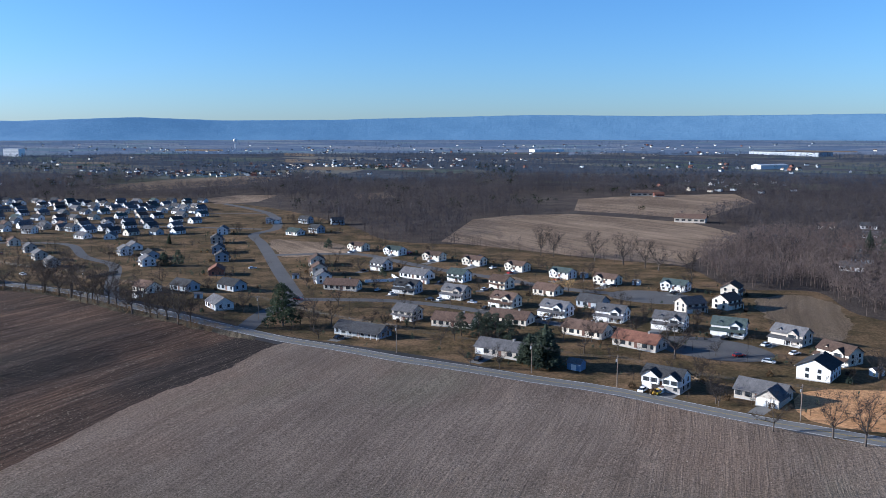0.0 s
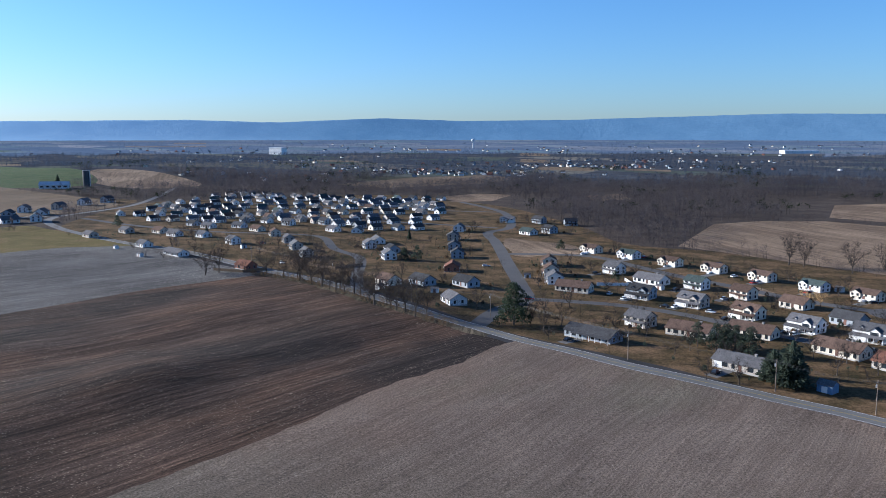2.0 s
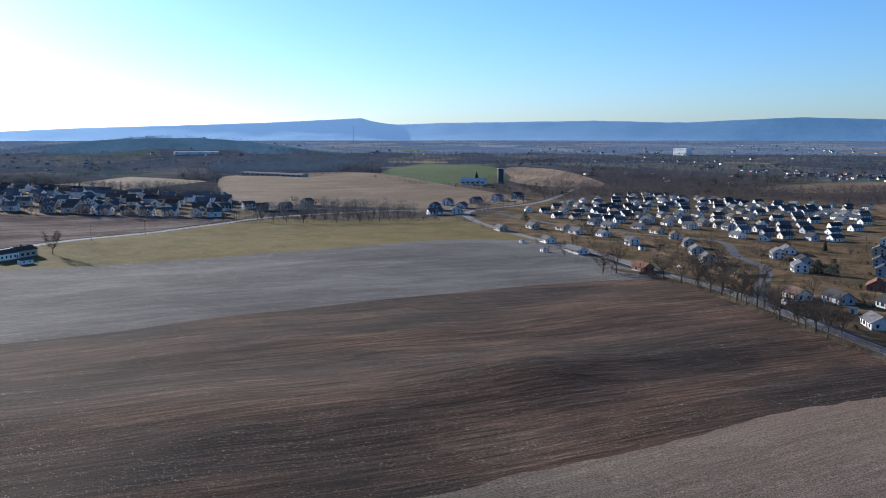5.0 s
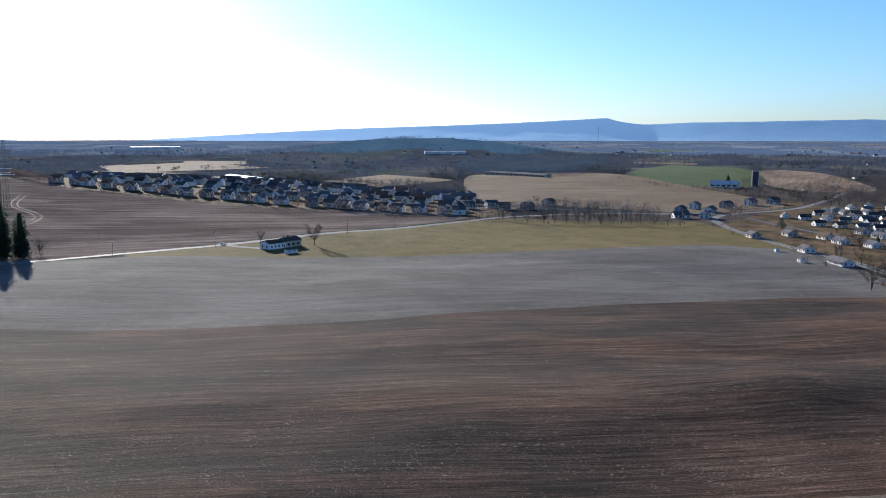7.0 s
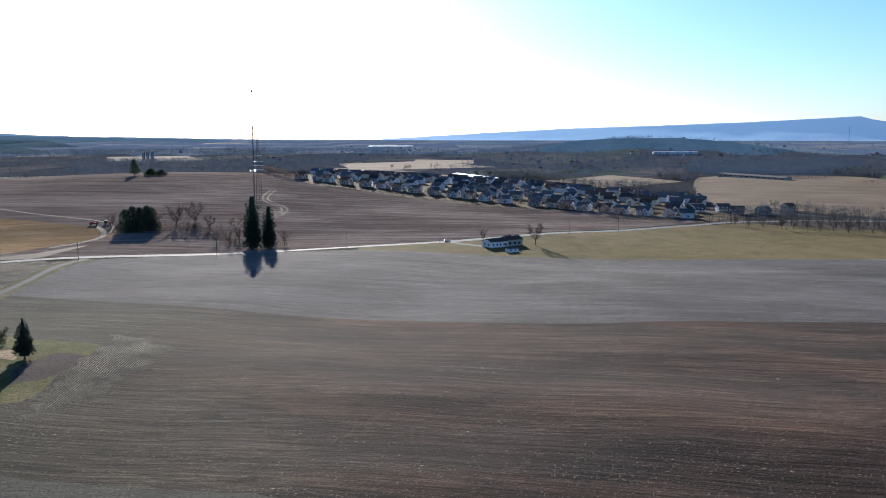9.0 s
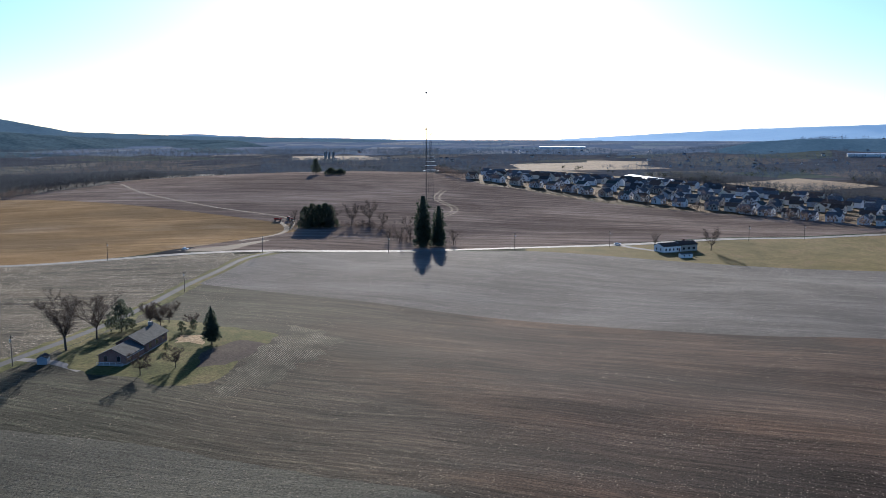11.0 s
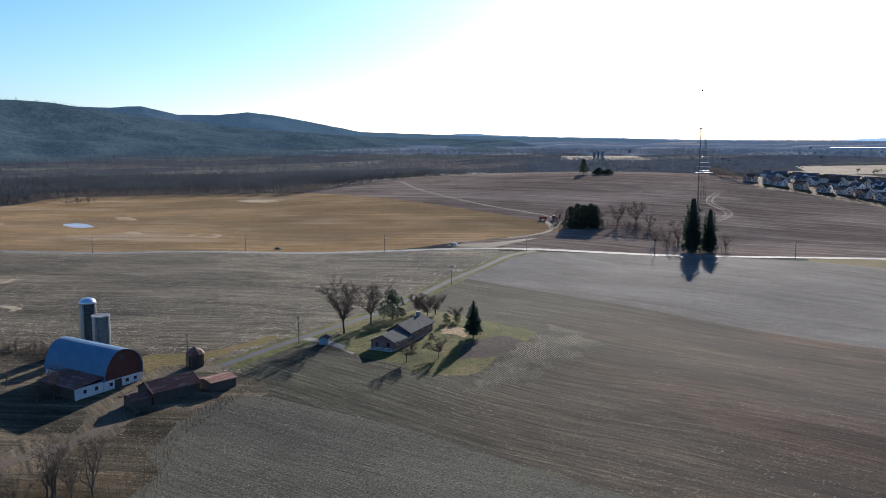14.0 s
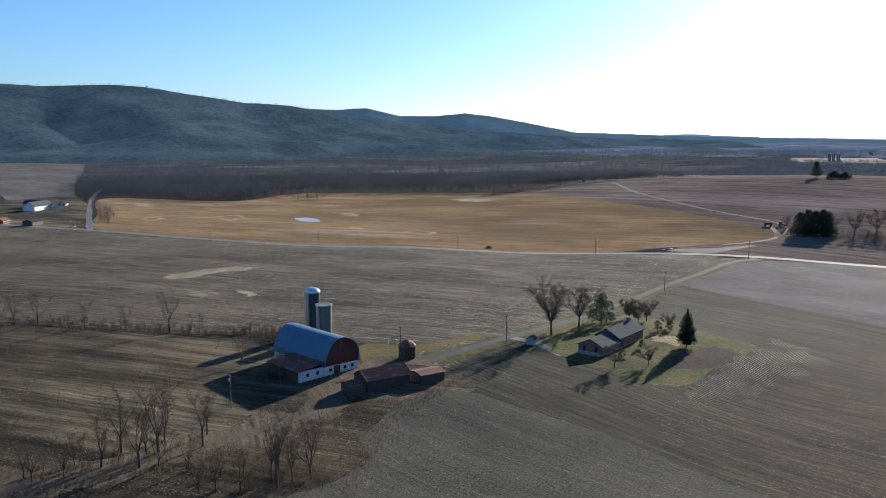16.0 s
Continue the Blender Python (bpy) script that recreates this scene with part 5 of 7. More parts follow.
def crest_spots(seed, profile, crest, az0, az1, n, lo, hi):
    """Trees along a mountain's skyline."""
    rnd, out = random.Random(seed), []
    for _ in range(n):
        a = rnd.uniform(az0, az1)
        e = float(np.interp(a, [p[0] for p in profile], [p[1] for p in profile]))
        rc, rn = crest(a), crest(a) - 1000
        top = 76 + rc * math.tan(radians(e))
        r = rn + (rc - rn) * 0.96
        out.append((-math.sin(radians(a)) * r, math.cos(radians(a)) * r, 16 + (top - 16) * 0.94 - 3.0, rnd.uniform(lo, hi)))
    return out


cloud("mountain_skyline_trees", "bare trees along the mountain's crest", crest_spots(71, NEAR, lambda a: 3300 + 500 * (1 - sst(100, 140, a)), 104, 152, 420, 6, 13), 16, 0.5, M["wood_far"], 71)
cloud("woodland_east", "dense leafless wood beside the estate", grove(21, [(104, 322), (108, 390), (150, 460), (176, 500), (235, 470), (210, 395), (178, 318), (150, 262), (133, 278), (138, 318)], 950, 8, 15), 64, 0.13, M["wood_east"], 21)
cloud("hedgerow_back", "thin leafless trees behind the back gardens", hedge(22, [(-70, 500), (-40, 468), (10, 452), (52, 420), (103, 384)], 110, 5, 4, 12), 50, 0.08, M["wood_near"], 22)
cloud("hedgerow_field", "scrubby hedge across the tan fields", hedge(23, [(10, 597), (84, 642), (170, 590), (215, 560), (290, 530)], 110, 4, 3, 9), 44, 0.1, M["wood_near"], 23)
cloud("roadside_brush", "brown brush under the roadside trees", hedge(24, [(-76, 249), (-88, 256), (-112, 273), (-139, 295), (-163, 311), (-195, 327)], 420, 2.4, 1.0, 3.2), 40, 0.06, M["brush"], 24, "brush")
cloud("strip_brush", "thin brush under the tree row", hedge(25, [(-500, 326), (-470, 347), (-440, 390), (-417, 420), (-400, 440)], 140, 3, 1.0, 3.5), 46, 0.07, M["wood_near"], 25, "brush")
cloud("green_field_hedge", "scrubby hedge below the green field", hedge(26, [(-810, 690), (-690, 668), (-600, 690), (-560, 662)], 110, 4, 3, 7), 36, 0.16, M["wood_near"], 26, "hedge")
cloud("fence_row", "tangled dry brush along a fence row", hedge(27, [(-150, -275), (-165, -248), (-177, -212), (-190, -188), (-200, -172), (-192, -158)], 420, 3.0, 1.2, 4.6), 54, 0.07, M["twig"], 27, "brush")
cloud("farm_brush", "dry weeds and saplings below the barn", hedge(28, [(-92, -131), (-108, -122), (-118, -104), (-116, -93), (-124, -90)], 330, 5.5, 0.8, 3.4), 50, 0.045, M["brush"], 28, "brush")
cloud("barn_thicket", "reddish bare thicket against the lean-to", hedge(40, [(-160, -140), (-167, -136), (-172, -139), (-176, -146)], 90, 2.4, 2.5, 5.5), 70, 0.05, M["brush"], 40, "brush")
cloud("copse_brush", "dark brush between the copse and the spruces", hedge(29, [(-545, -72), (-528, -55), (-530, -25), (-505, -12), (-472, 2), (-460, 28)], 420, 5, 1.5, 5.5), 40, 0.09, M["wood_near"], 29, "brush")
cloud("side_road_trees", "leafless tree row along the side road", hedge(30, [(-378, -484), (-400, -512), (-425, -545), (-450, -575)], 46, 4, 5, 12), 56, 0.12, M["wood_near"], 30)
cloud("meadow_thickets", "rounded grey thickets standing out into the meadow", grove(32, [(-556, -606), (-590, -560), (-604, -575), (-585, -622)], 60, 4, 9) + grove(33, [(-600, -508), (-622, -488), (-630, -498), (-612, -512)], 22, 4, 8) + grove(34, [(-680, -342), (-722, -312), (-740, -330), (-700, -352)], 60, 5, 10) + hedge(35, [(-600, -575), (-680, -540), (-700, -450), (-706, -345)], 150, 8, 5, 11), 60, 0.16, M["wood_near"], 32)
cloud("meadow_edge", "low leafless thicket at the meadow's edge", hedge(31, [(-560, -600), (-600, -575), (-700, -545), (-700, -335), (-760, -320)], 160, 7, 3, 9), 44, 0.12, M["wood_near"], 31)
cloud("woodland_north", "leafless grey-brown woods behind the estate", scatter(1, -32, 42, 560, 1500, 10500, 9, 15, 0.42), 35, 0.235, M["wood_north"], 1)
cloud("woodland_southwest", "dense leafless woods beyond the meadow", scatter(2, 86, 165, 700, 1500, 8000, 10, 16, 0.9), 36, 0.26, M["wood_mid"], 2)
cloud("woodland_west", "leafless copses round the hay field", scatter(3, 40, 88, 750, 1600, 3200, 9, 14, -0.02, 180), 30, 0.16, M["wood_mid"], 3)
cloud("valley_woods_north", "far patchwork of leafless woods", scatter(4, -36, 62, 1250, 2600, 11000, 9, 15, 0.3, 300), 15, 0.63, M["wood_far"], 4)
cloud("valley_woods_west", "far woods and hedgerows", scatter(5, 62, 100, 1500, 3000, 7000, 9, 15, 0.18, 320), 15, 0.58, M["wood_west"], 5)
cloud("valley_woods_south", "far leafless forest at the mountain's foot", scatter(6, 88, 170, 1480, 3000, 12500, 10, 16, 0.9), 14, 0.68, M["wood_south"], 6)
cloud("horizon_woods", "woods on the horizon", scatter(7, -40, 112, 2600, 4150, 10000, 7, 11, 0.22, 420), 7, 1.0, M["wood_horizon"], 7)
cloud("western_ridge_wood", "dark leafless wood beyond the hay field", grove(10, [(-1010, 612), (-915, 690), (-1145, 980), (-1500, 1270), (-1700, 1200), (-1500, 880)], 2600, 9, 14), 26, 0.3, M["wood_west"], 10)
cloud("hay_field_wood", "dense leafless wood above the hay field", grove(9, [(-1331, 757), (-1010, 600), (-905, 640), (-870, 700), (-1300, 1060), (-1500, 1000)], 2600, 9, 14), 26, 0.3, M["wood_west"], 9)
cloud("evergreen_groves", "far dark evergreen groves", scatter(8, -34, 95, 800, 1900, 900, 9, 16, -0.25, 130), 26, 0.7, M["evergreen_far"], 8, "woodland", -0.6)


# ---- houses ----
def window_mesh(w, ht, f=0.085):
    """Two sashes sunk into one white frame."""
    bm = bmesh.new()
    xs, zs = (-w / 2, w / 2), (0, ht / 2, ht)
    front = [[bm.verts.new((x, -0.07, z)) for x in xs] for z in zs]
    back = [[bm.verts.new((x, 0.02, z)) for x in xs] for z in zs]
    sashes = [bm.faces.new((front[k][0], front[k][1], front[k + 1][1], front[k + 1][0])) for k in (0, 1)]
    for k in (0, 1):
        bm.faces.new((front[k][0], front[k + 1][0], back[k + 1][0], back[k][0]))
        bm.faces.new((front[k][1], back[k][1], back[k + 1][1], front[k + 1][1]))
        bm.faces.new((back[k][0], back[k + 1][0], back[k + 1][1], back[k][1]))
    bm.faces.new((front[0][0], back[0][0], back[0][1], front[0][1]))
    bm.faces.new((front[2][0], front[2][1], back[2][1], back[2][0]))
    bmesh.ops.inset_individual(bm, faces=sashes, thickness=f, depth=-0.05)
    for p in sashes:
        p.material_index = 1
    me = finished("window", bm, M["trim"])
    me.materials.append(M["glass"])
    return me


M["shutter"] = plain("dark_shutter_paint", (0.03, 0.035, 0.045), (0.05, 0.055, 0.065), 3.0, 0.6, 0, 0, 0.3)
WIN = {"tall": window_mesh(1.1, 1.5), "wide": window_mesh(2.0, 1.5), "small": window_mesh(0.85, 1.0)}
SHUTTER = finished("shutter", boxes((-0.24, 0.24, -0.06, 0.02, 0, 1.5)), M["shutter"])
FAR_WIN = window_mesh(1.2, 1.5, 0.1)


def garage_mesh(w=2.7, ht=2.2):
    bm = bmesh.new()
    for i in range(4):
        z = i * ht / 4
        box(bm, -w / 2, w / 2, -0.06, 0.02, z + 0.015, z + ht / 4 - 0.015)
    box(bm, -w / 2 - 0.1, w / 2 + 0.1, -0.03, 0.02, 0, ht + 0.1)
    return finished("garage_door", bm, M["trim"])


GARAGE = garage_mesh()
DOOR = finished("front_door", boxes((-0.5, 0.5, -0.06, 0.02, 0, 2.1), (-0.62, -0.5, -0.04, 0.02, 0, 2.2), (0.5, 0.62, -0.04, 0.02, 0, 2.2)), M["door_dark"])


def add_window(root, x, y, z, turn, size, shutters=False):
    w = part("window", WIN[size], None, root, "", pose(x, y, z, 0, 0, turn))
    if shutters:
        for o in (-1, 1):
            part("shutter", SHUTTER, None, w, "", pose(o * (0.8 if size == "tall" else 1.25), 0, 0))


M["bright"] = siding("bright_white_siding", (0.66, 0.66, 0.65), (0.76, 0.76, 0.75))
COLOURS = {"j": ("bright", "roof_brown", "bright white siding and a brown roof"), "a": ("white", "roof_grey", "white siding and a grey shingle roof"), "b": ("beige", "roof_grey", "grey-beige siding and a grey roof"), "c": ("cream", "roof_brown", "cream siding and a brown shingle roof"), "d": ("greyblue", "roof_dark", "grey-blue siding and a charcoal roof"), "e": ("brick", "roof_red", "red brick walls and a rust-brown roof"), "f": ("white", "roof_green", "white siding and a green-grey roof"), "g": ("white", "roof_dark", "white siding and a charcoal roof"), "h": ("cream", "roof_dark", "cream siding and a dark roof"), "i": ("beige", "roof_red", "pale stucco walls and a maroon shingle roof")}
KINDS = {
    # width, depth, eave, rise, words
    "c": (12.0, 7.6, 4.8, 2.8, "porched two-storey house,"),
    "t": (10.2, 7.8, 4.8, 2.7, "two-storey house,"),
    "e": (12.0, 7.8, 4.7, 2.4, "raised split-level house,"),
    "s": (12.2, 8.2, 4.8, 2.6, "twin-gabled split-level house,"),
    "r": (17.0, 8.8, 2.7, 2.5, "long low ranch house,"),
    "g": (18.0, 8.8, 2.7, 2.4, "ranch house with garage,"),
    "w": (14.0, 8.4, 2.6, 2.6, "ranch house,"),
    "b": (12.0, 8.2, 2.8, 2.5, "small one-storey house,"),
    "l": (21.0, 8.0, 2.6, 2.2, "long one-storey house,"),
    "x": (12.0, 10.0, 5.0, 3.0, "large two-storey house,"),
    "k": (10.5, 7.6, 3.3, 3.0, "small estate house,"),
    "m": (10.5, 8.2, 4.8, 3.0, "two-storey estate house,"),
}


def slab(x0, x1, y0, z0, y1, z1, thick=0.15):
    """A sloping roof plane between two level edges."""
    bm = bmesh.new()
    v = [bm.verts.new(p) for p in ((x0, y0, z0), (x1, y0, z0), (x1, y1, z1), (x0, y1, z1), (x0, y0, z0 + thick), (x1, y0, z0 + thick), (x1, y1, z1 + thick), (x0, y1, z1 + thick))]
    for f in ((3, 2, 1, 0), (4, 5, 6, 7), (0, 1, 5, 4), (1, 2, 6, 5), (2, 3, 7, 6), (3, 0, 4, 7)):
        bm.faces.new([v[i] for i in f])
    return bm


def build_house(code, m, group):
    kind, (wall, roof, words) = code[0], COLOURS[code[1]]
    w, d, eave, rise, form = KINDS[kind]
    root = thing("house", m, form + " " + words, "house", group)
    X, Y, top = w / 2, d / 2, eave + rise
    bw, br = bmesh.new(), bmesh.new()
    split = kind in "es"
    gable_body(bw, -X, X, -Y, Y, 2.35 if split else 0.3, eave, top)
    gable_roof(br, -X, X, -Y, Y, eave, top)
    # gx, half width, how far out
    gables = {"c": ((2.3, 2.1, 0.5), (-3.0, 1.15, 0.0)), "e": ((-3.4, 2.5, 0.7),), "s": ((-3.1, 2.7, 0.8), (3.2, 2.4, 0.8)), "m": ((2.2, 1.9, 0.6),)}.get(kind, ())
    for gx, half, out in gables:
        dormer = half < 1.5
        ge = eave + (0.55 if dormer else 0.0)
        gr = ge + half * rise / Y * 1.2
        y0 = -Y + 0.9 if dormer else -Y - out
        z0 = 2.35 if split else (eave - 0.2 if dormer else 2.7)
        gable_body(bw, gx - half, gx + half, y0, 0, z0, ge, gr, "y")
        gable_roof(br, gx - half, gx + half, y0, 0, ge, gr, "y", 0.35, 0.16)
        if dormer:
            add_window(root, gx, y0, ge - 0.95, 0, "small")
        elif split:
            for o in (-1.25, 1.25):
                add_window(root, gx + o, y0, 2.95, 0, "tall", kind == "s")
        elif kind == "c":
            add_window(root, gx, y0, 3.15, 0, "wide", True)
        else:
            part("window", FAR_WIN, None, root, "", pose(gx, y0, 3.2))
    fnd = [(-X - 0.03, X + 0.03, -Y - 0.03, Y + 0.03, -1.0, 0.35)]
    if kind == "w":
        gable_body(bw, 0.6, 7.2, -Y - 3.6, 0, 0.3, eave, eave + 2.5, "y")
        gable_roof(br, 0.6, 7.2, -Y - 3.6, 0, eave, eave + 2.5, "y")
        fnd.append((0.57, 7.23, -Y - 3.63, -Y - 0.03, -1.0, 0.3))
        for gx in (2.3, 5.5):
            part("garage_door", GARAGE, None, root, "white panelled garage door", pose(gx, -Y - 3.6, 0.25))
    if kind == "c":
        gable_body(bw, -X, -X + 6.2, -Y - 1.9, -Y + 0.1, 0.3, 2.45, 2.5)
        fnd.append((-X - 0.03, -X + 6.23, -Y - 1.93, -Y - 0.03, -1.0, 0.3))
        for gx in (-X + 1.65, -X + 4.65):
            part("garage_door", GARAGE, None, root, "white panelled garage door", pose(gx, -Y - 1.9, 0.2))
        part("porch_roof", slab(-X - 0.35, X + 0.35, -Y - 2.35, 2.42, -Y + 0.02, 3.35), M[roof], root)
        part("porch_floor", boxes((-X + 6.25, X, -Y - 1.8, -Y - 0.04, -0.6, 0.32)), M["concrete"], root)
        for px_ in (-X + 6.6, 2.6, X - 0.15):
            part("porch_post", boxes((px_ - 0.09, px_ + 0.09, -Y - 1.8, -Y - 1.62, 0.3, 2.5)), M["trim"], root)
        part("porch_rail", boxes((-X + 7.7, X - 0.2, -Y - 1.76, -Y - 1.7, 1.05, 1.13), (-X + 7.7, X - 0.2, -Y - 1.76, -Y - 1.7, 0.5, 0.58)), M["trim"], root)
    part("wall", bw, M[wall], root)
    part("roof", br, M[roof], root)
    if split:
        part("lower_wall", boxes((-X + 0.02, X - 0.02, -Y + 0.02, Y - 0.02, 0.3, 2.36)), M["stone" if kind == "s" else wall], root, "darker masonry lower storey" if kind == "s" else "")
    part("foundation", boxes(*fnd), M["concrete"], root)
    two = eave > 4.5
    small = kind in "km"
    if kind == "t":
        part("garage_door", GARAGE, None, root, "white panelled garage door", pose(-X + 1.9, -Y, 0.25))
        part("porch_roof", slab(-X - 0.2, X + 0.2, -Y - 1.3, 2.5, -Y + 0.02, 3.1), M[roof], root)
        for px_ in (0.0, X - 0.15):
            part("porch_post", boxes((px_ - 0.08, px_ + 0.08, -Y - 1.2, -Y - 1.04, -0.3, 2.6)), M["trim"], root)
    if kind == "s":
        part("garage_door", GARAGE, None, root, "white panelled garage door", pose(-X + 1.7, -Y + 0.02, 0.1))
        # black slab on the wall stands for the shade inside an open bay
        part("garage_opening", boxes((-X + 3.4, -X + 6.0, -Y - 0.03, -Y + 0.05, 0.1, 2.2)), M["rubber"], root, "dark slab painted as an open garage bay's shade")
    if kind == "e":
        part("garage_door", GARAGE, None, root, "white panelled garage door", pose(X - 2.2, -Y + 0.02, 0.2))
    if kind == "g":
        part("garage_door", GARAGE, None, root, "white panelled garage door", pose(-X + 2.2, -Y, 0.2))
    if kind == "l":
        part("porch_roof", slab(-X + 4, X + 0.4, -Y - 2.0, 2.2, -Y + 0.02, 2.75, 0.12), M[roof], root)
        for k in range(7):
            px_ = -X + 4.2 + k * (2 * X - 4.2) / 6
            part("porch_post", boxes((px_ - 0.08, px_ + 0.08, -Y - 1.9, -Y - 1.74, -0.4, 2.25)), M["trim"], root)
    door_x = {"c": 1.7, "e": 0.4, "s": 0.35, "w": -0.2}.get(kind, 0.8)
    if split:
        part("front_door", DOOR, None, root, "", pose(door_x, -Y, 1.3))
        part("stoop", boxes((door_x - 0.9, door_x + 0.9, -Y - 1.5, -Y - 0.04, -0.5, 1.25), *[(door_x - 0.7, door_x + 0.7, -Y - 1.8 - 0.3 * k, -Y - 1.5 - 0.3 * k, -0.5, 1.0 - 0.22 * k) for k in range(4)]), M["trim"], root, "white front steps")
    else:
        part("front_door", DOOR, None, root, "", pose(door_x, -Y, 0.35))
    if small:
        spots = [(x, -Y, 1.0, 0) for x in (-3.2, 3.2)] + [(-X, 0, 1.0, -90), (X, 0, 1.0, 90), (-1, Y, 1.0, 180)]
        spots += [(x, -Y, 3.2, 0) for x in (-3.2, -0.4)] + [(X, 0.5, 3.4, 90), (-X, 0.5, 3.4, -90)] if two else []
        for x, y, z, turn in spots:
            part("window", FAR_WIN, None, root, "", pose(x, y, z, 0, 0, turn))
        return root
    n = int((w - 1.5) / 2.5)
    for i in range(n):
        x = -w / 2 + w * (i + 0.5) / n
        behind = any(abs(x - g[0]) < g[1] + 0.5 for g in gables)
        if two and not behind and abs(x - door_x) > (1.0 if split else 0):
            add_window(root, x, -Y, 3.0 if split else 3.35, 0, "tall", kind in "ct" and code[1] in "abcf")
        low = abs(x - door_x) > 1.25 and not (kind == "c" and x < -X + 7) and not (kind == "t" and x < -X + 3.6) and not (kind == "g" and x < -X + 4) and not (kind == "e" and x > X - 4.2) and not (kind == "w" and x > 0) and not (kind == "s" and x < 1.5)
        if low:
            add_window(root, x, -Y + (0.02 if split else 0), 0.85, 0, "wide" if kind in "rlgb" and i % 3 == 1 else "tall", kind in "w")
        if i % 2 == 0:
            add_window(root, x, Y, 0.9, 180, "tall")
            if two:
                add_window(root, x, Y, 3.2, 180, "tall")
    for sx, turn in ((-X, -90), (X, 90)):
        for y in (-1.8, 1.8):
            add_window(root, sx, y, 0.9, turn, "tall")
            if two:
                add_window(root, sx, y, 3.2, turn, "tall")
    if kind in "rgx":
        part("chimney", boxes((X * 0.4, X * 0.4 + 0.7, -0.4, 0.4, top - 0.8, top + 0.7), (X * 0.4 - 0.06, X * 0.4 + 0.76, -0.46, 0.46, top + 0.7, top + 0.8)), M["stone"], root)
    part("gutter", boxes((-X - 0.4, X + 0.4, Y + 0.43, Y + 0.55, eave - 0.35, eave - 0.22)), M["trim"], root)
    return root


HOUSE_OF = {}
# how low each kind sits in its plot
LOW = {"c": 0.84, "t": 0.86, "e": 0.76, "s": 0.9, "x": 0.84, "m": 0.9, "k": 0.9}


def place_houses(rows, group, size=1.0):
    for x, y, turn, code in rows:
        m = ground_pose(x, y, turn, size, 0.0) @ Matrix.Diagonal((1, 1, LOW.get(code[0], 1.0), 1))
        if (code, group) in HOUSE_OF:
            spawn(HOUSE_OF[code, group], m)
        else:
            HOUSE_OF[code, group] = build_house(code, m, group)


place_houses(NEAR_ROWS + ROW_F + ROW_G, "estate houses")
place_houses(ROW_H + ROW_I + DENSE, "houses of the inner estate", 0.92)
place_houses(WEST_ROW + WEST[:60], "houses of the west estate", 1.18)
place_houses(SOUTH_ROW, "houses by the side road")
place_houses(EAST_ROW, "houses beyond the wood")


def settlement(name, label, spots):
    """Many far houses as one mass: gabled bodies and roofs, (x, y, turn, size, colour) in plan units."""
    bm = bmesh.new()
    mats = [M["white"], M["roof_grey"], M["cream"], M["roof_brown"], M["greyblue"], M["roof_dark"], M["brick"], M["roof_red"]]
    for x, y, turn, size, k in spots:
        b = bmesh.new()
        gable_body(b, -6, 6, -4.5, 4.5, -1, 4.6, 7.6)
        for f in b.faces:
            f.material_index = 2 * k
        n = len(b.faces)
        gable_roof(b, -6, 6, -4.5, 4.5, 4.6, 7.6)
        b.faces.ensure_lookup_table()
        for f in b.faces[n:]:
            f.material_index = 2 * k + 1
        bmesh.ops.transform(b, matrix=ground_pose(x, y, turn, size), verts=b.verts)
        me = bpy.data.meshes.new("one")
        b.to_mesh(me)
        b.free()
        bm.from_mesh(me)
        bpy.data.meshes.remove(me)
    me = finished(name, bm, None)
    for m in mats:
        me.materials.append(m)
    tagged(new(name, me), label, "houses", "", "stuff")


def far_spots():
    rnd, out = random.Random(9), []
    for cx, cy, sx, sy, n in ((-420, 1240, 150, 90, 110), (-200, 1530, 210, 70, 100), (-60, 1780, 220, 60, 50), (480, 1480, 170, 120, 34), (330, 950, 80, 140, 18), (-1500, 900, 260, 160, 26), (-1700, 620, 300, 120, 26), (-1850, 20, 120, 160, 16), (-900, 1500, 160, 120, 26), (-520, 1000, 120, 60, 18), (700, 2100, 220, 140, 20), (60, 2150, 300, 120, 22), (-1250, 1900, 300, 200, 26), (200, 2500, 700, 250, 60), (-700, 2300, 500, 250, 50), (-1900, 1300, 500, 400, 40), (-2300, 300, 250, 300, 26)):
        for _ in range(n):
            x, y = cx + rnd.gauss(0, sx * 0.6), cy + rnd.gauss(0, sy * 0.6)
            if not clear(x * PLAN, y * PLAN):
                out.append((x, y, rnd.uniform(0, 180), rnd.uniform(0.5, 0.8), rnd.choice((0, 1, 1, 2, 2, 2, 3))))
    return out


settlement("far_town", "scattered distant houses of the valley town", far_spots())
settlement("west_estate_back", "back rows of a distant housing estate", [(x, y, turn, 1.15, {"a": 0, "b": 1, "c": 1, "d": 2, "f": 0}.get(c[1], 0)) for x, y, turn, c in WEST[60:]])


# ---- far large buildings ----
def long_building(x, y, turn, w, d, ht, rise, wall, roof, label, name="long_barn", bays=8):
    root = thing(name, ground_pose(x, y, turn), label, "building")
    part("wall", shape(gable_body, -w / 2, w / 2, -d / 2, d / 2, -1.5, ht, ht + rise), M[wall], root)
    part("roof", shape(gable_roof, -w / 2, w / 2, -d / 2, d / 2, ht, ht + rise, "x", 0.6, 0.3), M[roof], root)
    for k in range(bays):
        xx = -w / 2 + w * (k + 0.5) / bays
        part("window", boxes((xx - w / bays * 0.3, xx + w / bays * 0.3, -d / 2 - 0.1, -d / 2 + 0.02, ht * 0.35, ht * 0.75)), M["glass"], root)
    return root


M["pale_metal"] = plain("pale_metal_roof", (0.38, 0.39, 0.4), (0.48, 0.49, 0.5), 0.3, 0.4, 0.3)


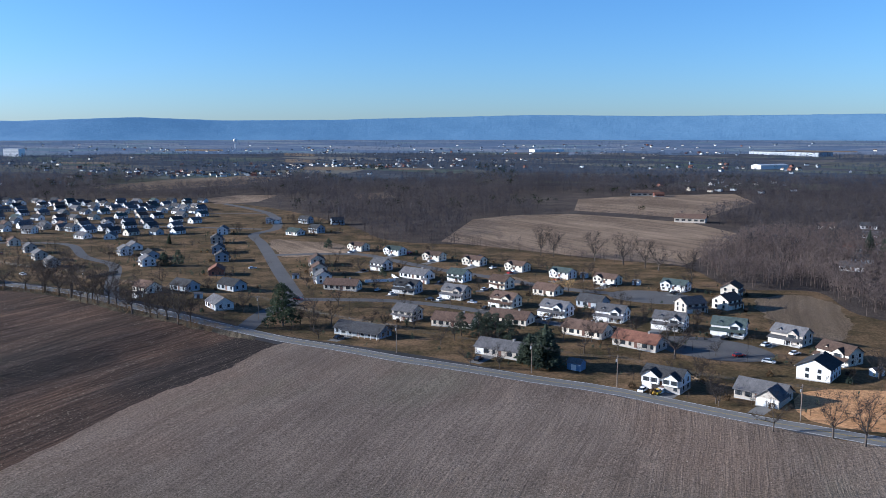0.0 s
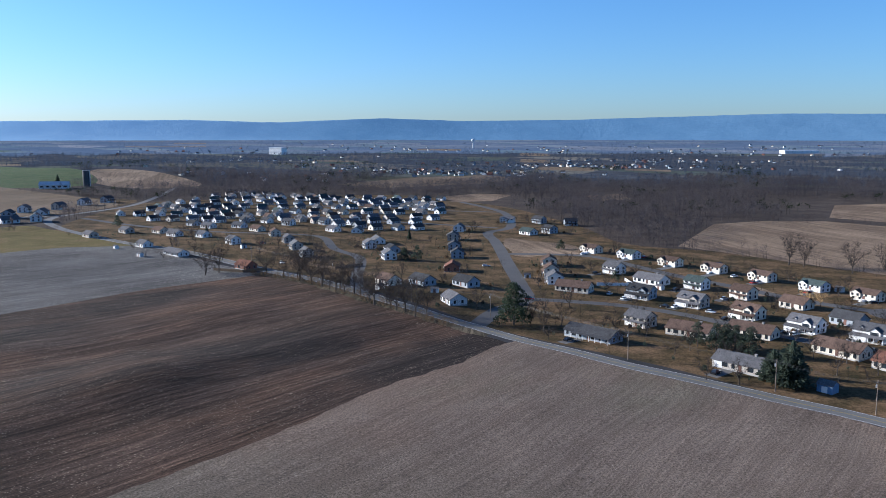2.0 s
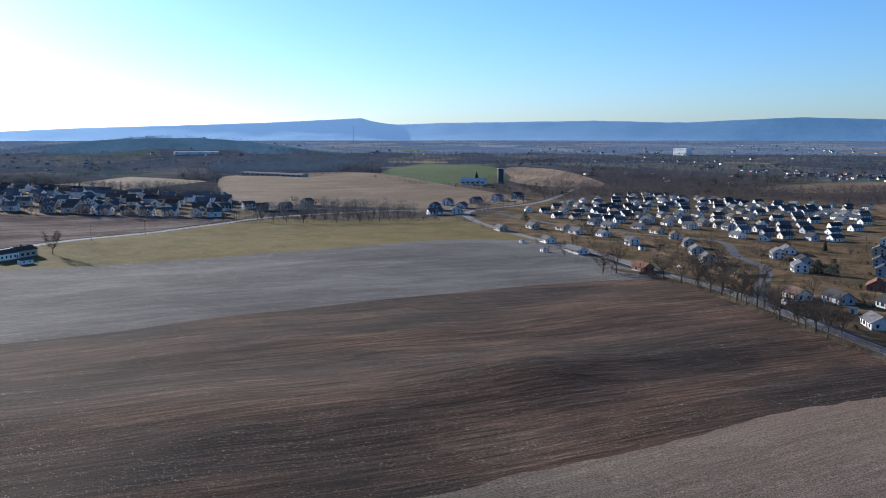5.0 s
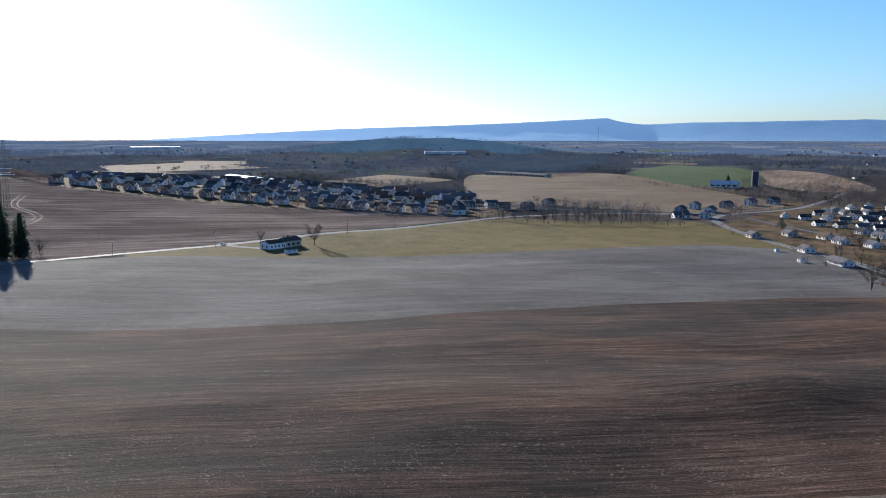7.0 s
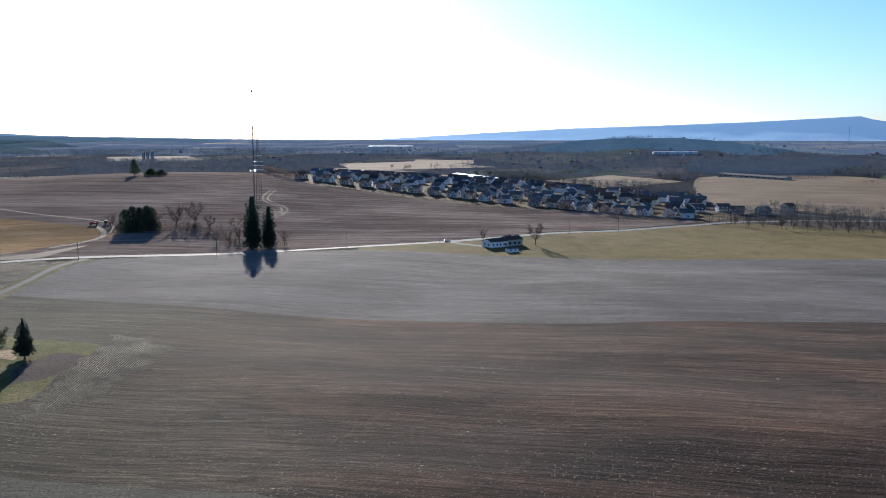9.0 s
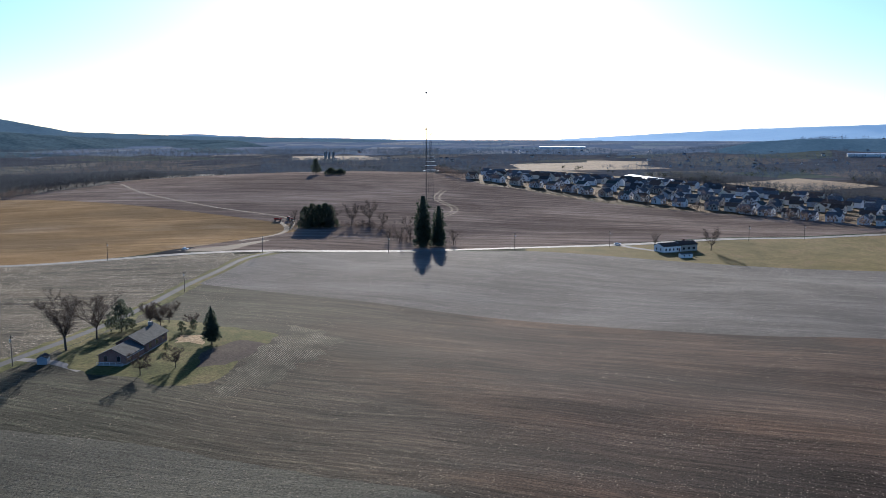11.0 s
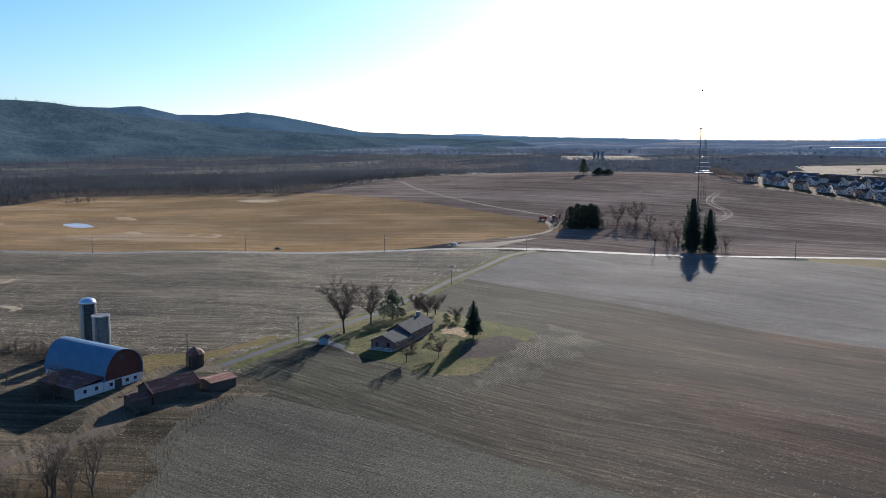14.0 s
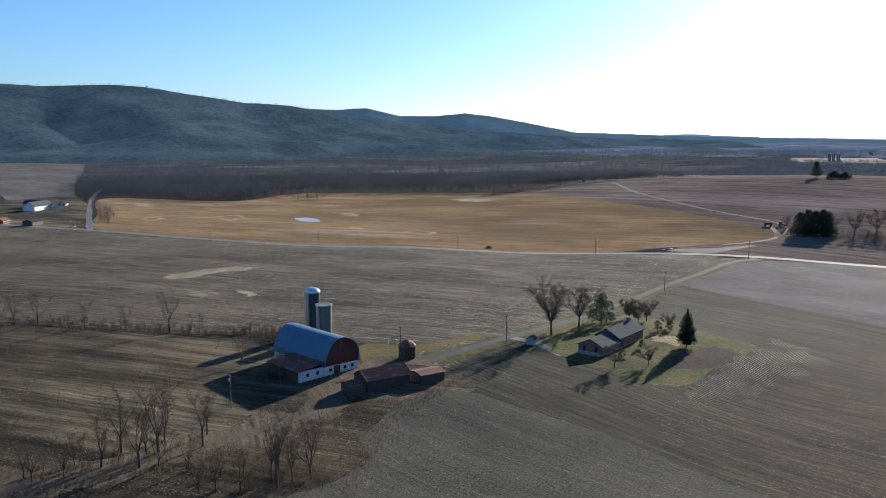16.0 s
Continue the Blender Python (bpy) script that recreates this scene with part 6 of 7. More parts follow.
def block(x, y, turn, w, d, floors, label):
    root = thing("office_block", ground_pose(x, y, turn), label, "building")
    ht = floors * 4.0
    part("wall", boxes((-w / 2, w / 2, -d / 2, d / 2, -2, ht)), M["bright"], root)
    part("parapet", boxes((-w / 2 - 0.3, w / 2 + 0.3, -d / 2 - 0.3, d / 2 + 0.3, ht, ht + 1.2)), M["trim"], root)
    for k in range(floors):
        part("window_band", boxes((-w / 2 + 2, w / 2 - 2, -d / 2 - 0.15, -d / 2 + 0.02, k * 4 + 1.6, k * 4 + 2.4)), M["greyblue"], root)
    return root




# ---- farm ----
def corrugated(name, c1, c2, rough, metal, wave=0.0, rust=None):
    m, nt, b = shader(name, rough, metal, 0.15)
    v = coords(nt)
    col = ramp(nt, mixed(nt, 0.5, noise_at(nt, v, 0.35, 5, 0.65), noise_at(nt, v, 3.0, 5, 0.7)), [(0.36, c1), (0.64, c2)])
    if rust:
        col = mixed(nt, ramp(nt, noise_at(nt, turned(nt, v, 0, (0.3, 1, 1)), 0.9, 6, 0.7), [(0.5, (0, 0, 0)), (0.62, (1, 1, 1))]), col, rust)
    nt.links.new(col, b.inputs["Base Color"])
    bumped(nt, b, noise_at(nt, v, 5), 0.3, 0.03)
    return m


# the barn roof's blue is reflected sky, painted into the base colour
M["barn_roof"] = corrugated("metal_roof_with_sky_blue", (0.1, 0.17, 0.26), (0.15, 0.225, 0.32), 0.55, 0.3)
M["rust_roof"] = corrugated("rusted_tin_roof", (0.11, 0.045, 0.032), (0.18, 0.08, 0.058), 0.75, 0.05, 0, (0.21, 0.15, 0.125))
M["barn_red"] = siding("faded_red_boards", (0.06, 0.018, 0.015), (0.11, 0.034, 0.028), 0.25, True)
M["barn_wood"] = siding("grey_weathered_boards", (0.05, 0.038, 0.03), (0.1, 0.078, 0.064), 0.22, True)
M["whitewash"] = plain("whitewashed_block", (0.5, 0.5, 0.49), (0.68, 0.68, 0.66), 1.5, 0.85, 0, 0.2)
M["silo_wall"] = plain("dark_stave_concrete", (0.035, 0.04, 0.046), (0.07, 0.076, 0.082), 1.2, 0.8, 0, 0.2)
M["silo_grey"] = plain("pale_stave_concrete", (0.085, 0.095, 0.095), (0.16, 0.17, 0.165), 1.2, 0.8, 0, 0.2)
M["hoop"] = plain("weathered_steel_hoop", (0.1, 0.105, 0.11), (0.17, 0.175, 0.18), 1.5, 0.6, 0.5)
M["dome"] = plain("bright_metal_dome", (0.62, 0.64, 0.66), (0.75, 0.77, 0.79), 1.5, 0.3, 0.85)

BARN = thing("barn", ground_pose(-178.8, -136.2, 254.5, 1.25), "old red board barn with an arched metal roof", "barn")
L, W = 23.0, 11.0
ARC = [(W / 2 * math.cos(t) * (1 - 0.10 * math.sin(2 * t)), 2.3 + 7.0 * math.sin(t) ** 0.9) for t in [math.pi * k / 16 for k in range(17)]]


def arched(bm, x0, x1, grow=0.0, thick=0.0):
    """The vaulted roof skin between two ends."""
    rings = []
    for x in (x0, x1):
        outer = [bm.verts.new((x, y * (1 + grow), z + grow * 3)) for y, z in ARC]
        inner = [bm.verts.new((x, y * (1 + grow - thick), z + grow * 3 - thick * 5)) for y, z in ARC] if thick else None
        rings.append((outer, inner))
    (o0, i0), (o1, i1) = rings
    for k in range(len(ARC) - 1):
        bm.faces.new((o0[k], o0[k + 1], o1[k + 1], o1[k]))
        if thick:
            bm.faces.new((i0[k], i1[k], i1[k + 1], i0[k + 1]))
            bm.faces.new((o0[k], i0[k], i0[k + 1], o0[k + 1]))
            bm.faces.new((o1[k], o1[k + 1], i1[k + 1], i1[k]))
    if not thick:
        bm.faces.new(o0)
        bm.faces.new(o1[::-1])
        bm.faces.new((o0[0], o1[0], o1[-1], o0[-1]))


part("board_wall", shape(arched, -L / 2, L / 2), M["barn_red"], BARN, "faded red vertical boards")
part("arched_roof", shape(arched, -L / 2 - 0.5, L / 2 + 0.5, 0.035, 0.03), M["barn_roof"], BARN, "arched sheet metal roof with the sky's blue painted in", None, False)
seams = bmesh.new()
for k in range(1, 22):
    x = -L / 2 - 0.5 + (L + 1) * k / 22
    pts = [Vector((x, y * 1.037, z + 0.13)) for y, z in ARC]
    for p, q in zip(pts, pts[1:]):
        tube(seams, p, q, 0.016, 0.016, 4)
part("roof_seams", seams, M["barn_roof"], BARN)
part("block_wall", boxes((-L / 2 - 0.02, L / 2 + 0.02, -W / 2 - 0.02, W / 2 + 0.02, -1.0, 2.35)), M["whitewash"], BARN, "whitewashed block lower wall")
for y in (-3.6, -1.2, 3.4):
    part("stable_window", boxes((-L / 2 - 0.09, -L / 2 + 0.02, y - 0.45, y + 0.45, 0.9, 1.7)), M["glass"], BARN)
part("barn_door", boxes((-L / 2 - 0.1, -L / 2 + 0.02, 0.4, 2.4, 0.0, 2.2)), M["barn_wood"], BARN, "weathered board door")
part("hay_door", boxes((-L / 2 - 0.09, -L / 2 + 0.02, -0.7, 0.7, 6.6, 8.2)), M["barn_wood"], BARN)
# the lean-to stands on the barn's side towards the fields
part("lean_to_wall", boxes((-L / 2 + 0.1, -L / 2 + 0.45, W / 2 + 0.05, W / 2 + 7.5, -1.0, 2.5)), M["whitewash"], BARN, "low whitewashed lean-to end wall")
part("lean_to_side", boxes((-L / 2 + 0.47, L / 2 - 9.0, W / 2 + 0.05, W / 2 + 7.45, -1.0, 2.45)), M["barn_wood"], BARN, "dark board lean-to side")
lr = bmesh.new()
v = [lr.verts.new(p) for p in ((-L / 2 - 0.3, W / 2 - 0.2, 3.6), (L / 2 - 8.6, W / 2 - 0.2, 3.6), (L / 2 - 8.6, W / 2 + 8.0, 2.5), (-L / 2 - 0.3, W / 2 + 8.0, 2.5), (-L / 2 - 0.3, W / 2 - 0.2, 3.75), (L / 2 - 8.6, W / 2 - 0.2, 3.75), (L / 2 - 8.6, W / 2 + 8.0, 2.65), (-L / 2 - 0.3, W / 2 + 8.0, 2.65))]
for f in ((3, 2, 1, 0), (4, 5, 6, 7), (0, 1, 5, 4), (1, 2, 6, 5), (2, 3, 7, 6), (3, 0, 4, 7)):
    lr.faces.new([v[i] for i in f])
part("lean_to_roof", lr, M["rust_roof"], BARN, "rusted tin lean-to roof")
part("lean_to_window", boxes((-L / 2, -L / 2 + 0.08, W / 2 + 1.5, W / 2 + 2.3, 0.9, 1.8), (-L / 2, -L / 2 + 0.08, W / 2 + 4.6, W / 2 + 5.4, 0.9, 1.8)), M["glass"], BARN)


def silo(x, y, r, ht, wall, domed, label):
    root = thing("silo", ground_pose(x, y, 0, 1.25), label, "silo", "farm silos")
    n = int(ht / 0.75)
    bm = bmesh.new()
    lathe(bm, [(r, -1.0), (r, ht)], 28)
    part("stave_wall", bm, M[wall], root, "", None, False)
    for k in range(n):
        hb = bmesh.new()
        z = 0.4 + k * (ht - 0.6) / n
        lathe(hb, [(r + 0.035, z), (r + 0.035, z + 0.06)], 28)
        part("hoop", hb, M["hoop"], root)
    if domed:
        part("dome", shape(lathe, [((r + 0.12) * math.cos(t), ht + (r * 0.72) * math.sin(t)) for t in [k / 8 * 1.5 for k in range(9)]], 28), M["dome"], root, "shiny metal dome cap", None, True)
    else:
        part("rim", shape(lathe, [(r + 0.1, ht - 0.2), (r + 0.1, ht + 0.1), (r - 0.2, ht + 0.1), (r - 0.2, ht - 0.1)], 28), M["steel"], root)
    part("chute", boxes((r - 0.1, r + 0.7, -0.45, 0.45, 0, ht)), M["steel"], root, "tall unloading chute")
    return root


silo(-207.5, -160.5, 2.3, 13.0, "silo_wall", True, "tall dark stave silo with a shiny domed cap")
silo(-204.5, -153.8, 2.5, 10.2, "silo_grey", False, "pale grey open-topped stave silo")


def shed(x, y, turn, w, d, eave, rise, wall, roof, label, ribs=True, posts=0):
    root = thing("farm_shed", ground_pose(x, y, turn, 1.2), label, "shed", "farm sheds")
    part("wall", shape(gable_body, -w / 2, w / 2, -d / 2, d / 2, -0.6, eave, eave + rise), M[wall], root)
    part("roof", shape(gable_roof, -w / 2, w / 2, -d / 2, d / 2, eave, eave + rise, "x", 0.4, 0.08), M[roof], root)
    if ribs:
        slope = rise / (d / 2)
        for k in range(int(w / 0.6) + 1):
            xx = -w / 2 - 0.3 + k * 0.6
            rb = bmesh.new()
            for s in (-1, 1):
                tube(rb, (xx, s * (d / 2 + 0.4), eave - 0.4 * slope + 0.13), (xx, 0, eave + rise + 0.13), 0.04, 0.04, 4)
            part("roof_rib", rb, M[roof], root)
    for k in range(posts):
        xx = -w / 2 + w * (k + 0.5) / posts
        # the wall is closed; a black slab paints each bay's inner shade
        part("bay_opening", boxes((xx - w / posts * 0.36, xx + w / posts * 0.36, -d / 2 - 0.05, -d / 2 + 0.02, 0.0, eave - 0.5)), M["rubber"], root, "dark slab painted as an open bay's shade")
    return root


shed(-172.5, -109.8, -27, 12.5, 7.5, 2.7, 1.9, "barn_wood", "rust_roof", "long weathered shed with a rusted tin roof", True, 4)
shed(-164.3, -112.6, -27, 4.5, 5.0, 2.2, 0.9, "barn_wood", "rust_roof", "small weathered annex with a rusted roof", True)
shed(-180.3, -101.4, -27, 7.0, 5.4, 2.4, 0.5, "barn_wood", "rust_roof", "low dark board shed at the lane's end", False)
shed(-357, -532, 20, 12, 8, 3.0, 1.5, "barn_wood", "roof_dark", "low dark shed beside the side road", False)
crib = thing("corn_crib", ground_pose(-194.5, -116.8, 10, 1.5), "round wire corn crib with a peaked rusty cap", "crib")
part("roof", shape(lathe, [(2.2, 2.9), (1.5, 3.7), (0.3, 4.3), (0.05, 4.4)], 8), M["rust_roof"], crib)
part("core", shape(lathe, [(1.7, -0.3), (1.75, 2.95)], 8), M["barn_wood"], crib, "dark corn behind wire")
for k in range(14):
    a = 6.283 * k / 14
    part("stave", boxes((1.74, 1.92, -0.1, 0.1, -0.3, 3.0)), M["barn_wood"], crib, "", pose(0, 0, 0, 0, 0, math.degrees(a)))


# the brick bungalow by the lane
def bungalow():
    root = thing("bungalow", ground_pose(-234.5, -73.0, -7, 1.12), "pink brick bungalow with two grey-green gable roofs", "house")
    bw, br = bmesh.new(), bmesh.new()
    gable_body(bw, -16.5, 1.5, -4.4, 4.2, 0.3, 3.4, 5.8)
    gable_body(bw, 1.4, 13.0, -4.2, 4.3, 0.3, 2.7, 4.7)
    gable_roof(br, -16.5, 1.5, -4.4, 4.2, 3.4, 5.8, "x", 0.6)
    gable_roof(br, 2.1, 13.0, -4.2, 4.3, 2.7, 4.7, "x", 0.6)
    part("wall", bw, M["pale_brick"], root, "weathered pink brick wall")
    part("roof", br, M["roof_slate"], root, "grey-green shingle roof")
    part("foundation", boxes((-16.53, 1.45, -4.43, 4.23, -1.0, 0.35), (1.47, 13.03, -4.23, 4.33, -1.0, 0.34)), M["concrete"], root)
    for x in (-13.5, -8.5, -3.5):
        add_window(root, x, -4.4, 1.1, 0, "wide")
        add_window(root, x, 4.2, 1.1, 180, "wide")
    for x in (5.0, 10.0):
        add_window(root, x, -4.2, 0.9, 0, "tall")
        add_window(root, x, 4.3, 0.9, 180, "tall")
    for y in (-2.0, 2.0):
        add_window(root, 13.0, y, 1.0, 90, "tall")
        add_window(root, -16.5, y, 1.1, -90, "tall")
    part("front_door", DOOR, None, root, "", pose(-0.2, 4.2, 0.35, 0, 0, 180))
    part("chimney", boxes((-14.5, -13.4, -0.7, 0.5, 4.6, 6.9), (-14.56, -13.34, -0.76, 0.56, 6.9, 7.05)), M["stone"], root)
    part("terrace", boxes((13.05, 15.0, -3.8, 4.0, -0.8, 0.3)), M["concrete"], root, "pale concrete terrace")
    part("terrace_rail", boxes((14.9, 14.96, -3.8, 4.0, 1.1, 1.18)), M["trim"], root, "white terrace rail")
    for k in range(5):
        part("rail_post", boxes((14.88, 14.98, -3.8 + 1.92 * k, -3.7 + 1.92 * k, 0.3, 1.2)), M["trim"], root)
    part("gutter", boxes((2.2, 13.5, 4.82, 4.94, 2.25, 2.38)), M["trim"], root)
    return root


bungalow()
garden = thing("garden_shed", ground_pose(-224.5, -93.0, 10), "small blue-grey garden shed with a dark roof", "shed")
part("wall", shape(gable_body, -2, 2, -1.6, 1.6, -0.3, 2.1, 2.9), M["greyblue"], garden)
part("roof", shape(gable_roof, -2, 2, -1.6, 1.6, 2.1, 2.9, "x", 0.2, 0.1), M["roof_dark"], garden)
part("door", boxes((-0.5, 0.5, -1.68, -1.58, 0, 1.9)), M["trim"], garden)

# the white bungalow by the county road
def white_bungalow():
    root = thing("bungalow", ground_pose(-437, 144, 111), "white bungalow with a brown wing beside the county road", "house", "roadside houses")
    br = bmesh.new()
    part("wall", shape(gable_body, -13, 1, -5, 5, 0.2, 3.9, 5.6), M["bright"], root, "bright white siding")
    part("wing_wall", shape(gable_body, 1.03, 15, -4.2, 5.5, 0.2, 4.3, 6.2), M["beige"], root, "brown board wing")
    gable_roof(br, -13, 1, -5, 5, 3.9, 5.6, "x", 0.4)
    gable_roof(br, 1.7, 15, -4.2, 5.5, 4.3, 6.2, "x", 0.5)
    part("roof", br, M["roof_brown"], root, "dark brown shingle roof")
    part("foundation", boxes((-13.03, 1.0, -5.03, 5.03, -1.5, 0.25), (1.04, 15.03, -4.23, 5.53, -1.5, 0.25)), M["concrete"], root)
    for x in (-11, -8, -5, -2):
        add_window(root, x, -5, 1.1, 0, "tall")
        add_window(root, x, 5, 1.1, 180, "tall")
    for x in (4.0, 8.0, 12.0):
        add_window(root, x, -4.2, 1.1, 0, "wide")
        add_window(root, x, 5.5, 1.1, 180, "wide")
    for y in (-2.2, 2.2):
        add_window(root, -13, y, 1.1, -90, "tall")
        add_window(root, 15, y, 1.1, 90, "tall")
    part("front_door", DOOR, None, root, "", pose(-0.3, -5, 0.3))
    part("chimney", boxes((7.0, 8.0, 0.2, 1.2, 5.6, 7.6)), M["brick"], root)
    return root


white_bungalow()
small = thing("garden_shed", ground_pose(-418, 143.5, 105), "small white shed on a lawn", "shed")
part("wall", shape(gable_body, -4, 4, -1.8, 1.8, -0.3, 2.3, 2.9), M["bright"], small)
part("roof", shape(gable_roof, -4, 4, -1.8, 1.8, 2.3, 2.9, "x", 0.25, 0.1), M["roof_grey"], small)
part("window", boxes((-2.5, -1.5, -1.87, -1.78, 1.0, 1.8)), M["glass"], small)
part("window", boxes((1.2, 2.2, -1.87, -1.78, 1.0, 1.8)), M["glass"], small)
blue = thing("garden_shed", ground_pose(30, 212, -35), "blue garden shed with a gable roof", "shed")
part("wall", shape(gable_body, -2.4, 2.4, -1.9, 1.9, -0.3, 2.4, 3.6), plain("blue_paint", (0.1, 0.16, 0.26), (0.15, 0.22, 0.34), 2.0), blue)
part("roof", shape(gable_roof, -2.4, 2.4, -1.9, 1.9, 2.4, 3.6, "x", 0.25, 0.1), M["roof_grey"], blue)
part("door", boxes((-0.9, 0.9, -1.98, -1.88, 0, 1.9)), M["trim"], blue)
SHEDS = [(-64, 291, 20), (-118, 296, 60), (-96, 297, 10), (8, 398, 50), (52, 350, -40), (104, 205, 20), (-70, 345, 15), (-15, 338, -35), (70, 330, -40), (-300, 372, -30), (-268, 350, -25), (-232, 388, 60)]
tool = thing("garden_shed", ground_pose(*SHEDS[0]), "small white garden shed on a back lawn", "shed", "garden sheds")
part("wall", shape(gable_body, -1.8, 1.8, -1.3, 1.3, -0.3, 2.0, 2.7), M["white"], tool)
part("roof", shape(gable_roof, -1.8, 1.8, -1.3, 1.3, 2.0, 2.7, "x", 0.2, 0.1), M["roof_grey"], tool)
part("door", boxes((-0.6, 0.6, -1.37, -1.28, 0, 1.8)), M["door_dark"], tool)
for s in SHEDS[1:]:
    spawn(tool, ground_pose(*s))


# ---- poles and wires ----
def utility_pole(m, ht=10.0):
    root = thing("utility_pole", m, "weathered wooden utility pole with a crossarm", "utility pole", "utility poles")
    part("post", shape(tube, (0, 0, -0.5), (0, 0, ht), 0.17, 0.11, 8, True), M["pole_wood"], root)
    part("crossarm", boxes((-1.2, 1.2, -0.16, -0.05, ht - 0.75, ht - 0.6)), M["pole_wood"], root)
    for x in (-1.05, -0.4, 0.4, 1.05):
        part("insulator", shape(lathe, [(0.05, ht - 0.6), (0.07, ht - 0.5), (0.04, ht - 0.42)], 8, x, -0.1), M["glass"], root)
    part("transformer", shape(lathe, [(0.22, ht - 2.2), (0.24, ht - 1.4), (0.1, ht - 1.32)], 10, 0.0, -0.36), M["steel"], root, "grey can transformer")
    return root


MAIN_POLES = [(96, 152), (72, 172), (38, 198), (18, 208), (-18, 225), (-67, 268), (-98, 276), (-145, 312), (-205, 350)]
COUNTY_POLES = [(-343, -471), (-352, -356), (-370, -290), (-392, -213), (-409, -142), (-423, -70), (-430, -7), (-438, 59), (-449, 112), (-465, 195), (-478, 233), (-498, 300)]
LANE_POLES = [(-423, -70), (-337, -86), (-222, -100), (-196, -120), (-141, -130)]
first = None
for line, size in ((MAIN_POLES, 1.0), (COUNTY_POLES, 1.1), (LANE_POLES[1:], 1.05)):
    for i, (x, y) in enumerate(line):
        a, b = line[max(i - 1, 0)], line[min(i + 1, len(line) - 1)]
        turn = math.degrees(math.atan2(b[1] - a[1], b[0] - a[0])) + 90
        m = ground_pose(x, y, turn, size)
        first = first or utility_pole(ground_pose(*MAIN_POLES[0], 130))
        if line is not MAIN_POLES or i:
            spawn(first, m)


def wire(line, ht, off, label):
    bm = bmesh.new()
    line = poly(line, False, 1e6)
    for a, b in zip(line, line[1:]):
        d = (b - a).normalized()
        pts = []
        for k in range(9):
            t = k / 8
            x, y = a.x + (b.x - a.x) * t - d.y * off, a.y + (b.y - a.y) * t + d.x * off
            pts.append((x, y, h(a.x, a.y) * (1 - t) + h(b.x, b.y) * t + ht - 4 * 1.2 * t * (1 - t)))
        for p, q in zip(pts, pts[1:]):
            tube(bm, p, q, 0.018, 0.018, 3)
    tagged(new("overhead_wire", finished("overhead_wire", bm, M["wire"])), label, "cable", "overhead wires")


for off in (-1.05, 0, 1.05):
    wire(MAIN_POLES, 9.6, off, "sagging black wire along the country road")
for off in (-1.05, 1.05):
    wire(COUNTY_POLES, 10.4, off, "sagging black wire along the county road")
wire(LANE_POLES, 10.0, 0, "single sagging wire along the farm lane")


# ---- radio mast behind the spruces ----
def lattice(bm, x, y, ht, w0, w1, step):
    legs = lambda z: [(x + (w0 + (w1 - w0) * z / ht) * math.cos(2.094 * k), y + (w0 + (w1 - w0) * z / ht) * math.sin(2.094 * k), z) for k in range(3)]
    z = 0.0
    while z < ht - 0.01:
        a, b = legs(z), legs(min(z + step, ht))
        for k in range(3):
            tube(bm, a[k], b[k], 0.14, 0.14, 3)
            tube(bm, a[k], b[(k + 1) % 3], 0.07, 0.07, 3)
        z += step


mast = thing("radio_mast", ground_pose(-640, 16), "slender steel radio mast with a ball on top", "mast")
part("lattice", shape(lattice, 0, 0, 70, 0.6, 0.3, 2.0), M["wire"], mast)
part("top_ball", shape(lathe, [(0.05, 100.0), (0.7, 100.5), (0.9, 101.1), (0.7, 101.7), (0.05, 102.2)], 12), M["wire"], mast)
# unseen thin rod, added to carry the loose upper ball
part("whip", shape(tube, (0, 0, 70), (0, 0, 100.2), 0.06, 0.03, 4), M["steel"], mast)
part("ball", shape(lathe, [(0.05, 66.2), (0.8, 66.8), (0.95, 67.4), (0.7, 68.0), (0.05, 68.4)], 12), M["wire"], mast)
tower = thing("antenna_tower", ground_pose(-640, 19.5), "short lattice tower with bright antenna bars", "mast")
part("lattice", shape(lattice, 0, 0, 64, 3.0, 0.9, 3.0), M["wire"], tower)
for z, w in ((28, 7.5), (29.5, 4.5), (33, 5.2), (37, 4.2), (42, 3.2)):
    part("antenna_bar", boxes((-0.12, 0.12, -w, w, z, z + 0.32)), M["dome"], tower, "shiny horizontal antenna bar")


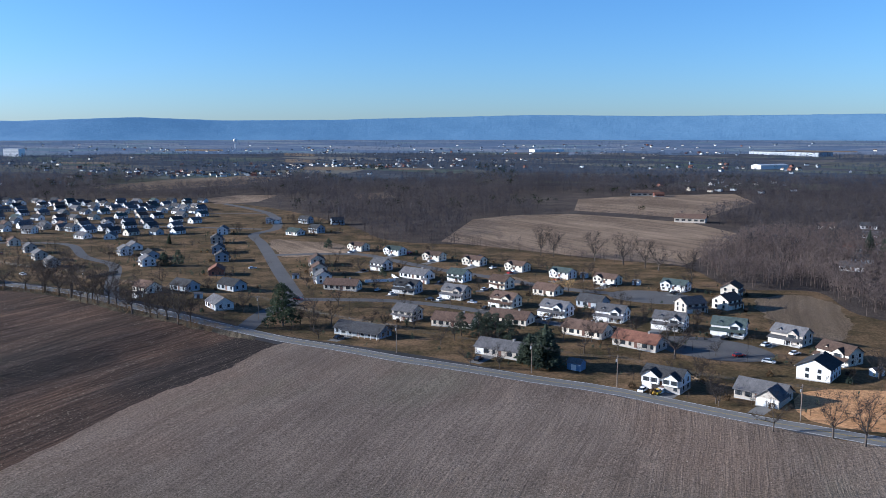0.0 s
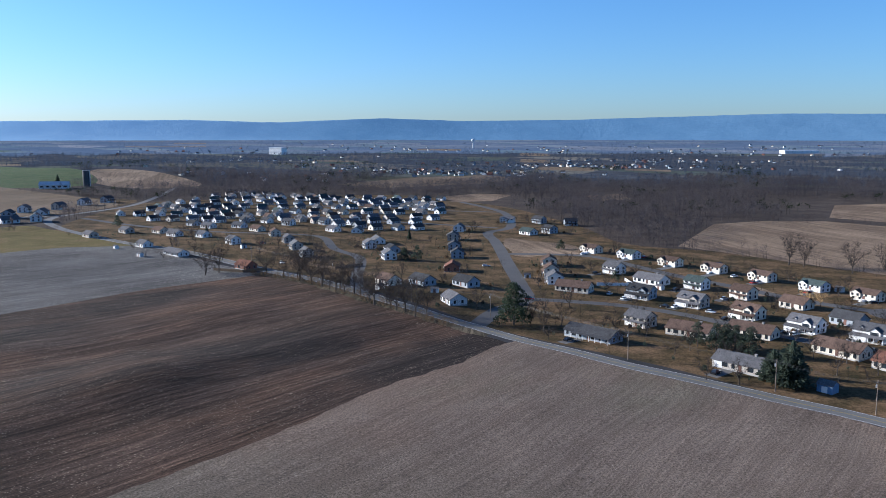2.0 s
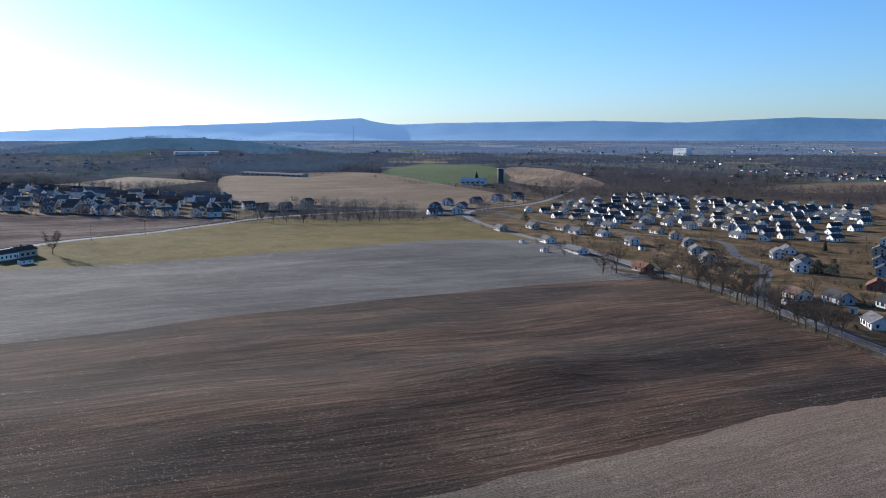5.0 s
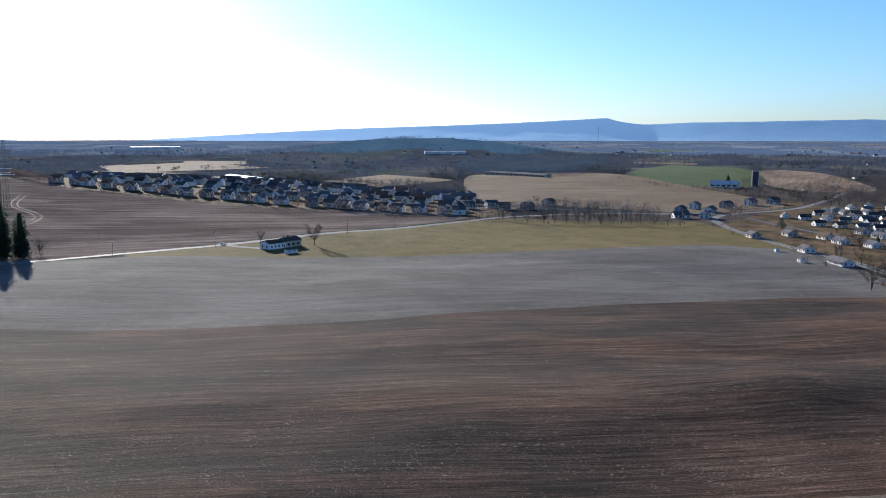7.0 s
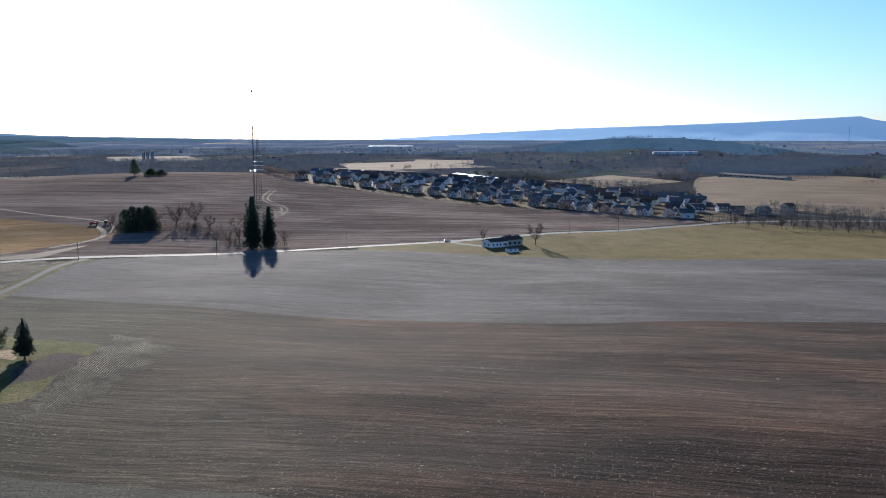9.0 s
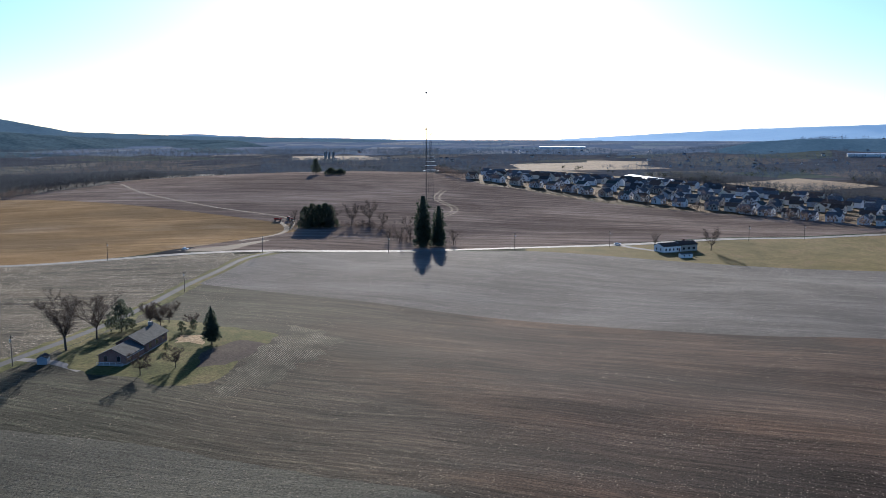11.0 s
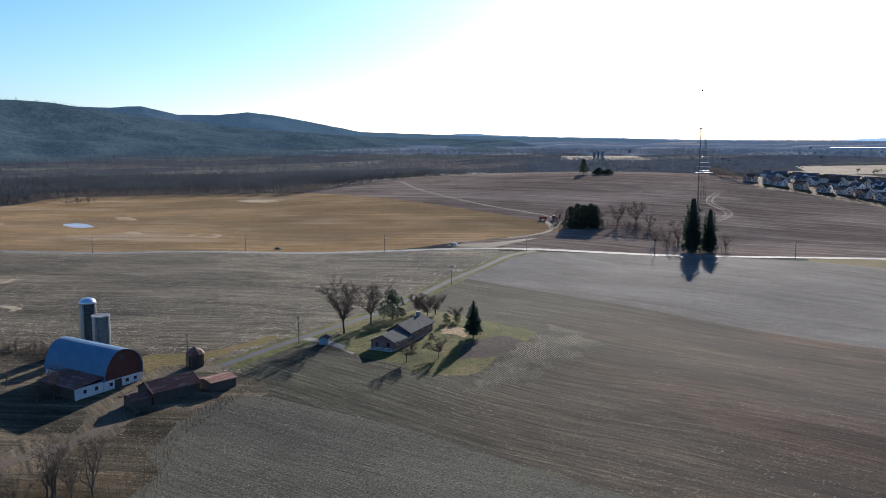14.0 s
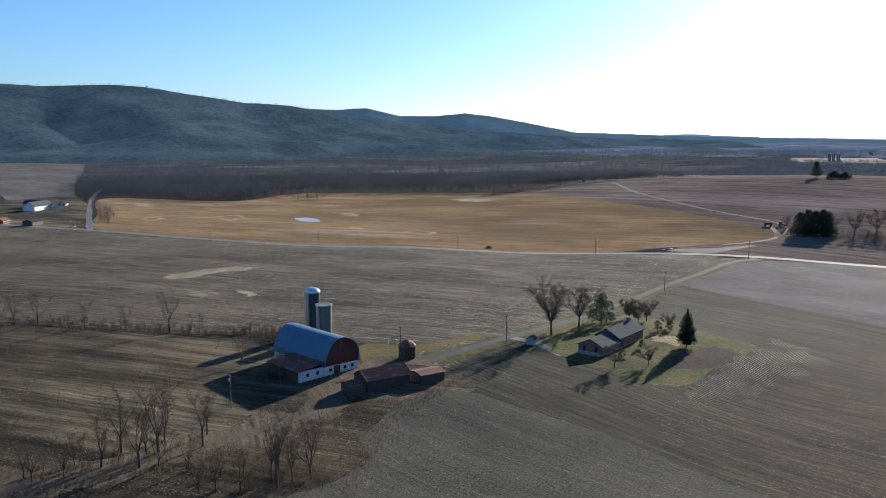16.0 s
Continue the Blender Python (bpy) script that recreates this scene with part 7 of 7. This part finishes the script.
# ---- vehicles ----
def car(m, paint, label):
    root = thing("car", m, label, "car", "parked cars")
    body = bmesh.new()
    prof = [(-2.15, 0.35), (2.15, 0.35), (2.2, 0.75), (1.1, 0.92), (-1.95, 0.95), (-2.2, 0.8)]
    a = [body.verts.new((x, -0.86, z)) for x, z in prof]
    b = [body.verts.new((x, 0.86, z)) for x, z in prof]
    body.faces.new(a)
    body.faces.new(b[::-1])
    for i in range(6):
        j = (i + 1) % 6
        body.faces.new((a[j], a[i], b[i], b[j]))
    part("body", body, M[paint], root)
    cab = bmesh.new()
    lo = [cab.verts.new(p) for p in ((-1.8, -0.8, 0.93), (1.0, -0.8, 0.9), (1.0, 0.8, 0.9), (-1.8, 0.8, 0.93))]
    hi = [cab.verts.new(p) for p in ((-1.3, -0.62, 1.46), (0.25, -0.62, 1.46), (0.25, 0.62, 1.46), (-1.3, 0.62, 1.46))]
    for i in range(4):
        j = (i + 1) % 4
        cab.faces.new((lo[i], lo[j], hi[j], hi[i]))
    cab.faces.new(hi)
    part("cabin_glass", cab, M["glass"], root, "dark car glass")
    part("roof", boxes((-1.28, 0.22, -0.6, 0.6, 1.45, 1.5)), M[paint], root)
    for x in (-1.35, 1.35):
        for y in (-0.82, 0.82):
            w = part("wheel", shape(lathe, [(0.33, -0.1), (0.34, 0.0), (0.33, 0.1)], 14), M["rubber"], root, "", pose(x, y, 0.33, 90))
            part("rim", shape(lathe, [(0.2, -0.12), (0.2, 0.12)], 10), M["steel"], w)
    for y in (-0.6, 0.6):
        part("headlight", boxes((2.14, 2.21, y - 0.18, y + 0.18, 0.6, 0.74)), M["dome"], root)
    return root


for name, c in (("paint_black", (0.012, 0.012, 0.014)), ("paint_silver", (0.5, 0.51, 0.53)), ("paint_yellow_car", (0.62, 0.4, 0.03)), ("paint_red", (0.3, 0.03, 0.025)), ("paint_white_car", (0.75, 0.75, 0.74)), ("paint_blue_car", (0.05, 0.09, 0.18))):
    M[name] = plain(name, c, tuple(1.15 * k for k in c), 2.0, 0.25, 0, 0, 0, 0.6)
car(ground_pose(46.8, 193, 55), "paint_yellow_car", "yellow car parked on a driveway")
car(ground_pose(43.6, 194.6, 55), "paint_white_car", "white car parked on a driveway")
blackcar = car(ground_pose(-406, -201.5, 74), "paint_black", "black car on the county road")
silver = car(ground_pose(-456.2, 118, 80), "paint_silver", "silver car on the county road")
whitecar = car(ground_pose(-436.5, -112, 70), "paint_white_car", "white car at the gravel pull-off")
redcar = car(ground_pose(76, 224, 20), "paint_red", "dark red car at the turning circle")
for src, spots in ((blackcar, [(78, 242, 40), (47, 252, 60), (60, 326, 10), (-12, 306, 160)]), (silver, [(82, 218, -30), (-33, 322, 75), (4, 300, -20), (-95, 372, 30)]), (whitecar, [(92, 226, 30), (28, 268, 50), (-190, 352, -35), (14, 372, 50)]), (silver, [(-364, -497, 40), (-367, -488, 40), (-343, -486, 60)]), (redcar, [(-26, 412, 55), (-60, 300, 0), (-230, 405, 20)])):
    for x, y, turn in spots:
        spawn(src, ground_pose(x, y, turn))


rnd = random.Random(31)
for x, y, turn, code in MAIN_ROW[:2] + ROW_C[:9] + ROW_E + ROW_D[:6]:
    if rnd.random() < 0.72:
        side, ahead = (3.5 if code[0] in "ews" else -3.2) + rnd.uniform(-0.6, 0.6), -9.0 - rnd.uniform(0, 3)
        c, sn = math.cos(radians(turn)), math.sin(radians(turn))
        spawn(rnd.choice((blackcar, blackcar, silver, whitecar, redcar)), ground_pose(x + (side * c - ahead * sn) / PLAN, y + (side * sn + ahead * c) / PLAN, turn + 90 + rnd.uniform(-4, 4)))


# ---- farm machinery beside the copse ----
def tractor(m, label):
    root = thing("tractor", m, label, "tractor", "farm machinery")
    part("hood", boxes((0.2, 2.6, -0.45, 0.45, 0.8, 1.7)), M["paint_red"], root, "faded red engine hood")
    part("cab", boxes((-1.3, 0.2, -0.75, 0.75, 0.9, 2.6)), M["glass"], root, "dark glazed cab")
    part("cab_roof", boxes((-1.45, 0.35, -0.85, 0.85, 2.6, 2.75)), M["paint_red"], root)
    for wx, r in ((-0.8, 0.85), (2.0, 0.55)):
        for wy in (-0.95, 0.95):
            w = part("wheel", shape(lathe, [(r * 0.96, -0.2), (r, 0.0), (r * 0.96, 0.2)], 16), M["rubber"], root, "", pose(wx, wy, r, 90))
            part("rim", shape(lathe, [(r * 0.55, -0.22), (r * 0.55, 0.22)], 12), M["steel"], w)
    return root


def wagon(m, label):
    root = thing("farm_wagon", m, label, "wagon", "farm machinery")
    part("bed", boxes((-2.6, 2.6, -1.1, 1.1, 0.9, 1.1)), M["barn_wood"], root)
    for y0 in (-1.1, 1.02):
        part("side_board", boxes((-2.6, 2.6, y0, y0 + 0.08, 1.1, 2.0)), M["paint_red"], root, "faded red side board")
    part("drawbar", shape(tube, (2.6, 0, 0.9), (4.2, 0, 0.5), 0.06, 0.06, 6), M["steel"], root)
    for wx in (-1.7, 1.7):
        for wy in (-1.0, 1.0):
            part("wheel", shape(lathe, [(0.44, -0.12), (0.46, 0.0), (0.44, 0.12)], 14), M["rubber"], root, "", pose(wx, wy, 0.46, 90))
    return root


tractor(ground_pose(-550.7, -75.1, 70, 1.2), "old red tractor beside a farm copse")
wagon(ground_pose(-548.7, -82.3, 100, 1.2), "weathered red hay wagon beside a farm copse")


# ---- far large buildings, placed ----
long_building(770, 1990, -62, 250, 60, 9, 2, "greyblue", "roof_grey", "huge distant pale warehouse", "warehouse", 0)
long_building(525, 1440, 20, 70, 30, 8, 2, "white", "pale_metal", "distant white commercial building", "warehouse", 0)
long_building(226, 2240, 30, 120, 30, 8, 2, "white", "pale_metal", "distant white long building", "warehouse", 0)
block(-1003, 1856, -10, 48, 26, 5, "distant white office block in the woods")
long_building(-930, 633, 7, 150, 14, 3.2, 2.2, "beige", "roof_grey", "long low pale poultry barn", "long_barn", 12)
long_building(-1000, 292, 6, 170, 26, 4, 3, "white", "pale_metal", "long bright greenhouse roof", "greenhouse", 12)
long_building(-2530, 460, 75, 170, 40, 6, 2, "white", "pale_metal", "far bright white roof", "warehouse", 0)
long_building(-1702, 956, 68, 120, 25, 5, 2, "white", "pale_metal", "far pale long roof", "warehouse", 0)
long_building(159, 580, -25, 26, 11, 4, 3, "beige", "roof_brown", "low tan farm building by a hedge", "long_barn", 5)
long_building(182, 834, -8, 34, 11, 4, 3, "beige", "roof_brown", "low distant farm building", "long_barn", 5)
long_building(-655, 722, 30, 36, 14, 5, 4, "white", "pale_metal", "pale barn with a broad metal roof", "long_barn", 5)
long_building(-432.8, -640.0, 25, 34, 13, 5, 4, "bright", "roof_grey", "white barn with a grey roof beside the side road", "long_barn", 5)
long_building(-447.0, -662.0, 115, 26, 12, 4.5, 3.5, "bright", "roof_grey", "white barn wing with a grey roof beside the side road", "long_barn", 4)
silo(-640, 753, 4.0, 18.0, "silo_wall", False, "broad dark silo on a rise")
for x, y in ((-1904, -182), (-1906, -173), (-1902, -190)):
    silo(x, y, 3.0, 16.0, "silo_grey", False, "distant grey silo in a pale field")
tank = thing("water_tower", ground_pose(-659, 2427), "distant white water tower", "water tower")
part("bowl", shape(lathe, [(1.5, 22), (6, 25), (7.5, 29), (6, 33), (1, 35)], 16), M["white"], tank, "", None, True)
part("stem", shape(lathe, [(2.2, -1), (1.6, 22.5)], 12), M["white"], tank)
far_mast = thing("radio_mast", ground_pose(-2255, 1866), "distant thin radio mast", "mast")
part("lattice", shape(lattice, 0, 0, 80, 2.0, 0.6, 8.0), M["wire"], far_mast)


# ---- shrubs and garden clutter ----
def shrub(seed, mat, label):
    rnd = random.Random(seed)
    bm = bmesh.new()
    for _ in range(150):
        a, u = rnd.uniform(0, 6.28), rnd.random()
        r = 0.75 * math.sin(math.pi * (0.15 + 0.75 * u)) * rnd.uniform(0.6, 1.0)
        p = Vector((r * math.cos(a), r * math.sin(a), 1.5 * u - 0.1))
        d = Vector((math.cos(a) + rnd.gauss(0, 0.5), math.sin(a) + rnd.gauss(0, 0.5), rnd.gauss(0.4, 0.5))).normalized()
        blade(bm, p * 0.75, p + d * 0.25, 0.12, rnd)
    ob = new("shrub", finished("shrub", bm, M[mat]))
    return tagged(ob, label, "shrub", "garden shrubs")


shrubs = [shrub(1, "needle", "clipped dark evergreen shrub by a house"), shrub(2, "brush", "bare reddish-brown garden shrub"), shrub(3, "twig", "leafless grey garden shrub")]
rnd = random.Random(77)
fresh = set()
for x, y, turn, code in NEAR_ROWS + ROW_F + ROW_G:
    w, d = KINDS[code[0]][0] / 2 / PLAN, KINDS[code[0]][1] / 2 / PLAN
    c, s = math.cos(radians(turn)), math.sin(radians(turn))
    for _ in range(4):
        u, v = rnd.uniform(-w * 1.5, w * 1.5), rnd.choice((-d - 2.2, -d - 4, d + 3, d + 6)) + rnd.uniform(-1, 1)
        k = rnd.randrange(3)
        m = ground_pose(x + u * c - v * s, y + u * s + v * c, rnd.uniform(0, 360), rnd.uniform(0.6, 1.5))
        if k in fresh:
            spawn(shrubs[k], m)
        else:
            shrubs[k].matrix_basis = m
            fresh.add(k)

# small yard trees
YARD = []
for x, y, turn, code in NEAR_ROWS + ROW_F + ROW_G + ROW_H + ROW_I:
    for _ in range(rnd.choice((1, 2, 3))):
        a, r = rnd.uniform(0, 6.28), rnd.uniform(9, 16)
        YARD.append((x + r * math.cos(a), y + r * math.sin(a), rnd.uniform(2.5, 7.5)))
YARD = [p for p in YARD if not any(math.hypot(p[0] - q[0], p[1] - q[1]) < 8 for q in NEAR_ROWS + ROW_F + ROW_G + ROW_H + ROW_I)]
place_all([bare_tree(91, 6, 1.1, "small leafless yard tree", "twig", "yard trees"), bare_tree(92, 6, 0.8, "young leafless yard tree", "twig", "yard trees")], YARD, 6, 6)
cloud("yard_thickets", "leafless trees among the inner estate's houses", [p for x, y, *_ in DENSE + ROW_H + ROW_I for p in [((x + 9) * PLAN, (y - 7) * PLAN, h((x + 9) * PLAN, (y - 7) * PLAN), 4 + (x * 7 % 6))]], 46, 0.14, M["wood_near"], 41)


cloud("estate_front_trees", "thin tree line before the west estate", hedge(43, [(-535, 302), (-600, 240), (-690, 150), (-800, 46), (-900, 30)], 270, 4, 5, 11), 44, 0.24, M["wood_near"], 43)
cloud("west_thickets", "leafless trees among the west estate's houses", [((x + 8) * PLAN, (y - 6) * PLAN, h((x + 8) * PLAN, (y - 6) * PLAN), 5 + (x * 7 % 6)) for x, y, *_ in WEST + WEST_ROW], 40, 0.28, M["wood_near"], 42)


def fence(line, ht, mat, label, panel=2.4, solid=True):
    """A run of posts with boards between them."""
    root = thing("garden_fence", Matrix(), label, "fence", "garden fences")
    pts = poly(line, False, 1e6)
    for a, b in zip(pts, pts[1:]):
        n = max(1, int((b - a).length / panel))
        ang = math.degrees(math.atan2(b.y - a.y, b.x - a.x))
        step = (b - a).length / n
        for k in range(n):
            p = a.lerp(b, k / n)
            z = h(p.x, p.y)
            part("post", boxes((-0.07, 0.07, -0.07, 0.07, -0.4, ht + 0.1)), M[mat], root, "", pose(p.x, p.y, z, 0, 0, ang))
            rows = ((0.08, ht),) if solid else ((0.35, 0.5), (0.8, 0.95), (1.15, 1.3))
            for z0, z1 in rows:
                part("board", boxes((0.07, step - 0.07, -0.03, 0.03, z0, z1)), M[mat], root, "", pose(p.x, p.y, z, 0, 0, ang))
    return root


M["fence_wood"] = plain("weathered_fence_board", (0.12, 0.085, 0.055), (0.2, 0.15, 0.1), 2.0, 0.9)
fence([(-30, 352), (-26, 342), (-40, 338)], 1.6, "trim", "white garden fence behind a house")
fence([(-8, 262), (8, 256), (14, 262)], 1.7, "fence_wood", "brown board fence behind a house")
fence([(56, 208), (62, 192)], 1.2, "fence_wood", "dark rail fence between two lawns", 2.4, False)
fence([(-212, 328), (-196, 326), (-188, 334)], 1.6, "fence_wood", "brown board fence at the field's corner")
fence([(-176, 350), (-158, 342), (-150, 356)], 1.6, "fence_wood", "brown board fence round a yard")
fence([(-165, -250), (-178, -211), (-186, -192), (-196, -178)], 1.2, "pole_wood", "old post-and-rail fence in dry brush", 3.5, False)


# ---- garden trees and dry weeds ----
HOMES = NEAR_ROWS + ROW_F + ROW_G + ROW_H + ROW_I
LAWN = next(a[2] for a in AREAS if a[0] == "estate_lawn")
PAVED = [a[2] for a in AREAS if "street" in a[0] or "road" in a[0] or a[0] == "driveway"]


def garden_spots(seed, n, lo, hi, reach):
    rs, out = random.Random(seed), []
    while len(out) < n:
        x, y = rs.uniform(-420, 110), rs.uniform(150, 560)
        p = (x * PLAN, y * PLAN)
        near = min(math.hypot(x - o[0], y - o[1]) for o in HOMES)
        if 7.5 < near < reach and inside(p, LAWN) and not any(inside(p, a) for a in PAVED):
            out.append((*p, h(*p), rs.uniform(lo, hi)))
    return out


cloud("garden_trees", "bare trees and hedges in the back gardens", garden_spots(3, 520, 2.5, 7.5, 26), 54, 0.06, M["twig"], 51)
cloud("garden_hedges", "low evergreen hedges and bushes in the gardens", garden_spots(4, 330, 1.0, 2.8, 18), 60, 0.14, M["needle"], 52, "hedge")
cloud("dry_weeds", "tufts of tall dry grass on the farm slope", grove(61, [(-80, -90), (-118, -76), (-150, -88), (-160, -96), (-150, -104), (-128, -116), (-110, -130), (-150, -150), (-165, -170), (-198, -172), (-188, -190), (-178, -212), (-166, -250), (-150, -280), (-120, -320), (-60, -220)], 5200, 0.5, 1.3), 12, 0.05, M["brush"], 61, "grass")
cloud("yard_weeds", "pale dry grass beside the sheds and the track", grove(62, [(-118, -78), (-150, -92), (-176, -92), (-186, -94), (-180, -98), (-160, -104), (-140, -110), (-118, -104)], 1500, 0.4, 1.0), 14, 0.05, M["brush"], 62, "grass")
